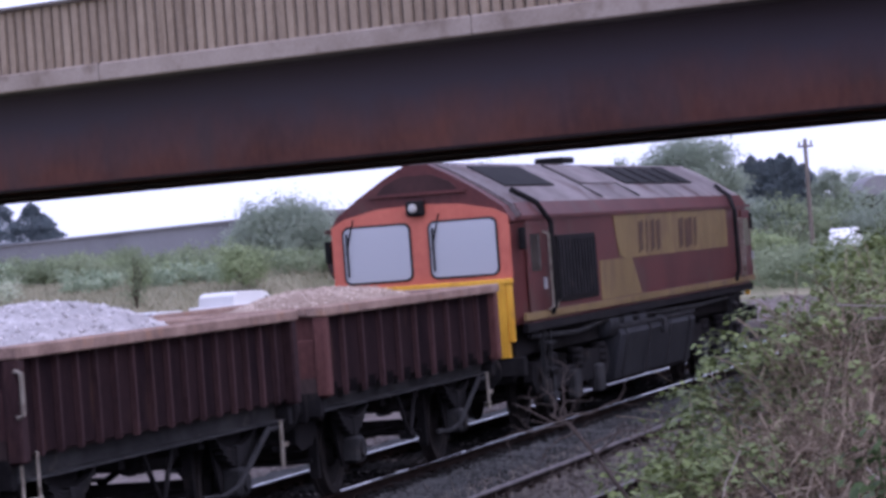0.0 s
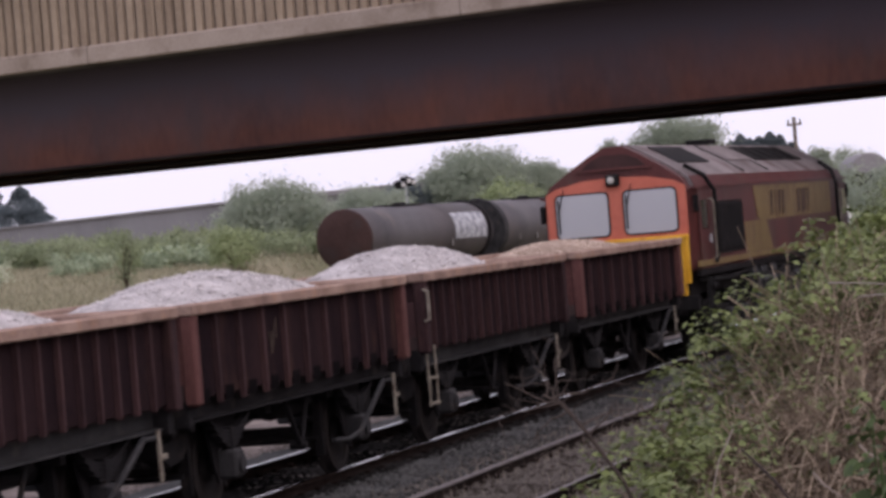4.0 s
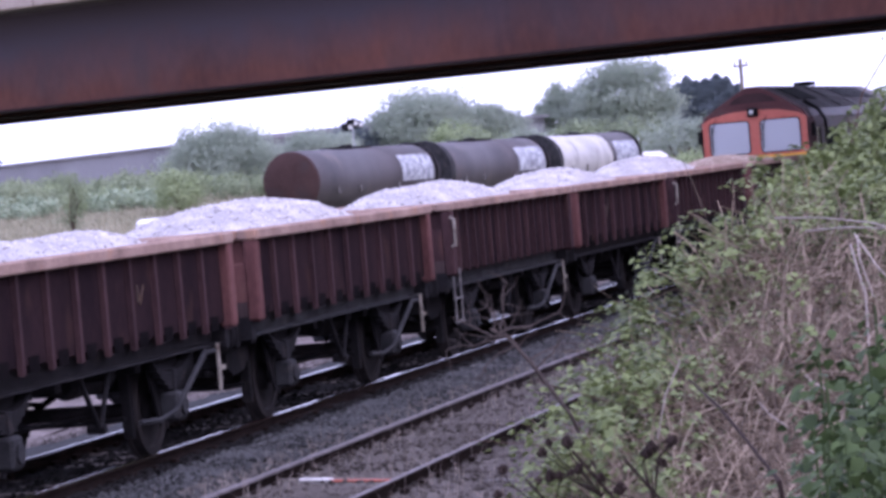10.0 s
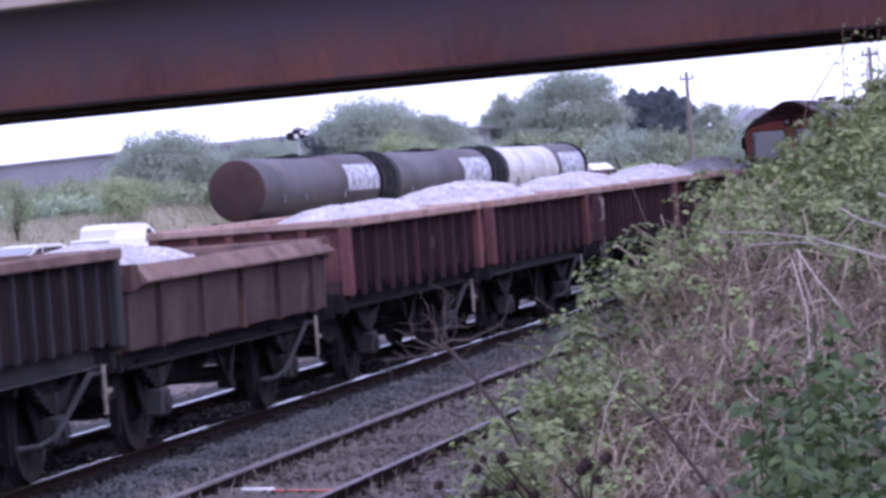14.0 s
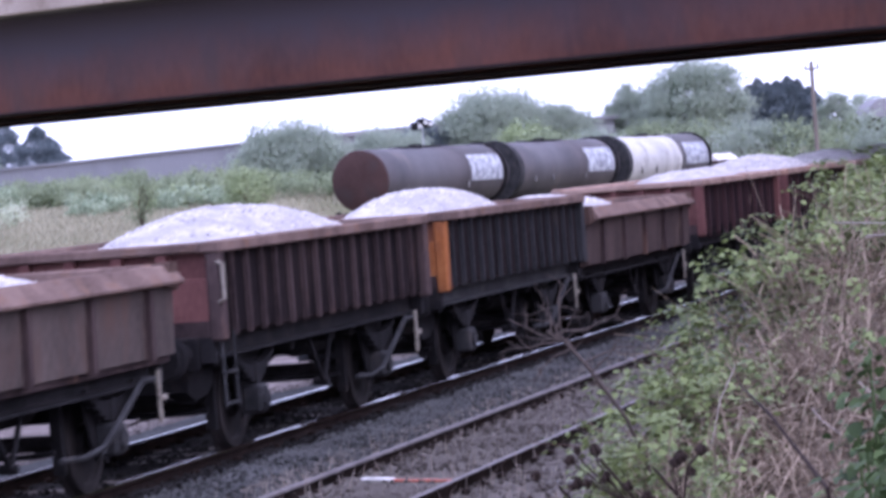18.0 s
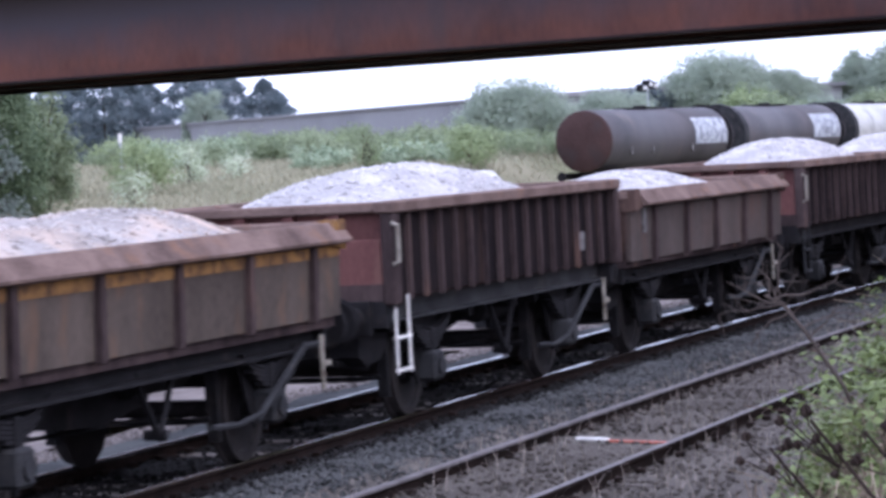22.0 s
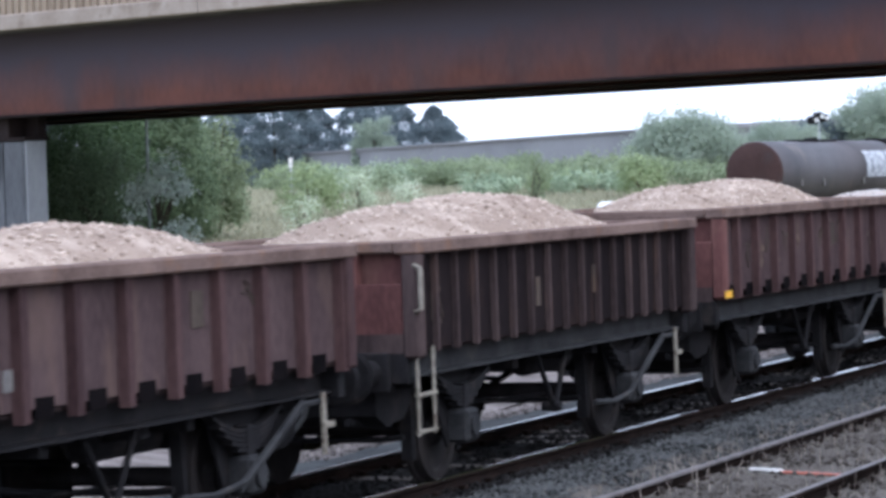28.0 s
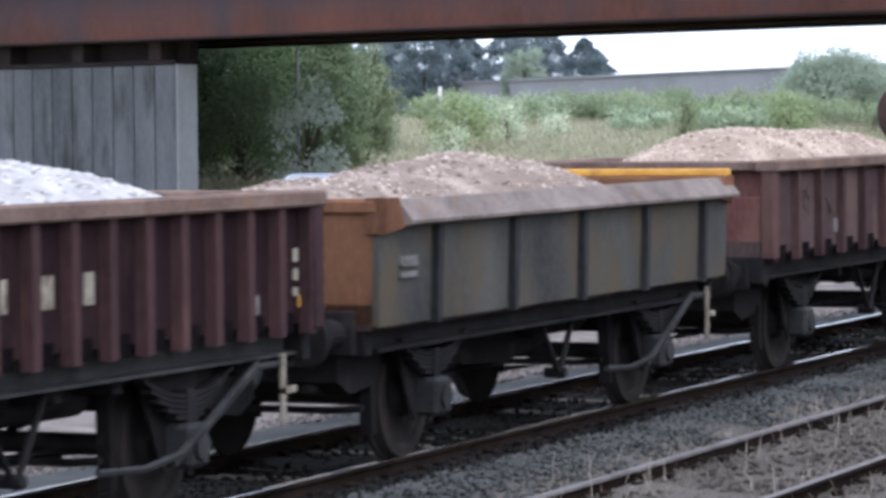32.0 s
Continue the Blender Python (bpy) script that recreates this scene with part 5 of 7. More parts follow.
def low_wagon(x0, y, side, cope, rib_mat, load_mat, heaps, seed, label):
    """Two-axle low-sided wagon with five bays and sloped top flanges."""
    t = thing("low_wagon", label, "wagon", pose(x0, y, 0), group="wagons of the train")
    dz = 0.09 if seed == 16 else 0.0
    half, H = 3.85, 1.9 + dz
    part("floor", Shape().box(-half, half, -1.16, 1.16, 1.05, 1.24), RUST_DARK, t)
    for s in (-1, 1):
        turn = pose(0, 0, 0) if s < 0 else pose(0, 0, 0, 0, 0, 180)
        part("side_panel", shared("low_side", lambda: Shape().prism([(-1.24, 1.72 + dz), (-1.19, 1.74 + dz), (-1.15, 1.14), (-1.19, 1.08), (-1.22, 1.08)], -half, half), side), None, t, at=turn)
        part("side_flange", shared("low_flange", lambda: Shape().prism([(-1.235, 1.70 + dz), (-1.36, 1.725 + dz), (-1.365, 1.75 + dz), (-1.24, H), (-1.14, H), (-1.19, 1.74 + dz)], -half + 0.30, half + 0.02), cope), None, t, "broad sloping top flange", at=turn)
        rm = shared("low_rib", lambda: Shape().prism([(-1.2, 1.06), (-1.28, 1.06), (-1.30, 1.70 + dz), (-1.22, 1.72 + dz)], -0.045, 0.045), rib_mat)
        for k in (-0.75, -0.36, 0.03, 0.42, 0.81):
            part("rib", rm, None, t, at=turn @ pose(k * half * (1 if s < 0 else -1), 0, 0))
        if seed == 12:
            part("upper_band", shared("low_band", lambda: Shape().prism([(-1.238, 1.60), (-1.246, 1.60), (-1.25, 1.70), (-1.242, 1.70)], -half + 0.02, half - 0.02), PEEL), None, t, "peeling orange-yellow band", at=turn)
        part("solebar", shared("low_sole", lambda: Shape().prism([(-0.98, 0.88), (-1.12, 0.88), (-1.12, 0.905), (-1.02, 0.92), (-1.02, 1.078), (-0.98, 1.078)], -half + 0.2, half - 0.2), FRAME), None, t, at=turn)
    for e in (-1, 1):
        turn = pose(0, 0, 0) if e > 0 else pose(0, 0, 0, 0, 0, 180)
        part("end_panel", shared("low_end_tall" if dz else "low_end", lambda: Shape().box(half - 0.06, half, -1.18, 1.18, 1.08, H - 0.06, 0.01), BROWN_END if seed in (7, 10) else RUST_END), None, t, at=turn)
        part("end_cope", shared("low_end_cope", lambda: Shape().box(half - 0.16, half + 0.03, -1.22, 1.22, H - 0.1, H + 0.01, 0.02), RUST_END if seed == 16 else cope), None, t, at=turn)
        if seed == 16 and e > 0:
            part("end_rail", Shape().box(half - 0.09, half + 0.02, -1.28, 1.28, H + 0.012, H + 0.08, 0.01), YELLOW_OLD, t, "worn yellow top rail", at=turn)
        for s in (-1, 1):
            def block():
                return Shape().prism([(half - 0.30, 1.70 + dz), (half + 0.02, 1.66 + dz), (half + 0.02, H + 0.02), (half - 0.2, H + 0.02)], -1.30, -1.13, 1)
            part("corner_block", shared("low_corner_tall" if dz else "low_corner", block, PEEL if "ochre" in label else BROWN_END if seed in (7, 10) else RUST_END), None, t, at=turn @ (pose(0, 0, 0) if s < 0 else pose(0, 2.43, 0)))
        part("headstock", shared("low_head", lambda: Shape().box(half - 0.14, half - 0.02, -1.1, 1.1, 0.86, 1.075, 0.01), FRAME), None, t, at=turn)
    buffers(t, half, 4.4)
    running_gear(t, 5.0)
    for i, (px, pz, pw, ph, pm) in enumerate(PLATES.get(seed, ())):
        part("label_plate", Shape().box(px - pw / 2, px + pw / 2, -1.256, -1.2, pz - ph / 2, pz + ph / 2), pm, t)
    load_part(t, [(c, w, h * 1.25 + 0.1) for c, w, h in heaps], 1.66, half - 0.2, 1.1, load_mat, seed)
    raise_body(t, RIDE.get(seed, 0))
    return t


PATCHES = {13: [(-2.2, 1.55, 0.3, 0.5), (-0.72, 1.62, 0.34, 0.5), (-1.45, 1.4, 0.16, 0.2), (0.78, 1.75, 0.28, 0.5)]}
SCRAWLS = {13: [(-2.7, 1.62), (-1.85, 1.7), (-1.15, 1.6), (0.35, 1.66), (1.1, 1.7), (2.7, 1.55)], 14: [(-3.2, 1.55), (2.9, 1.6)], 15: [(-2.6, 1.7), (-1.85, 1.5), (2.1, 1.7)], 6: [(1.1, 1.6)], 3: [(-1.1, 1.65)]}
# small lettered or numbered panels, as plain bars: x, z, width, height
PLATES = {
    13: [(0.9, 1.7, 0.2, 0.26, OCHRE_SIDE), (1.55, 1.65, 0.1, 0.24, OCHRE_SIDE), (-3.76, 1.185, 0.24, 0.075, LOCO_YELLOW)],
    14: [(-0.7, 1.55, 0.1, 0.26, OCHRE_SIDE), (0.9, 1.6, 0.1, 0.26, OCHRE_SIDE)],
    17: [(-0.28, 1.57, 0.12, 0.2, CREAM_PAINT), (0.25, 1.57, 0.14, 0.2, CREAM_PAINT), (0.75, 1.57, 0.12, 0.2, CREAM_PAINT), (3.62, 1.66, 0.07, 0.09, CREAM_PAINT), (3.62, 1.53, 0.07, 0.08, CREAM_PAINT), (3.62, 1.41, 0.07, 0.06, CREAM_PAINT), (3.0, 1.35, 0.1, 0.13, PLATE), (3.7, 1.34, 0.07, 0.08, YELLOW_OLD)],
    12: [(-3.2, 1.5, 0.16, 0.28, PLATE)],
    10: [(-3.3, 1.55, 0.14, 0.3, PLATE)],
    16: [(-3.38, 1.54, 0.3, 0.075, PLATE), (-3.38, 1.44, 0.3, 0.04, PLATE)],
    15: [(1.2, 1.72, 0.2, 0.26, OCHRE_SIDE), (-1.6, 1.4, 0.16, 0.14, PLATE)],
    11: [(2.6, 1.45, 0.2, 0.2, PLATE)],
}


def locomotive(x0, y):
    t = thing("diesel_locomotive", "maroon and gold diesel locomotive with dusty roof", "locomotive", pose(x0, y, 0))
    L = 18.6
    def sloped(x0, x1, y0, z0, y1, z1, up=0.02):
        return Shape().add([(x0, y0, z0), (x1, y0, z0), (x1, y1, z1), (x0, y1, z1), (x0, y0, z0 + up), (x1, y0, z0 + up), (x1, y1, z1 + up), (x0, y1, z1 + up)], [(0, 3, 2, 1), (4, 5, 6, 7), (0, 1, 5, 4), (1, 2, 6, 5), (2, 3, 7, 6), (3, 0, 4, 7)])
    roof = [(-1.32, 3.02), (-1.2, 3.22), (-0.87, 3.45), (-0.45, 3.70), (-0.17, 3.84), (0.17, 3.84), (0.45, 3.70), (0.87, 3.45), (1.2, 3.22), (1.32, 3.02)]
    part("body", Shape().prism([(-1.32, 1.62), (-1.32, 3.02), (1.32, 3.02), (1.32, 1.62)], 0.6, L - 0.6), LOCO_MAROON, t)
    part("roof", Shape().prism(roof, 0.42, L - 0.42), LOCO_ROOF, t, "pale dusty curved roof")
    for s in (-1, 1):
        part("cant_panel", sloped(0.45, L - 0.45, s * 1.328, 3.03, s * 1.21, 3.222, 0.012), LOCO_MAROON, t, "maroon strip along the roof edge")
        part("gutter", Shape().box(0.2, L - 0.2, s * 1.325 - 0.02, s * 1.325 + 0.02, 3.0, 3.05), LOCO_MAROON, t)
        part("sill_stripe", Shape().box(0.15, L - 0.15, s * 1.33 - 0.02, s * 1.33 + 0.02, 1.66, 1.76, 0.004), LOCO_GOLD, t, "gold stripe along the sill")
        part("underside_skirt", Shape().box(0.3, L - 0.3, s * 1.28 - 0.04, s * 1.28 + 0.04, 1.5, 1.62, 0.01), FRAME, t)
        # gold band with slanted ends
        y0, y1 = (s * 1.322, s * 1.329)
        part("gold_band", Shape().prism([(6.2, 2.99), (15.9, 2.99), (15.9, 2.33), (7.0, 2.33), (6.5, 2.38)], min(y0, y1), max(y0, y1), 1), LOCO_GOLD, t, "wide faded gold band")
        part("gold_flash", Shape().prism([(5.05, 2.34), (7.4, 2.34), (8.0, 1.77), (5.05, 1.77)], min(y0, y1), max(y0, y1), 1), LOCO_GOLD, t, "slanted gold flash")
        for a, b in ((8.0, 8.35), (8.55, 8.7), (8.95, 9.25), (9.4, 9.7), (11.3, 11.7), (11.85, 12.5), (12.65, 12.9)):
            z0, z1 = s * 1.33, s * 1.333
            part("emblem_bar", Shape().prism([(a, 2.38), (b, 2.44), (b + 0.1, 2.9), (a + 0.05, 2.86)], min(z0, z1), max(z0, z1), 1), FADED, t, "faded dark bar on the gold band")
        gr = part("intake_grille", Shape().box(2.25, 4.75, s * 1.33 - 0.02, s * 1.33 + 0.02, 1.84, 2.76, 0.01), LOCO_DARK, t, "black intake grille")
        for i in range(12):
            part("louvre", shared("louvre", lambda: Shape().box(-0.07, 0.07, -0.012, 0.012, 1.9, 2.7, 0.004), FRAME), None, gr, at=pose(2.38 + i * 0.205, s * 1.355, 0))
        for e, x in ((0, 0.25), (1, L - 1.45)):
            d = part("cab_door", Shape().box(x + 0.25, x + 1.2, s * 1.325 - 0.012, s * 1.325 + 0.012, 1.66, 2.95, 0.006), LOCO_MAROON, t, "maroon cab door")
            part("door_window", Shape().box(x + 0.45, x + 1.0, s * 1.338 - 0.006, s * 1.338 + 0.006, 2.3, 2.8, 0.003), DARK_GLASS, d)
            part("door_handle", Shape().box(x + 1.05, x + 1.12, s * 1.36 - 0.02, s * 1.36 + 0.02, 2.05, 2.2, 0.006), GALV, d)
        for x in (1.5, 1.78, L - 1.5, L - 1.78):
            part("handrail", Shape().path([(x, s * 1.33, 1.75), (x, s * 1.41, 1.8), (x, s * 1.41, 2.78), (x, s * 1.33, 2.82)], 0.018, 6), CREAM_PAINT, t, "worn pale handrail")
        for x, k in ((1.64, -1), (L - 2.3, 1)):
            part("roof_pipe", Shape().path([(x + k * 0.5, s * 1.02, 3.42), (x + k * 0.25, s * 1.3, 3.22), (x, s * 1.42, 2.95), (x, s * 1.42, 1.9), (x, s * 1.36, 1.7)], 0.04, 8), LOCO_DARK, t, "black pipe from roof to sill")
            st = part("cab_steps", Shape().box(x - 0.3, x - 0.26, s * 1.25 - 0.03, s * 1.25 + 0.03, 0.55, 1.62).box(x + 0.12, x + 0.16, s * 1.25 - 0.03, s * 1.25 + 0.03, 0.55, 1.62), FRAME_LIGHT, t)
            for z in (0.6, 0.95, 1.3):
                part("step", Shape().box(x - 0.3, x + 0.16, s * 1.25 - 0.1, s * 1.25 + 0.06, z, z + 0.03), FRAME_LIGHT, st)
    # roof panels and grilles
    for s in (-1, 1):
        part("roof_hatch", sloped(1.6, 4.6, s * 0.84, 3.475, s * 0.32, 3.775), LOCO_DARK, t, "black roof grille")
        part("roof_seam", sloped(6.4, 6.48, s * 1.15, 3.27, s * 0.25, 3.815), LOCO_DARK, t)
        part("roof_panel", sloped(6.6, 9.1, s * 0.8, 3.5, s * 0.3, 3.785), LOCO_ROOF, t)
        part("roof_seam", sloped(9.2, 9.28, s * 1.15, 3.27, s * 0.25, 3.815), LOCO_DARK, t)
        for x in (9.8, 11.0, 12.2, 13.4, 14.6):
            part("fan_grille", sloped(x, x + 1.0, s * 0.82, 3.49, s * 0.3, 3.785), LOCO_DARK, t, "dark cooling grille")
    part("exhaust", Shape().box(8.0, 8.9, -0.22, 0.22, 3.86, 3.96, 0.02), LOCO_DARK, t)
    # cab ends
    for e in (0, 1):
        turn = pose(0, 0, 0) if e == 0 else pose(L, 0, 0, 0, 0, 180)
        arch = [(-1.24, 1.62), (-1.24, 2.98)] + [(a * 0.95, b - 0.02) for a, b in roof] + [(1.24, 2.98), (1.24, 1.62)]
        part("cab_face", Shape().prism([(-1.21, 2.24), (-1.21, 3.07), (-1.03, 3.17), (-0.57, 3.27), (0, 3.3), (0.57, 3.27), (1.03, 3.17), (1.21, 3.07), (1.21, 2.24)], 0.06, 0.14), LOCO_RED, t, "orange-red cab front", at=turn)
        part("cab_visor", Shape().prism(arch[1:-1], 0.1, 0.4), LOCO_MAROON, t, "dark maroon visor under the roof edge", at=turn)
        part("visor_grille", Shape().prism([(-0.58, 3.44), (0.58, 3.44), (0.44, 3.58), (0.2, 3.68), (-0.2, 3.68), (-0.44, 3.58)], 0.085, 0.1), LOCO_SHADE, t, at=turn)
        part("visor_lip", Shape().prism([(-0.66, 3.42), (0.66, 3.42), (0.66, 3.46), (-0.66, 3.46)], 0.04, 0.1), LOCO_MAROON, t, at=turn)
        part("cab_side", Shape().prism([(0.13, -1.2), (0.13, 1.2), (0.602, 1.318), (0.602, -1.318)], 1.62, 3.02, 2), LOCO_MAROON, t, "tapering maroon cab side", at=turn)
        part("cab_nose", Shape().prism([(-1.12, 1.2 + 0.42 * e), (-1.12, 2.17), (1.12, 2.17), (1.12, 1.2 + 0.42 * e)], -0.02, 0.12), LOCO_YELLOW, t, "yellow lower cab front", at=turn)
        part("nose_stripe", Shape().box(-0.03, 0.13, -1.21, 1.21, 2.17, 2.24, 0.01).box(0.0, 0.08, -1.205, -1.12, 1.4, 2.17, 0.01).box(0.0, 0.08, 1.12, 1.205, 1.4, 2.17, 0.01), LOCO_YELLOW, t, at=turn)
        part("buffer_beam", Shape().box(0.0, 0.2, -1.3, 1.3, 0.95, 1.2, 0.01), LOCO_DARK, t, at=turn)
        def ring(cy, w, h, r, d):
            pts = []
            for k in range(4):
                ax, az = (w - r) * (1 if k in (0, 3) else -1), (h - r) * (1 if k < 2 else -1)
                for j in range(5):
                    a = radians(90 * k + 22.5 * j)
                    pts.append((cy + ax + r * math.cos(a), 2.68 + az + r * math.sin(a)))
            return pts
        for c in (-0.59, 0.59):
            fr = part("window_seal", Shape().prism(ring(c, 0.475, 0.39, 0.1, 0), 0.045, 0.062), RUBBER, t, at=turn)
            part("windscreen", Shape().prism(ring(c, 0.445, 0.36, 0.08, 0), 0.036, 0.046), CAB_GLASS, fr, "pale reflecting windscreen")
            part("wiper", Shape().path([(0.03, c + 0.3, 3.16), (0.015, c + 0.34, 3.02), (0.015, c + 0.42, 2.7)], 0.01, 6), LOCO_DARK, t, at=turn)
            part("wiper_blade", Shape().box(0.008, 0.03, c + 0.39, c + 0.42, 2.4, 2.98, 0.004), RUBBER, t, at=turn)
        lamp = part("headlamp", Shape().box(-0.06, 0.1, -0.1, 0.14, 3.14, 3.35, 0.03), LOCO_DARK, t, "black lamp housing", at=turn)
        part("lens", Shape().lathe([(-0.09, 0.035), (-0.08, 0.055), (-0.06, 0.062)], (0, 0.04, 3.25), 0, 18), LENS, lamp, "round white lamp")
        for c in (-0.85, 0.85):
            part("lamp_cluster", Shape().box(-0.05, 0.0, c - 0.16, c + 0.16, 1.5, 1.78, 0.02), LOCO_DARK, t, at=turn)
            part("buffer", Shape().rod((0, c, 1.05), (-0.4, c, 1.05), 0.11, 14).lathe([(-0.44, 0.24), (-0.4, 0.24)], (0, c, 1.05), 0, 18), FRAME, t, at=turn)
        for s in (-1, 1):
            part("mirror", Shape().box(0.25, 0.33, s * 1.33 - 0.05, s * 1.33 + 0.05, 2.6, 2.9, 0.02), LOCO_DARK, t, at=turn)
    # below the frame
    part("underframe", Shape().box(0.5, L - 0.5, -1.1, 1.1, 1.18, 1.62, 0.02), FRAME, t, "dark grimy underframe")
    tank = part("fuel_tank", Shape().prism([(-1.25, 1.22), (-1.3, 1.1), (-1.15, 0.45), (-0.9, 0.35), (0.9, 0.35), (1.15, 0.45), (1.3, 1.1), (1.25, 1.25)], 6.3, 12.4), TANK_SLATE, t, "slate-grey grimy fuel tank")
    for s in (-1, 1):
        for x in (6.8, 8.6, 10.3, 11.9):
            part("tank_strap", Shape().prism([(s * 1.255, 1.24), (s * 1.315, 1.1), (s * 1.165, 0.44), (s * 1.13, 0.44), (s * 1.28, 1.1), (s * 1.22, 1.24)], x - 0.05, x + 0.05), FRAME_LIGHT, tank)
        part("tank_rim", Shape().box(6.28, 12.42, s * 1.27 - 0.03, s * 1.27 + 0.03, 1.2, 1.26, 0.01), FRAME_LIGHT, tank)
        part("filler_pipe", Shape().path([(9.4, s * 1.2, 1.3), (9.4, s * 1.36, 1.2), (9.4, s * 1.36, 1.0)], 0.05, 8), FRAME_LIGHT, tank)
        part("cable_run", Shape().path([(0.8, s * 1.22, 1.44), (3.5, s * 1.25, 1.38), (5.4, s * 1.24, 1.46), (13.0, s * 1.26, 1.4), (L - 1.0, s * 1.22, 1.45)], 0.035, 6), FRAME_LIGHT, t)
        for x in (6.0, 7.0, 8.1):
            part("air_reservoir", Shape().lathe([(x - 0.35, 0.1), (x - 0.3, 0.2), (x + 0.3, 0.2), (x + 0.35, 0.1)], (0, s * 1.1, 1.38), 0, 16), TANK_SLATE, t, smooth=True)
    for c in (3.5, L - 3.5):
        part("bogie", Shape().box(c - 2.4, c + 2.4, -0.9, 0.9, 0.7, 1.0, 0.03), LOCO_DARK, t)
        for s in (-1, 1):
            fr = part("bogie_frame", Shape().prism([(c - 2.5, 0.72), (c - 2.4, 0.98), (c - 1.2, 0.98), (c - 0.9, 0.82), (c + 0.9, 0.82), (c + 1.2, 0.98), (c + 2.4, 0.98), (c + 2.5, 0.72), (c + 2.3, 0.55), (c - 2.3, 0.55)], s * 1.1 - 0.06, s * 1.1 + 0.06, 1), FRAME, t)
            for k in (-1.6, 0, 1.6):
                part("axlebox", Shape().box(c + k - 0.22, c + k + 0.22, s * 1.18 - 0.06, s * 1.18 + 0.08, 0.35, 0.75, 0.03), FRAME_LIGHT, t)
                part("coil_spring", Shape().lathe([(0.75, 0.11), (0.8, 0.13), (0.85, 0.11), (0.9, 0.13), (0.95, 0.11), (1.0, 0.13), (1.05, 0.11)], (c + k + 0.35, s * 1.12, 0), 2, 12), FRAME, t)
        for k in (-1.6, 0, 1.6):
            wheelset(t, c + k, 0.52)
    for ob in t.children:
        if ob.name.split(".")[0] not in ("bogie", "bogie_frame", "axlebox", "coil_spring", "wheelset", "fuel_tank"):
            ob.location.z -= 0.1
    return t


# distance that the train has rolled, second by second
ROLL = [(0, 0.0), (2, 6.66), (3, 10.05), (6, 20.0), (8, 27.13), (9, 30.66), (10, 34.33), (13, 45.52), (15, 53.19), (18, 64.95), (19, 69.05), (20, 73.1), (21, 77.15), (23, 84.8), (25, 92.48), (28, 103.68), (30, 110.99), (32, 118.3)]


def rolled(t):
    """Smooth run of the train between the known times."""
    ts = np.array([r[0] for r in ROLL], float)
    ss = np.array([r[1] for r in ROLL], float)
    m = np.gradient(ss, ts)
    i = int(np.clip(np.searchsorted(ts, t) - 1, 0, len(ts) - 2))
    h = ts[i + 1] - ts[i]
    u = (t - ts[i]) / h
    return float((2 * u ** 3 - 3 * u ** 2 + 1) * ss[i] + (u ** 3 - 2 * u ** 2 + u) * h * m[i] + (-2 * u ** 3 + 3 * u ** 2) * ss[i + 1] + (u ** 3 - u ** 2) * h * m[i + 1])


TRAIN = []


def couple(x, maker, *args):
    TRAIN.append((x, maker(x, TRAIN_Y + float(bend(x)), *args)))


couple(43.3, locomotive)
MID = {1: 38.3, 2: 29.5, 3: 20.85, 4: 12.6, 5: 3.7, 6: -4.9, 7: -13.7, 8: -21.75, 9: -30.3, 10: -39.3, 11: -47.7, 12: -56.8, 13: -65.4, 14: -74.2, 15: -83.3, 16: -92.3, 17: -101.1}
couple(MID[1], box_wagon, RUST_SIDE, RUST_RED, RUST_COPE, STONE_PINK, [(0.4, 3.0, 0.22)], 1, False, "maroon rusty box wagon heaped with pinkish crushed stone")
couple(MID[2], box_wagon, RUST_SIDE, RUST_SIDE, RUST_COPE, STONE_WHITE, [(-0.2, 2.7, 0.35), (-1.4, 1.4, 0.26)], 2, True, "maroon narrow-ribbed box wagon heaped with white crushed stone", ("ladder", "cream"))
couple(MID[3], box_wagon, RUST_SIDE, RUST_RED, RUST_COPE, STONE_WHITE, [(0.3, 3.3, 0.30)], 3, False, "maroon rusty box wagon heaped with white crushed stone")
couple(MID[4], box_wagon, RUST_SIDE, RUST_SIDE, RUST_COPE, STONE_WHITE, [(-1.0, 2.2, 0.28), (0.9, 2.4, 0.3)], 4, True, "dark maroon narrow-ribbed box wagon heaped with white stone", ("ladder",))
couple(MID[5], box_wagon, RUST_SIDE, RUST_RED, RUST_COPE, STONE_WHITE, [(-1.2, 2.2, 0.3), (0.7, 2.6, 0.33)], 5, False, "maroon box wagon with rusty corner posts and white stone load")
couple(MID[6], box_wagon, RUST_SIDE, RUST_RED, RUST_COPE, STONE_WHITE, [(1.3, 2.5, 0.2), (2.4, 1.3, 0.22)], 6, False, "maroon rusty box wagon with orange-brown end and white stone")
couple(MID[7], low_wagon, BROWN_DARK, COPE_BROWN, RUST_DARK, STONE_WHITE, [(-0.9, 2.0, 0.26)], 7, "brown low-sided wagon with sloped flanges and white stone")
couple(MID[8], box_wagon, RIB_SLATE, RUST_ORANGE, COPE_BROWN, STONE_WHITE, [(-0.1, 1.9, 0.32)], 8, True, "very dark narrow-ribbed box wagon with orange rusty end")
couple(MID[9], box_wagon, RUST_DARK, RUST_RED, COPE_BROWN, STONE_WHITE, [(0.0, 2.5, 0.34), (1.0, 2.1, 0.33)], 9, True, "dark brown narrow-ribbed box wagon with red-rust end and white stone", ("ladder", "cream"))
couple(MID[10], low_wagon, BROWN_SIDE, COPE_BROWN, RUST_DARK, STONE_WHITE, [(-0.1, 2.4, 0.24), (0.6, 1.9, 0.26)], 10, "brown low-sided wagon with five bays and pale stone load")
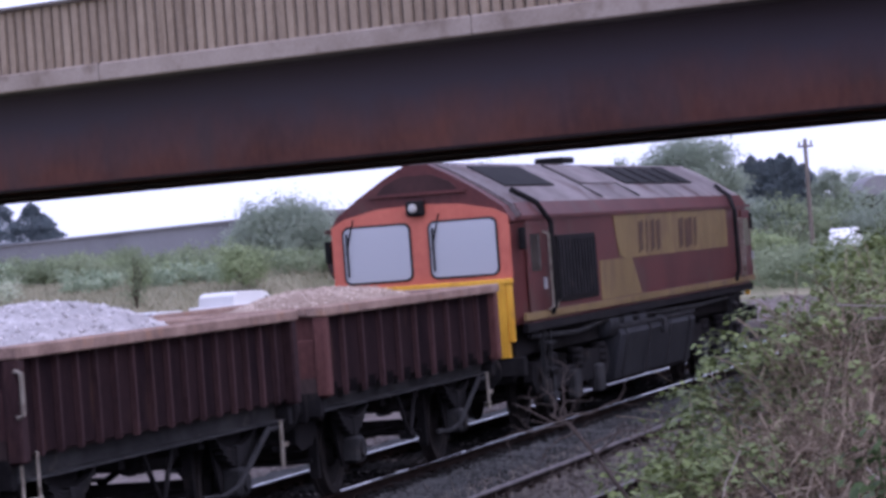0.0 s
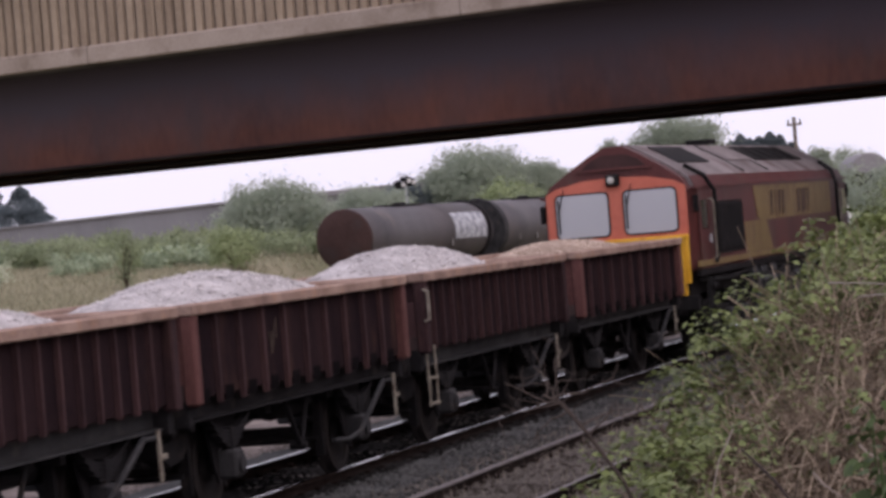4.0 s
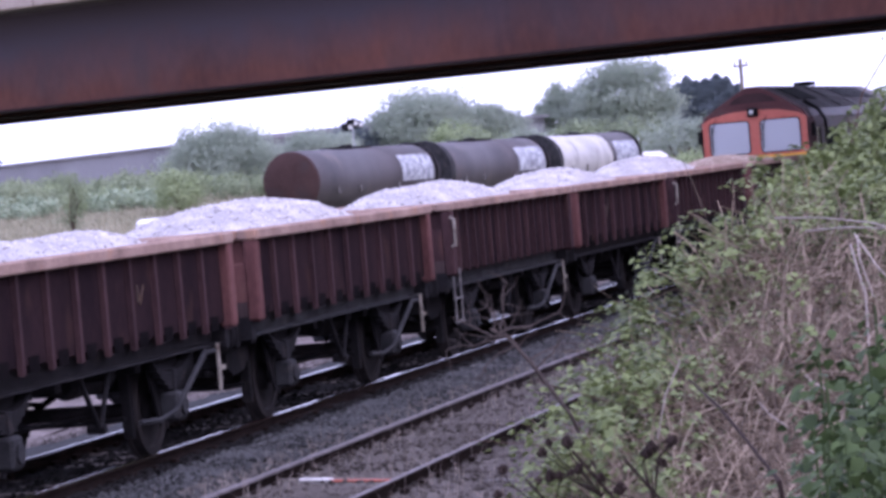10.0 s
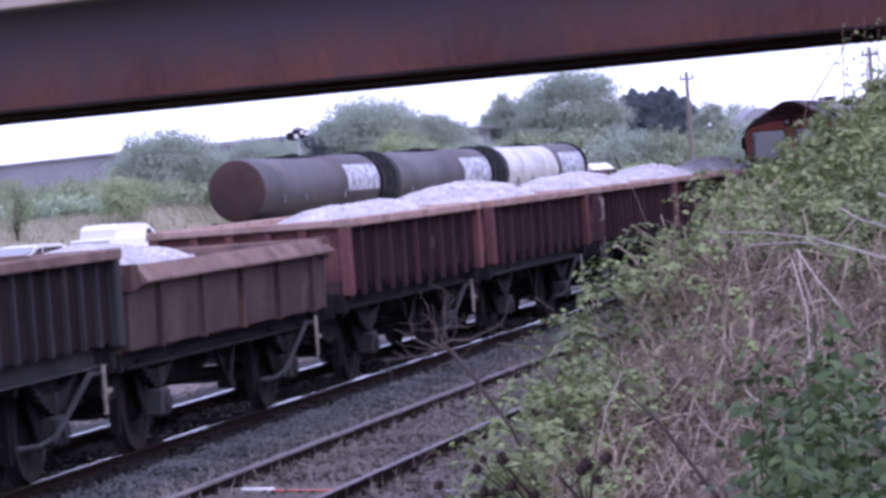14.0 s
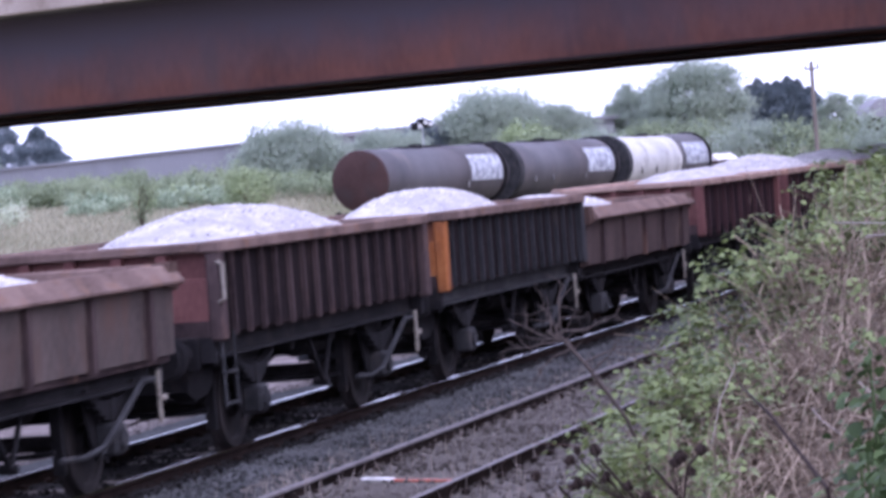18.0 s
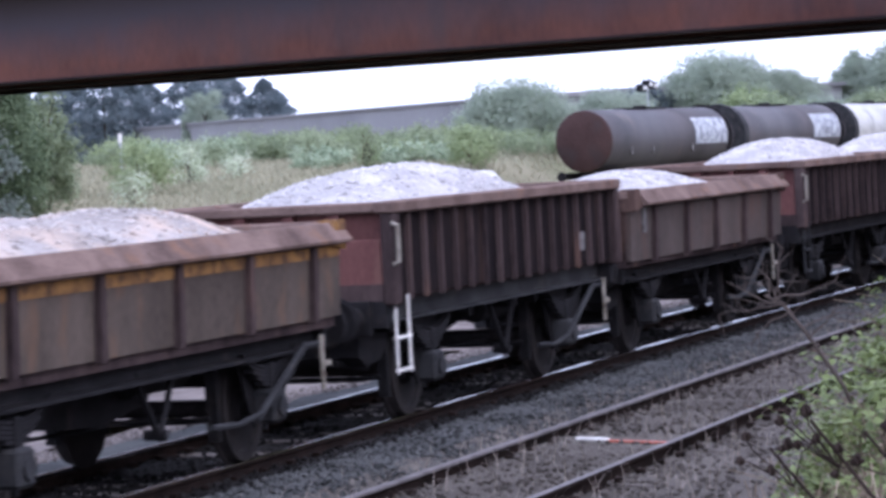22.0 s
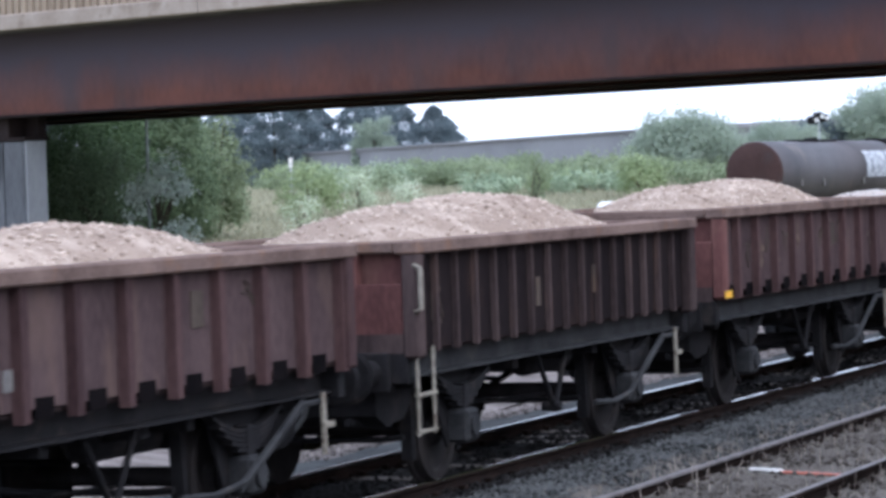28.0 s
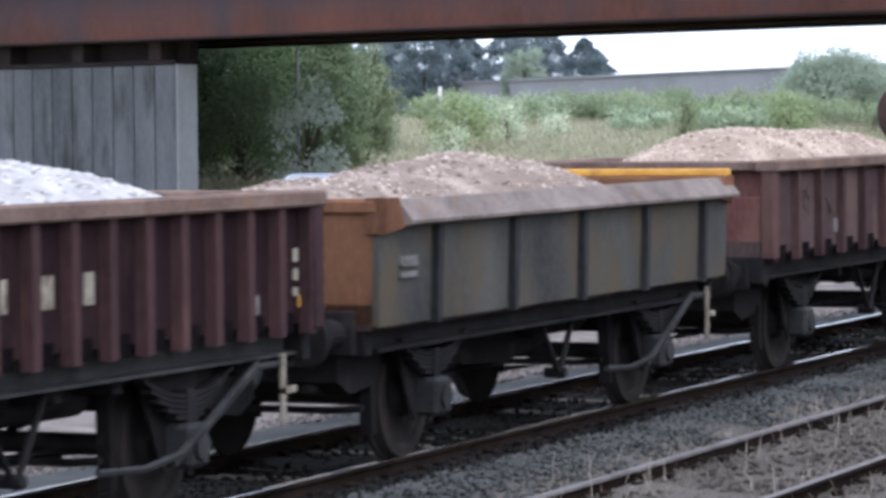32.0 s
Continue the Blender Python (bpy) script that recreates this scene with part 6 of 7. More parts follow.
couple(MID[11], box_wagon, RUST_DARK, RUST_RED, COPE_BROWN, STONE_WHITE, [(-0.9, 2.7, 0.33), (0.2, 2.8, 0.345)], 11, True, "dark narrow-ribbed box wagon with white ladder and high white heap", ("ladder",))
couple(MID[12], low_wagon, OCHRE_SIDE, COPE_BROWN, RUST_DARK, STONE_MIX, [(-1.0, 2.9, 0.3), (1.5, 2.0, 0.3)], 12, "ochre-brown low-sided wagon with yellow rusty corners and stone")
couple(MID[13], box_wagon, MID_SIDE, RUST_RED, COPE_BROWN, STONE_PINK, [(-1.1, 2.1, 0.28), (0.9, 2.2, 0.32)], 13, False, "maroon box wagon with yellow corner marks and pink stone heaps")
couple(MID[14], box_wagon, RUST_DARK, RUST_RED, COPE_BROWN, STONE_PINK, [(-0.6, 2.9, 0.32), (0.8, 2.8, 0.37)], 14, True, "brown narrow-ribbed box wagon with cream ladder and pink stone", ("ladder", "cream"))
couple(MID[15], box_wagon, MID_SIDE, RUST_RED, COPE_BROWN, STONE_PINK, [(-1.0, 2.7, 0.34), (1.4, 2.3, 0.3)], 15, False, "maroon-brown box wagon heaped with pinkish stone")
couple(MID[16], low_wagon, GREY_SIDE, COPE_GREY, RIB_SLATE, STONE_TAN, [(0.3, 2.9, 0.4), (-2.2, 1.4, 0.28)], 16, "grey weathered low-sided wagon with rusty corner and tan stone")
couple(MID[17], box_wagon, RUST_SIDE, RUST_END, COPE_BROWN, STONE_WHITE, [(0.3, 2.9, 0.3), (1.3, 2.3, 0.3)], 17, True, "maroon box wagon with pale letter bars and white stone heap")


# ---------------------------------------------------------------- trees and shrubs
def crown_points(rng, w, d, h, z0, clumps, per, spread, gaps=0.25):
    """Leaf places in clumps over an uneven rounded crown."""
    th, u = rng.uniform(0, 2 * math.pi, clumps), rng.uniform(-0.55, 1, clumps)
    rad = rng.uniform(0.35, 1.0, clumps) ** 0.5 * rng.uniform(1 - gaps, 1.08, clumps)
    s = np.sqrt(np.clip(1 - u ** 2, 0, 1))
    c = np.stack([w / 2 * rad * s * np.cos(th), d / 2 * rad * s * np.sin(th), z0 + h * (0.36 + 0.62 * u * rad)], 1)
    pts = c.repeat(per, 0) + rng.normal(0, 1, (clumps * per, 3)) * spread * np.array([1, 1, 0.8])
    pts[:, 2] = np.maximum(pts[:, 2], z0 + 0.02 * h)
    return pts, c


def tree(name, label, category, az, dist, top, width, leaf, seed, clumps=110, per=38, size=0.3, trunk=True, low=0.12, group=""):
    rng = np.random.default_rng(seed)
    x, y = polar(az, dist)
    z = float(ground_height(x, y))
    h = top - z
    t = thing(name, label, category, pose(x, y, z), group)
    k = h * (low if trunk else 0.0)
    pts, c = crown_points(rng, width * (1.15 if trunk else 1.05), width, (h - k) * 1.06, k, int(clumps * (1.4 if trunk else 1.1)), int(per * (2.5 if trunk else 1.7)), max(0.22, width * 0.06))
    clump = c.repeat(len(pts) // len(c), 0)
    face = (pts - np.array((0, 0, k + 0.35 * (h - k)))) / np.array((width, width, h)) * 1.6
    local = pts - clump
    face = face + 0.8 * local / np.linalg.norm(local, axis=1)[:, None] + np.array((0, 0, 0.25))
    face /= np.linalg.norm(face, axis=1)[:, None]
    if trunk:
        part("trunk", Shape().path([(0, 0, -0.3), (rng.normal(0, 0.1), rng.normal(0, 0.1), h * 0.25), (rng.normal(0, 0.2), rng.normal(0, 0.2), h * 0.5), (0, 0, h * 0.8)], h * 0.028, 8, h * 0.008), BARK, t)
    pick = c[rng.permutation(len(c))[:16]]
    for p in pick:
        a = np.array((0, 0, max(0.0, p[2] * rng.uniform(0.25, 0.5))))
        m = (a + p) / 2 + np.array((0, 0, 0.08 * h))
        part("limb" if trunk else "stem", Shape().path([tuple(a), tuple(m), tuple(p)], h * 0.011, 5, h * 0.003), BARK, t)
    part("crown", quads("crown", leaf_quads(pts, size * (0.56 if trunk else 0.68), rng, 0.1, 0.8, face), leaf), None, t, kind="stuff")
    return t


def conifer(az, dist, top, width, seed, spire=False):
    rng = np.random.default_rng(seed)
    x, y = polar(az, dist)
    z = float(ground_height(x, y))
    h = top - z
    t = thing("conifer", "dark green conifer behind the warehouse", "tree", pose(x, y, z), "row of dark conifers")
    part("trunk", Shape().rod((0, 0, -0.3), (0, 0, h * 0.97), h * 0.022, 8, 0.02), BARK, t)
    n = 8000
    u = rng.uniform(0, 1, n) ** 0.8
    ragged = 1 + (0.2 if spire else 0.4) * np.sin(u * 29 + rng.uniform(0, 6)) * rng.uniform(0.3, 1, n)
    rr = width / 2 * ((1 - u) ** 0.5 if spire else (1 - u ** 2.2) ** 0.7) * ragged * rng.uniform(0.25, 1, n) ** 0.5
    th = rng.uniform(0, 2 * math.pi, n)
    pts = np.stack([rr * np.cos(th), rr * np.sin(th), h * (0.03 + 0.97 * u) - 0.25 * rr], 1)
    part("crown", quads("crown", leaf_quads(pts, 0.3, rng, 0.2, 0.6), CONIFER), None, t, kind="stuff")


def up(el, d):
    """Height of what stands at that angle above level, seen from the bank."""
    return 2.556 + d * math.tan(radians(el))


# dense bushes beside the pier
tree("bush", "tall dense green bush beside the bridge pier", "bush", 63.2, 132, up(1.75, 132), 6.5, DEEP_LEAF, 11, 300, 52, 0.22, True, 0.02, "bushes by the pier")
tree("bush", "tall dense light green bush near the bridge pier", "bush", 64.35, 134, up(1.9, 134), 4.6, MID_LEAF, 12, 280, 50, 0.22, True, 0.02, "bushes by the pier")
tree("bush", "leafy green bush with paler new growth", "bush", 65.35, 138, up(1.45, 138), 2.6, OAK, 13, 110, 40, 0.2, False, 0.02, "bushes by the pier")
tree("bush", "silvery-leaved shrub before darker bushes", "bush", 64.35, 118, up(0.75, 118), 3.2, PALE_LEAF, 14, 26, 30, 0.24, False, 0.0, "bushes by the pier")
tree("bush", "dark shaded shrub at the foot of the pier", "bush", 63.3, 124, up(0.9, 124), 5.0, MID_LEAF, 15, 130, 40, 0.17, False, 0.0, "bushes by the pier")
tree("bush", "young yellow-green shrub at the field edge", "bush", 66.9, 150, up(0.55, 150), 3.6, BRIGHT, 16, 60, 38, 0.17, False, 0.0, "field shrubs")
# conifers
for i, (a, e, w) in enumerate([(64.9, 1.5, 6), (65.5, 1.62, 5), (65.9, 1.5, 5), (66.35, 1.6, 5), (66.75, 1.55, 5), (67.1, 1.5, 4.5), (67.75, 1.58, 5), (68.1, 1.66, 5), (68.45, 1.55, 5), (69.05, 1.4, 4.5), (69.25, 1.22, 3.4)]):
    conifer(a, 345 + 4 * (i % 3), up(e, 345), w * 1.6, 30 + i)
tree("bush", "pale green rounded tree before the conifers", "tree", 68.0, 330, up(1.28, 330), 4.6, WILLOW, 45, 60, 34, 0.4)
# field shrubs
rngs = np.random.default_rng(77)
for i in range(34):
    a = 66.4 + 6.2 * (i + rngs.uniform(-0.3, 0.3)) / 34
    d = rngs.uniform(165, 225)
    e = rngs.uniform(0.22, 0.5) + 0.004 * (d - 190)
    leaf = (OAK, BRIGHT, OAK, FIELD_LEAF, SILVER)[i % 5]
    tree("shrub", ("green field shrub", "young yellow-green field shrub", "green field shrub", "grey-green field shrub", "silvery field shrub")[i % 5] + " in rough grass", "shrub", a, d, up(e, d), rngs.uniform(3.0, 5.2), leaf, 100 + i, 34, 34, 0.24, False, 0, "field shrubs")
tree("shrub", "pale flowering shrub in rough grass", "shrub", 67.72, 155, up(0.34, 155), 1.9, BLOSSOM, 61, 30, 30, 0.15, False, 0, "field shrubs")
tree("shrub", "pale flowering shrub in rough grass", "shrub", 66.75, 140, up(0.0, 140), 1.5, BLOSSOM, 62, 22, 26, 0.13, False, 0, "field shrubs")
tree("shrub", "pale flowering shrub in rough grass", "shrub", 68.6, 160, up(0.2, 160), 1.8, BLOSSOM, 63, 18, 26, 0.14, False, 0, "field shrubs")
tree("sapling", "slim dark sapling in rough grass", "sapling", 70.68, 150, up(0.62, 150), 1.5, OAK, 64, 26, 26, 0.14, True, 0.02)
tree("shrub", "bright yellow-green shrub in rough grass", "shrub", 72.5, 160, up(0.48, 160), 2.6, BRIGHT, 65, 46, 34, 0.17, False, 0, "field shrubs")
tree("shrub", "green shrub beside the tank wagons", "shrub", 73.6, 170, up(0.25, 170), 4.6, OAK, 66, 46, 34, 0.2, False, 0, "field shrubs")
tree("shrub", "green shrub beside the tank wagons", "shrub", 73.0, 185, up(0.3, 185), 4.0, BRIGHT, 67, 46, 34, 0.2, False, 0, "field shrubs")
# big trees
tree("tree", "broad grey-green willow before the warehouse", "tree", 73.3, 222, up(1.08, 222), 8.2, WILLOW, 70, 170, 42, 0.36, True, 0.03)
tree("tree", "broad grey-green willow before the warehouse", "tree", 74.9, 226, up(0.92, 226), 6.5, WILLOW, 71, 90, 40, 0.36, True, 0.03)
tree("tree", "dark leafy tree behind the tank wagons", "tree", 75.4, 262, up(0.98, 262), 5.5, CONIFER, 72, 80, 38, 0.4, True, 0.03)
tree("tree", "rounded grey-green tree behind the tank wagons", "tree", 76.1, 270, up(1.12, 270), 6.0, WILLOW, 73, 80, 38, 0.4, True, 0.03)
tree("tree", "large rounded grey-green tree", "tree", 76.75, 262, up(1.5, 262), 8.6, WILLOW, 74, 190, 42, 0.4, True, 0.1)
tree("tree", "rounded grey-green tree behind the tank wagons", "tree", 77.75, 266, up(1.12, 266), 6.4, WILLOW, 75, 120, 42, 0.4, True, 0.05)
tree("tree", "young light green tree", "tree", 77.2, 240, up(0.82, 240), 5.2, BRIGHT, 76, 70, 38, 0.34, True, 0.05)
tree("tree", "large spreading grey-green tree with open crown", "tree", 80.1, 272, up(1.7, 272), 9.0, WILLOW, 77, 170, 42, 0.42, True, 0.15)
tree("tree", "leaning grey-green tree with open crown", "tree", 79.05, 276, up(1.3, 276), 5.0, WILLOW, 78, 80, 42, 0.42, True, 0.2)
for i, (a, e) in enumerate([(80.85, 1.08), (81.05, 1.2), (81.2, 1.3), (81.36, 1.22), (81.52, 1.24), (81.7, 1.3), (81.86, 1.24), (82.05, 1.1)]):
    conifer(a, 310, up(e, 310), (3.6, 5.0, 4.2)[i % 3], 90 + i, True)
for i, (a, d, e, w, leaf) in enumerate([(77.6, 225, 0.62, 7, OAK), (78.6, 225, 0.6, 7, WILLOW), (79.3, 222, 0.62, 6, OAK), (80.2, 220, 0.68, 7, OAK), (81.0, 215, 0.66, 7, WILLOW), (81.8, 215, 0.7, 7, OAK), (82.6, 220, 0.62, 6, OAK), (83.4, 215, 0.6, 7, WILLOW), (84.3, 210, 0.7, 7, OAK),
                                       (81.2, 175, -0.05, 4, BRIGHT), (84.2, 180, 0.2, 5, OAK), (84.2, 170, 0.3, 6, OAK), (83.0, 320, 0.95, 6, WILLOW), (82.45, 300, 1.0, 3.5, WILLOW)]):
    tree("shrub", "dense green shrub on the distant slope", "shrub", a, d, up(e, d), w, leaf, 200 + i, 80, 36, 0.3, False, 0, "slope shrubs")


for i, (a, d, e, w) in enumerate([(82.0, 152, -0.3, 7), (82.75, 150, -0.24, 7), (83.5, 148, -0.3, 7), (81.4, 160, -0.32, 5)]):
    tree("shrub", "low green shrub beside the far tracks", "shrub", a, d, up(e, d), w, (FIELD_LEAF, OAK)[i % 2], 240 + i, 60, 36, 0.26, False, 0, "slope shrubs")


def field_grass():
    rng = np.random.default_rng(9)
    n = 45000
    az, d = np.radians(rng.uniform(62, 76, n)), rng.uniform(106, 200, n)
    x, y = d * np.sin(az), d * np.cos(az)
    z = ground_height(x, y)
    ln = rng.uniform(0.1, 0.3, n)
    a = rng.uniform(0, 2 * math.pi, n)
    wx, wy = 0.05 * np.cos(a), 0.05 * np.sin(a)
    tip = np.stack([x + rng.normal(0, 0.12, n), y + rng.normal(0, 0.12, n), z + ln], 1)
    b0, b1 = np.stack([x - wx, y - wy, z - 0.05], 1), np.stack([x + wx, y + wy, z - 0.05], 1)
    t2 = tip + np.stack([wx * 0.4, wy * 0.4, 0 * wx], 1)
    tagged(new("field_grass", quads("field_grass", np.stack([b0, b1, t2, tip], 1), GRASS)), "pale dry grass covering the field", "grass", kind="stuff")


field_grass()


# ---------------------------------------------------------------- bramble bank
def bank_top(x, y):
    """Upper surface of the bramble thicket on the bank."""
    top = np.interp(x, [9, 13.3, 14.6, 15.8, 18.2, 22.6, 28, 38.6, 47.4, 60], [0.95, 1.3, 1.58, 1.85, 2.22, 2.48, 2.83, 3.35, 3.95, 4.6])
    edge = 3.1 + 0.2 * np.sin(x * 0.9) + 0.12 * np.sin(x * 2.3 + 1)
    g = ground_height(x, y)
    k = 1 - smooth_step(edge - 0.55, edge + 0.3, y)
    return g + np.maximum(top - g, 0.2) * k


def green_share(x, y):
    """How much of the bank is in leaf: thick brambles above and along the rail side, dead stalks in the hollow."""
    dry = np.array([noise.noise((a * 0.9, b * 0.9, 21.0)) for a, b in zip(x, y)])
    edge = smooth_step(2.15, 2.75, y) * smooth_step(12.9, 14.2, x)
    return np.clip(np.maximum(smooth_step(16.2, 19.0, x + 3.6 * dry), 0.95 * edge) + 0.06, 0, 1)


def mounds(x, y):
    """Swells and hollows of the thicket."""
    return np.array([noise.noise((a * 0.8, b * 1.1, 3.0)) + 0.6 * noise.noise((a * 1.9, b * 2.1, 8.0)) for a, b in zip(x, y)])


def thicket():
    """Filler leaves deep in the mass; the shade there is put into their colour."""
    rng = np.random.default_rng(21)
    n = 110000
    x = 9.5 + 48.5 * rng.uniform(0, 1, n) ** 1.7
    y = rng.uniform(-0.8, 3.4, n)
    top = bank_top(x, y)
    lump = mounds(x, y)
    keep = rng.uniform(size=n) < green_share(x, y)
    keep &= (top - ground_height(x, y)) > 0.15
    x, y, top, lump = x[keep], y[keep], top[keep], lump[keep]
    return x, y, top - 0.12 + 0.3 * lump - np.abs(rng.normal(0, 0.2, len(x)))


def sprays():
    """Arching leafy shoots over the mass: leaf places, the way each leaf looks and the way it points."""
    rng = np.random.default_rng(24)
    n = 10000
    x = 10.5 + 47 * rng.uniform(0, 1, n) ** 1.6
    y = rng.uniform(-0.6, 3.1, n)
    top = bank_top(x, y)
    lump = mounds(x, y)
    keep = (rng.uniform(size=n) < green_share(x, y)) & (top - ground_height(x, y) > 0.18) & (lump + 0.3 * rng.normal(size=n) > -0.42)
    x, y, top, lump = x[keep], y[keep], top[keep], lump[keep]
    z = top + 0.3 * lump - 0.1
    # a hanging tuft at the foot, beside the rails
    m = 60
    x = np.concatenate([x, rng.normal(12.9, 0.3, m)])
    y = np.concatenate([y, rng.normal(2.36, 0.14, m)])
    z = np.concatenate([z, rng.choice([1.36, 1.15, 0.9, 0.7], m) + rng.normal(0, 0.1, m)])
    # upright growth at the head of the bank
    m = 420
    hx, hy = rng.uniform(17, 31, m), rng.uniform(-1.2, 1.0, m)
    hz = bank_top(hx, hy) + 0.1 + 0.45 * np.maximum(np.array([noise.noise((a * 1.3, b * 1.3, 40.0)) for a, b in zip(hx, hy)]), 0)
    x, y, z = np.concatenate([x, hx]), np.concatenate([y, hy]), np.concatenate([z, hz])
    n = len(x)
    ang = rng.normal(radians(165), radians(75), n)
    d = np.stack([np.cos(ang), np.sin(ang), 0 * ang], 1)
    side = np.stack([-np.sin(ang), np.cos(ang), 0 * ang], 1)
    ln, rise = rng.uniform(0.14, 0.42, n), rng.uniform(0.02, 0.22, n)
    drop = rise + rng.uniform(0.05, 0.3, n)
    up_ = np.array((0.0, 0.0, 1.0))
    pts, face, way = [], [], []
    base = np.stack([x, y, z], 1)
    for k in range(9):
        u = (k + rng.uniform(0, 1, n)) / 9
        p = base + d * (ln * u)[:, None] + up_ * (rise * u * 2 - drop * u ** 2)[:, None]
        slope = (rise * 2 - 2 * drop * u) / ln
        nn = up_ - d * slope[:, None] * 0.6
        for q, o in ((0, 0.03), (-1, 0.02), (1, 0.02)):
            w = d * (0.5 if q else 1.0) + side * q
            pts.append(p + w * o + rng.normal(0, 0.012, (n, 3)))
            face.append(nn)
            way.append(w)
    return np.concatenate(pts), np.concatenate(face), np.concatenate(way)


def bramble_patches():
    rng = np.random.default_rng(22)
    x, y, z = thicket()
    sp, sf, sw = sprays()
    cuts = [(9, 15), (15, 17.5), (17.5, 21), (21, 27), (27, 36), (36, 60)]
    for a, b in cuts:
        m, k = (x >= a) & (x < b), (sp[:, 0] >= a) & (sp[:, 0] < b)
        cx = (a + b) / 2
        t = thing("bramble_bush", "tangled green bramble bush on the railway bank", "bush", pose(cx, 1.0, 1.0), "brambles on the bank")
        p = np.stack([x[m] - cx, y[m] - 1.0, z[m] - 1.0], 1)
        part("old_leaves", quads("old_leaves", leaf_quads(p, 0.045, rng, 0.3, 0.8), BRAMBLE_INNER), None, t, "filler leaves inside the bush, coloured darker as shade", kind="stuff")
        sc = sp[k] - np.array((cx, 1.0, 1.0))
        near = a < 17
        me = broad_leaves("leaves", sc, 0.038, rng, sf[k], BRAMBLE, 4, sw[k]) if near else quads("leaves", leaf_quads(sc, 0.042 if a < 21 else 0.05 if a < 27 else 0.065, rng, 0.4, 0.8, sf[k]), BRAMBLE)
        part("leaves", me, None, t, kind="stuff")
        # canes that stand out of the mass
        for i in range(34):
            e = p[rng.integers(len(p))]
            gx, gy = e[0] + rng.normal(0, 0.5), e[1] - rng.uniform(0, 0.8)
            s = np.array((gx, gy, float(ground_height(gx + cx, gy + 1.0)) - 1.0))
            mid = (s + e) / 2 + np.array((0, 0, rng.uniform(0.2, 0.5)))
            tip = e + np.array((rng.normal(0, 0.4), rng.uniform(-0.1, 0.5), rng.uniform(0.0, 0.3)))
            cane = part("cane", Shape().path([tuple(s), tuple(mid), tuple(e), tuple(tip)], 0.005, 5, 0.0015), STEM, t)
            u = rng.uniform(0, 1, 26)[:, None]
            lp = e * (1 - u) + tip * u + rng.normal(0, 0.035, (26, 3))
            part("spray", broad_leaves("spray", lp, 0.036, rng, np.tile((0.0, 0.0, 1.0), (26, 1)), BRAMBLE, 4), None, cane, kind="stuff")


bramble_patches()


def strips(x, y, z0, ln, bend, width, rng):
    """Thin bent stalks, each of three flat pieces."""
    n = len(x)
    a = rng.uniform(0, 2 * math.pi, n)
    d = np.stack([np.cos(a), np.sin(a), 0 * a], 1)
    w = np.stack([-np.sin(a), np.cos(a), 0 * a], 1) * width
    p = np.stack([x, y, z0], 1)
    out = []
    for k in range(3):
        f0, f1 = k / 3, (k + 1) / 3
        q0 = p + d * (bend * f0 ** 2)[:, None] + np.array((0, 0, 1)) * (ln * (f0 - 0.25 * f0 ** 2))[:, None]
        q1 = p + d * (bend * f1 ** 2)[:, None] + np.array((0, 0, 1)) * (ln * (f1 - 0.25 * f1 ** 2))[:, None]
        out.append(np.stack([q0 - w * (1 - f0 * 0.8), q0 + w * (1 - f0 * 0.8), q1 + w * (1 - f1 * 0.8), q1 - w * (1 - f1 * 0.8)], 1))
    return np.concatenate(out)


def tangle(x, y, z, rng):
    """Dead stalks lying every way over one another, each of four flat pieces along an arc."""
    n = len(x)
    a = rng.uniform(0, 2 * math.pi, n)
    tilt = np.radians(rng.normal(28, 26, n))
    ln = rng.uniform(0.12, 0.6, n) * rng.uniform(0.5, 1, n)
    sag = rng.uniform(-0.05, 0.3, n) * ln
    d = np.stack([np.cos(a), np.sin(a), 0 * a], 1)
    wid = rng.uniform(0.0016, 0.0042, n)
    w = np.stack([-np.sin(a), np.cos(a), 0.6 + 0 * a], 1) * wid[:, None]
    p = np.stack([x, y, z], 1)
    swerve = np.stack([-np.sin(a), np.cos(a), 0 * a], 1) * (rng.normal(0, 0.18, n) * ln)[:, None]
    rows = []
    for k in range(5):
        u = k / 4
        rows.append(p + d * (ln * np.cos(tilt) * u)[:, None] + swerve * u ** 2 + np.array((0, 0, 1.0)) * (ln * np.sin(tilt) * u - sag * u ** 2)[:, None])
    return np.concatenate([np.stack([rows[k] - w, rows[k] + w, rows[k + 1] + w, rows[k + 1] - w], 1) for k in range(4)])


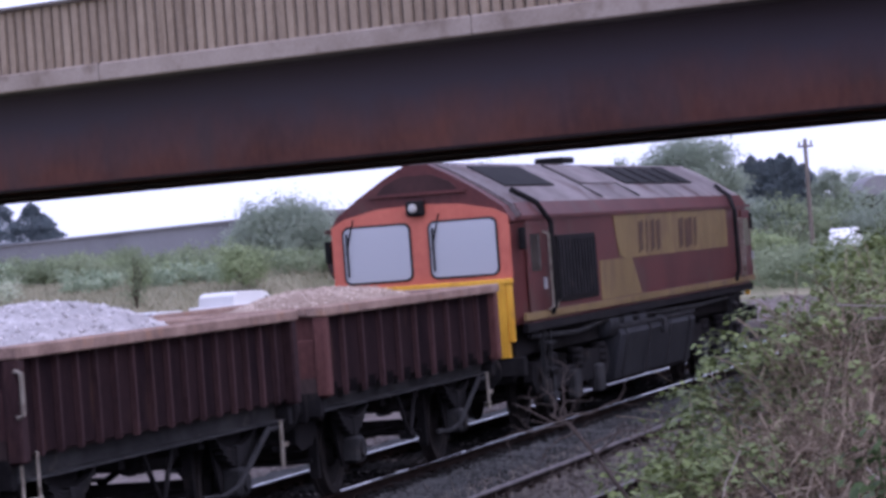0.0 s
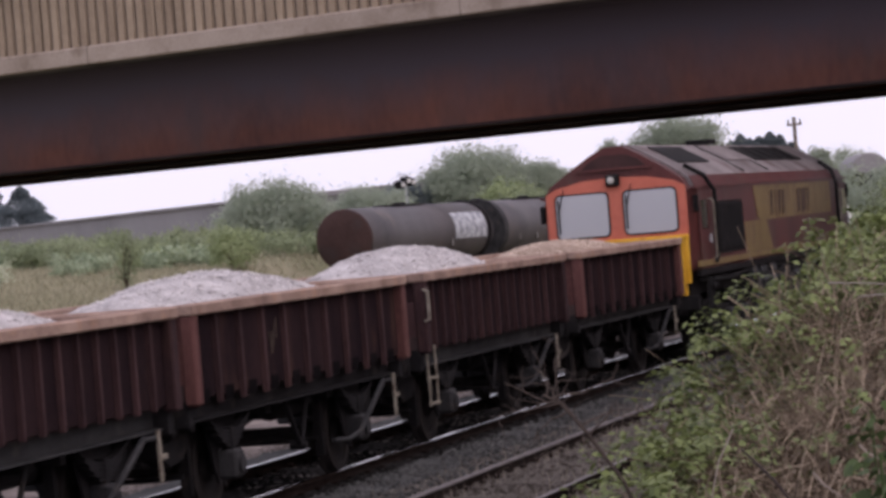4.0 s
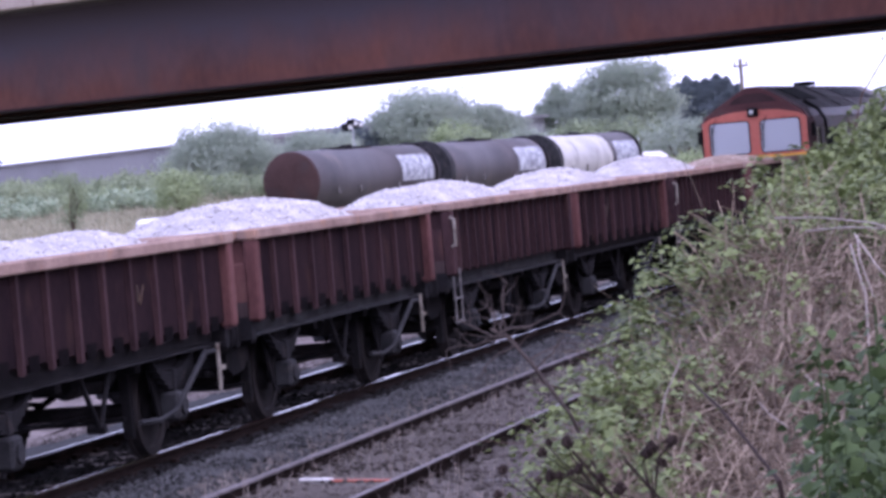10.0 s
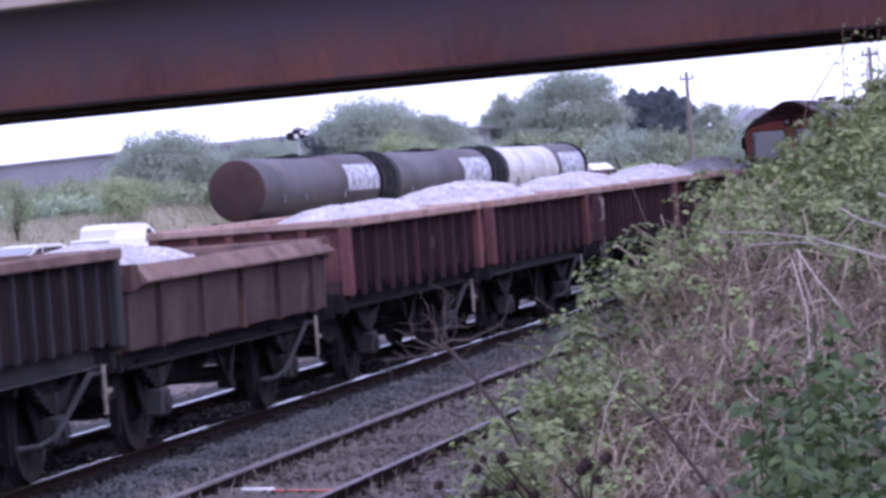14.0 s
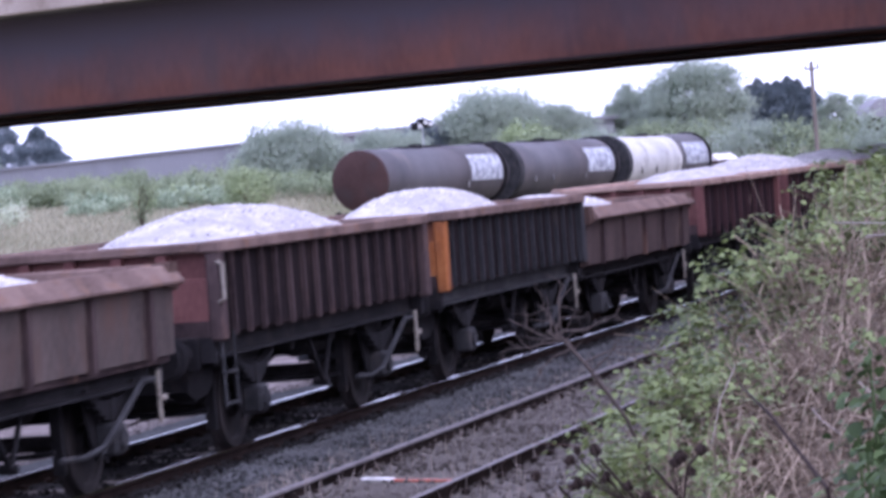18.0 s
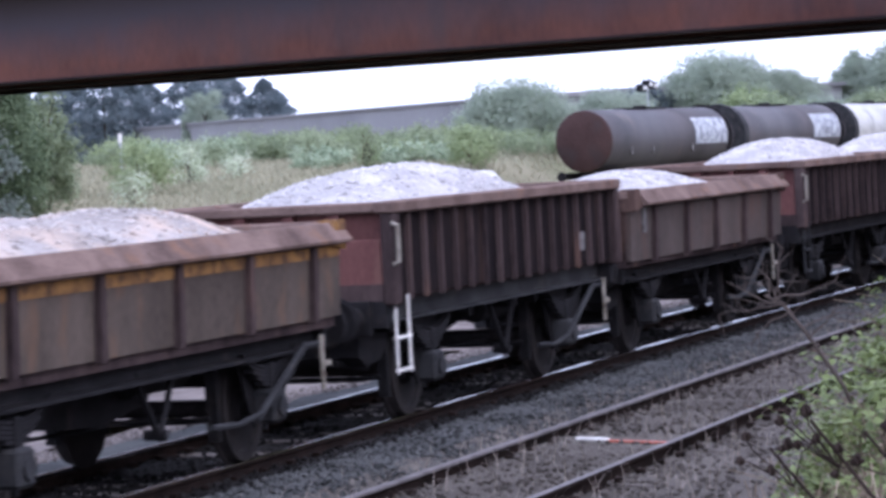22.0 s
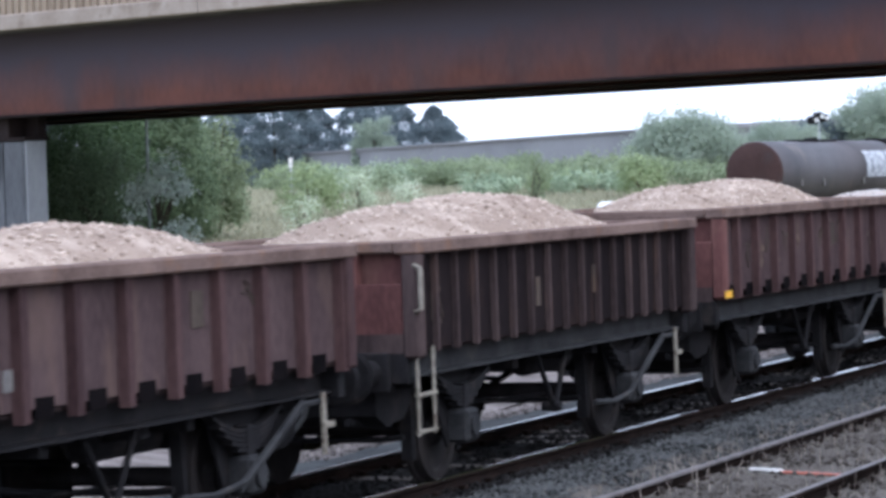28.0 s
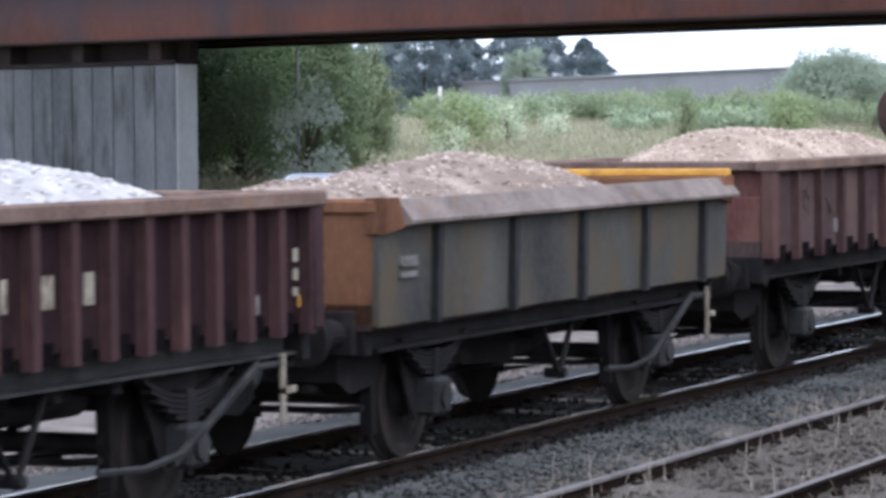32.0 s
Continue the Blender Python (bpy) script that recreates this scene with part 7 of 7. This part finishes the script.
def dry_growth():
    rng = np.random.default_rng(23)
    n = 42000
    x = 9.3 + 9.5 * rng.uniform(0, 1, n)
    y = rng.uniform(-0.3, 3.5, n)
    ok = rng.uniform(size=n) > green_share(x, y) * 0.93
    x, y = x[ok], y[ok]
    n = len(x)
    top = np.maximum(bank_top(x, y) - 0.06 + 0.2 * mounds(x, y), ground_height(x, y) + 0.05)
    z0 = np.maximum(ground_height(x, y), top - rng.uniform(0.02, 0.35, n))
    q = tangle(x, y, z0, rng)
    tagged(new("dry_stalks", quads("dry_stalks", q, DRY)), "tangled pinkish-brown dead stalks on the bank", "dry grass", kind="stuff")
    m = 60000
    x = 9.3 + 11 * rng.uniform(0, 1, m)
    y = rng.uniform(-0.8, 3.5, m)
    ok = rng.uniform(size=m) > green_share(x, y) * 0.9
    x, y = x[ok], y[ok]
    z = np.maximum(bank_top(x, y) - 0.1 + 0.2 * mounds(x, y) - np.abs(rng.normal(0, 0.12, len(x))), ground_height(x, y) + 0.01)
    tagged(new("dead_leaves", quads("dead_leaves", leaf_quads(np.stack([x, y, z], 1), 0.035, rng, 0.3, 0.6), LITTER)), "brown dead leaves among the stalks", "leaf litter", kind="stuff")
    n = 3200
    x = rng.uniform(16, 60, n)
    y = rng.choice([6.3, 6.7, 7.4, 8.3, 8.9, 5.6], n) + rng.normal(0, 0.2, n)
    q = strips(x, y, rise(x) - 0.14, rng.uniform(0.05, 0.36, n), rng.normal(0, 0.13, n), 0.0038, rng)
    tagged(new("track_weeds", quads("track_weeds", q, CANE)), "thin dry weeds growing through the disused track", "weeds", kind="stuff")
    # long pale arching canes over the bank
    t = thing("dead_canes", "long pale dead canes arching over brambles", "dead canes", pose(12, 1.5, 1.0), "")
    for (x0, y0, z0, x1, y1, z1, s) in [(15.85, 2.13, 2.22, 11.96, 0.83, 2.08, 0.03), (15.37, 1.93, 2.16, 11.96, 0.83, 2.09, 0.03), (14.93, 1.46, 2.31, 12.47, 0.81, 2.18, -0.03),
                                        (14.94, 1.29, 2.36, 12.97, 0.86, 2.2, 0.0), (13.9, 1.57, 2.13, 12.9, 1.42, 1.74, -0.02), (13.91, 1.54, 2.16, 13.41, 1.44, 1.93, 0.0)]:
        a, b = Vector((x0 - 12, y0 - 1.5, z0 - 1)), Vector((x1 - 12, y1 - 1.5, z1 - 1))
        m = (a + b) / 2 + Vector((rng.normal(0, 0.05), rng.normal(0, 0.02), s + 0.03))
        part("cane", Shape().path([tuple(a), tuple((a + m) / 2 + Vector((0, 0, s * 0.4))), tuple(m), tuple((b + m) / 2 + Vector((0, 0, s * 0.3))), tuple(b)], 0.0042, 6, 0.002), CANE, t)
    for (x0, y0, z0, x1, y1, z1, s) in [(13.91, 1.55, 2.17, 13.22, 1.31, 1.94, 0.0), (11.81, 1.97, 1.83, 11.78, 2.07, 1.56, 0.02), (9.89, 1.29, 1.88, 9.9, 1.23, 1.83, 0), (9.87, 1.43, 1.81, 9.87, 1.35, 1.73, 0), (9.88, 1.3, 1.68, 9.88, 1.27, 1.64, 0),
                                        (16.5, 1.0, 2.75, 14.5, 0.75, 2.35, 0.05), (17.5, 1.1, 2.95, 16.6, 0.95, 2.5, 0.04), (18.2, 0.9, 3.1, 16.9, 1.1, 2.5, 0.03)]:
        a, b = Vector((x0 - 12, y0 - 1.5, z0 - 1)), Vector((x1 - 12, y1 - 1.5, z1 - 1))
        part("cane", Shape().path([tuple(a), tuple((a + b) / 2 + Vector((0, 0.01, s))), tuple(b)], 0.0036, 6, 0.0025), CANE, t)
    t = thing("tall_canes", "thin upright bramble canes against the sky", "canes", pose(28, 1.0, 2.5), "")
    for i in range(44):
        x = rng.uniform(24, 36)
        y = x * math.tan(radians(90 - rng.uniform(84.6, 88.4)))
        zt = 2.556 + x * math.tan(radians(rng.uniform(0.9, 2.3)))
        zb = float(bank_top(x, y)) - 0.5
        lean = rng.normal(0, 0.35)
        pts = [(x - 28, y - 1.0 - lean, zb - 2.5), (x - 28 + 0.05, y - 1.0 - lean * 0.7, (zb + zt) / 2 - 2.5), (x - 28, y - 1.0 + 0.1 * lean, zt - 2.5)]
        cn = part("cane", Shape().path(pts, 0.009, 5, 0.004), STEM, t)
        u = rng.uniform(0.3, 1, 18)[:, None]
        lp = np.array(pts[0]) * (1 - u) + np.array(pts[2]) * u + rng.normal(0, 0.06, (18, 3))
        part("spray", quads("spray", leaf_quads(lp, 0.045, rng, 0.4, 0.72), BRAMBLE), None, cn, kind="stuff")
    t = thing("dead_sapling", "pale bleached dead sapling with two thin shoots", "sapling", pose(6.96, 0.5, float(ground_height(6.96, 0.5))))
    h = 2.06 - float(ground_height(6.96, 0.5))
    part("stem", Shape().path([(0, 0, 0), (0.0, 0.02, h * 0.6), (0, 0.01, h - 0.1), (0, -0.005, h)], 0.009, 7, 0.007), CANE, t)
    part("shoot", Shape().path([(0, -0.005, h), (0.01, 0.02, h + 0.035), (0.01, 0.035, h + 0.09)], 0.004, 6, 0.002), CANE, t)
    part("shoot", Shape().path([(0, 0.0, h - 0.05), (0.01, -0.06, h + 0.06), (0.01, -0.075, h + 0.2)], 0.004, 6, 0.002), CANE, t)
    t = thing("bramble_cane", "dark bare bramble cane leaning over the bank", "cane", pose(7.9, 1.0, float(ground_height(7.9, 1.0))))
    g = float(ground_height(7.9, 1.0))
    part("cane", Shape().path([(-0.1, 0.0, 0), (0, 0.12, 1.77 - g), (0.5, 0.32, 1.91 - g), (0.96, 0.47, 1.96 - g)], 0.008, 6, 0.003), DEAD, t)


dry_growth()


def teasel(x, y, z, seed, heads):
    rng = random.Random(seed)
    g = float(ground_height(x, y))
    t = thing("dead_teasel", "brown dead seed heads on a bent stem", "dead weed", pose(x, y, g))
    h = z - g
    part("stem", Shape().path([(0.25, -0.35, 0), (0.1, -0.2, h * 0.7), (0.03, -0.07, h * 0.93), (0, 0, h)], 0.003, 6, 0.0018), DEAD, t)
    for i in range(heads):
        a, b, c = rng.uniform(-0.03, 0.03), rng.uniform(-0.07, 0.05), h + rng.uniform(-0.06, 0.02)
        part("twig", Shape().path([(0.01, -0.03, h * 0.96), (a * 0.5, b * 0.7, (h + c) / 2 - 0.01), (a, b, c)], 0.001, 5), DEAD, t)
        r = rng.uniform(0.0045, 0.0078)
        rings, spokes = [(-0.9, 0.15), (-0.55, 0.6), (0.0, 0.75), (0.5, 0.65), (0.95, 0.4), (1.25, 0.1)], 11
        vs = []
        for j, (d, w) in enumerate(rings):
            for q in range(spokes):
                spike = 0.7 if (q + j) % 2 else rng.uniform(1.1, 2.1)
                ang = 2 * math.pi * (q + 0.5 * j) / spokes
                vs.append((a + r * w * spike * math.cos(ang), b + r * w * spike * math.sin(ang), c + r * (d + 0.25 * rng.uniform(-1, 1))))
        fs = [(j * spokes + q, j * spokes + (q + 1) % spokes, (j + 1) * spokes + (q + 1) % spokes, (j + 1) * spokes + q) for j in range(len(rings) - 1) for q in range(spokes)]
        fs += [tuple(range(spokes))[::-1], tuple(range((len(rings) - 1) * spokes, len(rings) * spokes))]
        hd = Shape()
        hd.add(vs, fs)
        part("seed_head", hd, DEAD, t)


teasel(3.93, 0.82, 2.215, 1, 8)
teasel(4.05, 0.78, 2.19, 2, 6)
teasel(4.5, 1.0, 2.13, 3, 5)


def dead_branch():
    """A bare crooked branch that stands out of the bank."""
    rng = random.Random(8)
    x0, y0, z0 = 12.68, 2.77, 1.91
    t = thing("bare_branch", "bare crooked dead branch with many fine twigs", "branch", pose(x0, y0, z0))
    g = float(ground_height(13.9, 2.1)) - z0
    part("limb", Shape().path([(0.9, -0.3, g), (0.5, -0.25, -0.7), (0.1, -0.2, -0.32), (0.0, -0.08, -0.1), (0.0, 0.0, 0.0), (-0.03, 0.06, 0.04)], 0.009, 7, 0.006), TWIG, t, "grey-brown leaning limb")

    def twig(p, a, step, count, r, parent, bark):
        pts = [p]
        for k in range(count):
            a += rng.uniform(-0.55, 0.55)
            p = p + Vector((rng.uniform(-0.02, 0.02), math.cos(a), math.sin(a) * 0.9)) * step * rng.uniform(0.7, 1.3)
            pts.append(p)
        return part("twig", Shape().path([tuple(q) for q in pts], r, 5, r * 0.4), bark, parent), pts, a

    for i in range(10):
        f = rng.random()
        start = Vector((0.0, -0.1 * f, -0.13 * f)) if i % 3 == 0 else Vector((-0.02, 0.05 * f, 0.03 * f))
        a = (-0.5 + 3.3 * i / 9) + rng.uniform(-0.25, 0.25)
        bark = TWIG
        main, pts, a = twig(start, a, 0.042, rng.randint(4, 6), 0.0042, t, bark)
        for k in range(3):
            q = pts[rng.randint(1, len(pts) - 1)]
            twig(q, a + rng.choice((-0.9, 0.9)), 0.03, rng.randint(3, 4), 0.0022, main, bark)


dead_branch()


def weeds():
    """Large-leaved weeds close to the camera."""
    rng = np.random.default_rng(31)
    for _ in range(32):
        x = rng.uniform(6.0, 9.0)
        y = x * math.tan(radians(90 - rng.uniform(82.6, 87.6)))
        g = float(ground_height(x, y))
        h = min(rng.uniform(1.0, 1.6), 2.556 - x * math.tan(radians(2.5 + 1.8 * rng.random())) - g)
        t = thing("leafy_weed", "large-leaved green weed on the bank", "weed", pose(x, y, g), "weeds on the bank")
        part("stem", Shape().path([(0, 0, 0), (0.02, 0.02, h * 0.5), (0.05, 0.03, h)], 0.005, 6, 0.003), WEED, t)
        n = 200
        u = rng.uniform(0.25, 1, n) ** 0.8
        a = rng.uniform(0, 6.283, n)
        r = rng.uniform(0.02, 0.2, n) * (1.1 - 0.5 * u)
        p = np.stack([r * np.cos(a), r * np.sin(a), h * u + rng.normal(0, 0.02, n)], 1)
        way = np.stack([np.cos(a), np.sin(a), -0.3 + 0 * a], 1)
        part("leaves", broad_leaves("leaves", p, 0.034, rng, np.stack([0.5 * np.cos(a), 0.5 * np.sin(a), 0.9 + 0 * a], 1), WEED, 6, way), None, t, kind="stuff")


weeds()


# ---------------------------------------------------------------- what moves
def on_line(x, ahead):
    """Where a vehicle stands on the climbing, curving line."""
    tilt = math.degrees(math.atan((float(rise(x + ahead + 2.3)) - float(rise(x - 2.3))) / (ahead + 4.6)))
    return pose(x, TRAIN_Y + float(bend(x)), float(rise(x)), 0, -tilt, heading(x))


def motions():
    steps = [0.5 * i for i in range(65)]
    for x, ob in TRAIN:
        walk(ob, [(s, on_line(x + rolled(s), 18.6 if ob.name.startswith("diesel") else 0.0)) for s in steps])
    fine = [round(i * 4 / 30, 4) for i in range(241)]
    for ws, x, r in ROLLING:
        walk(ws, [(s, pose(x, 0, r, 0, math.degrees(rolled(s) / r) % 360, 0)) for s in fine])


motions()
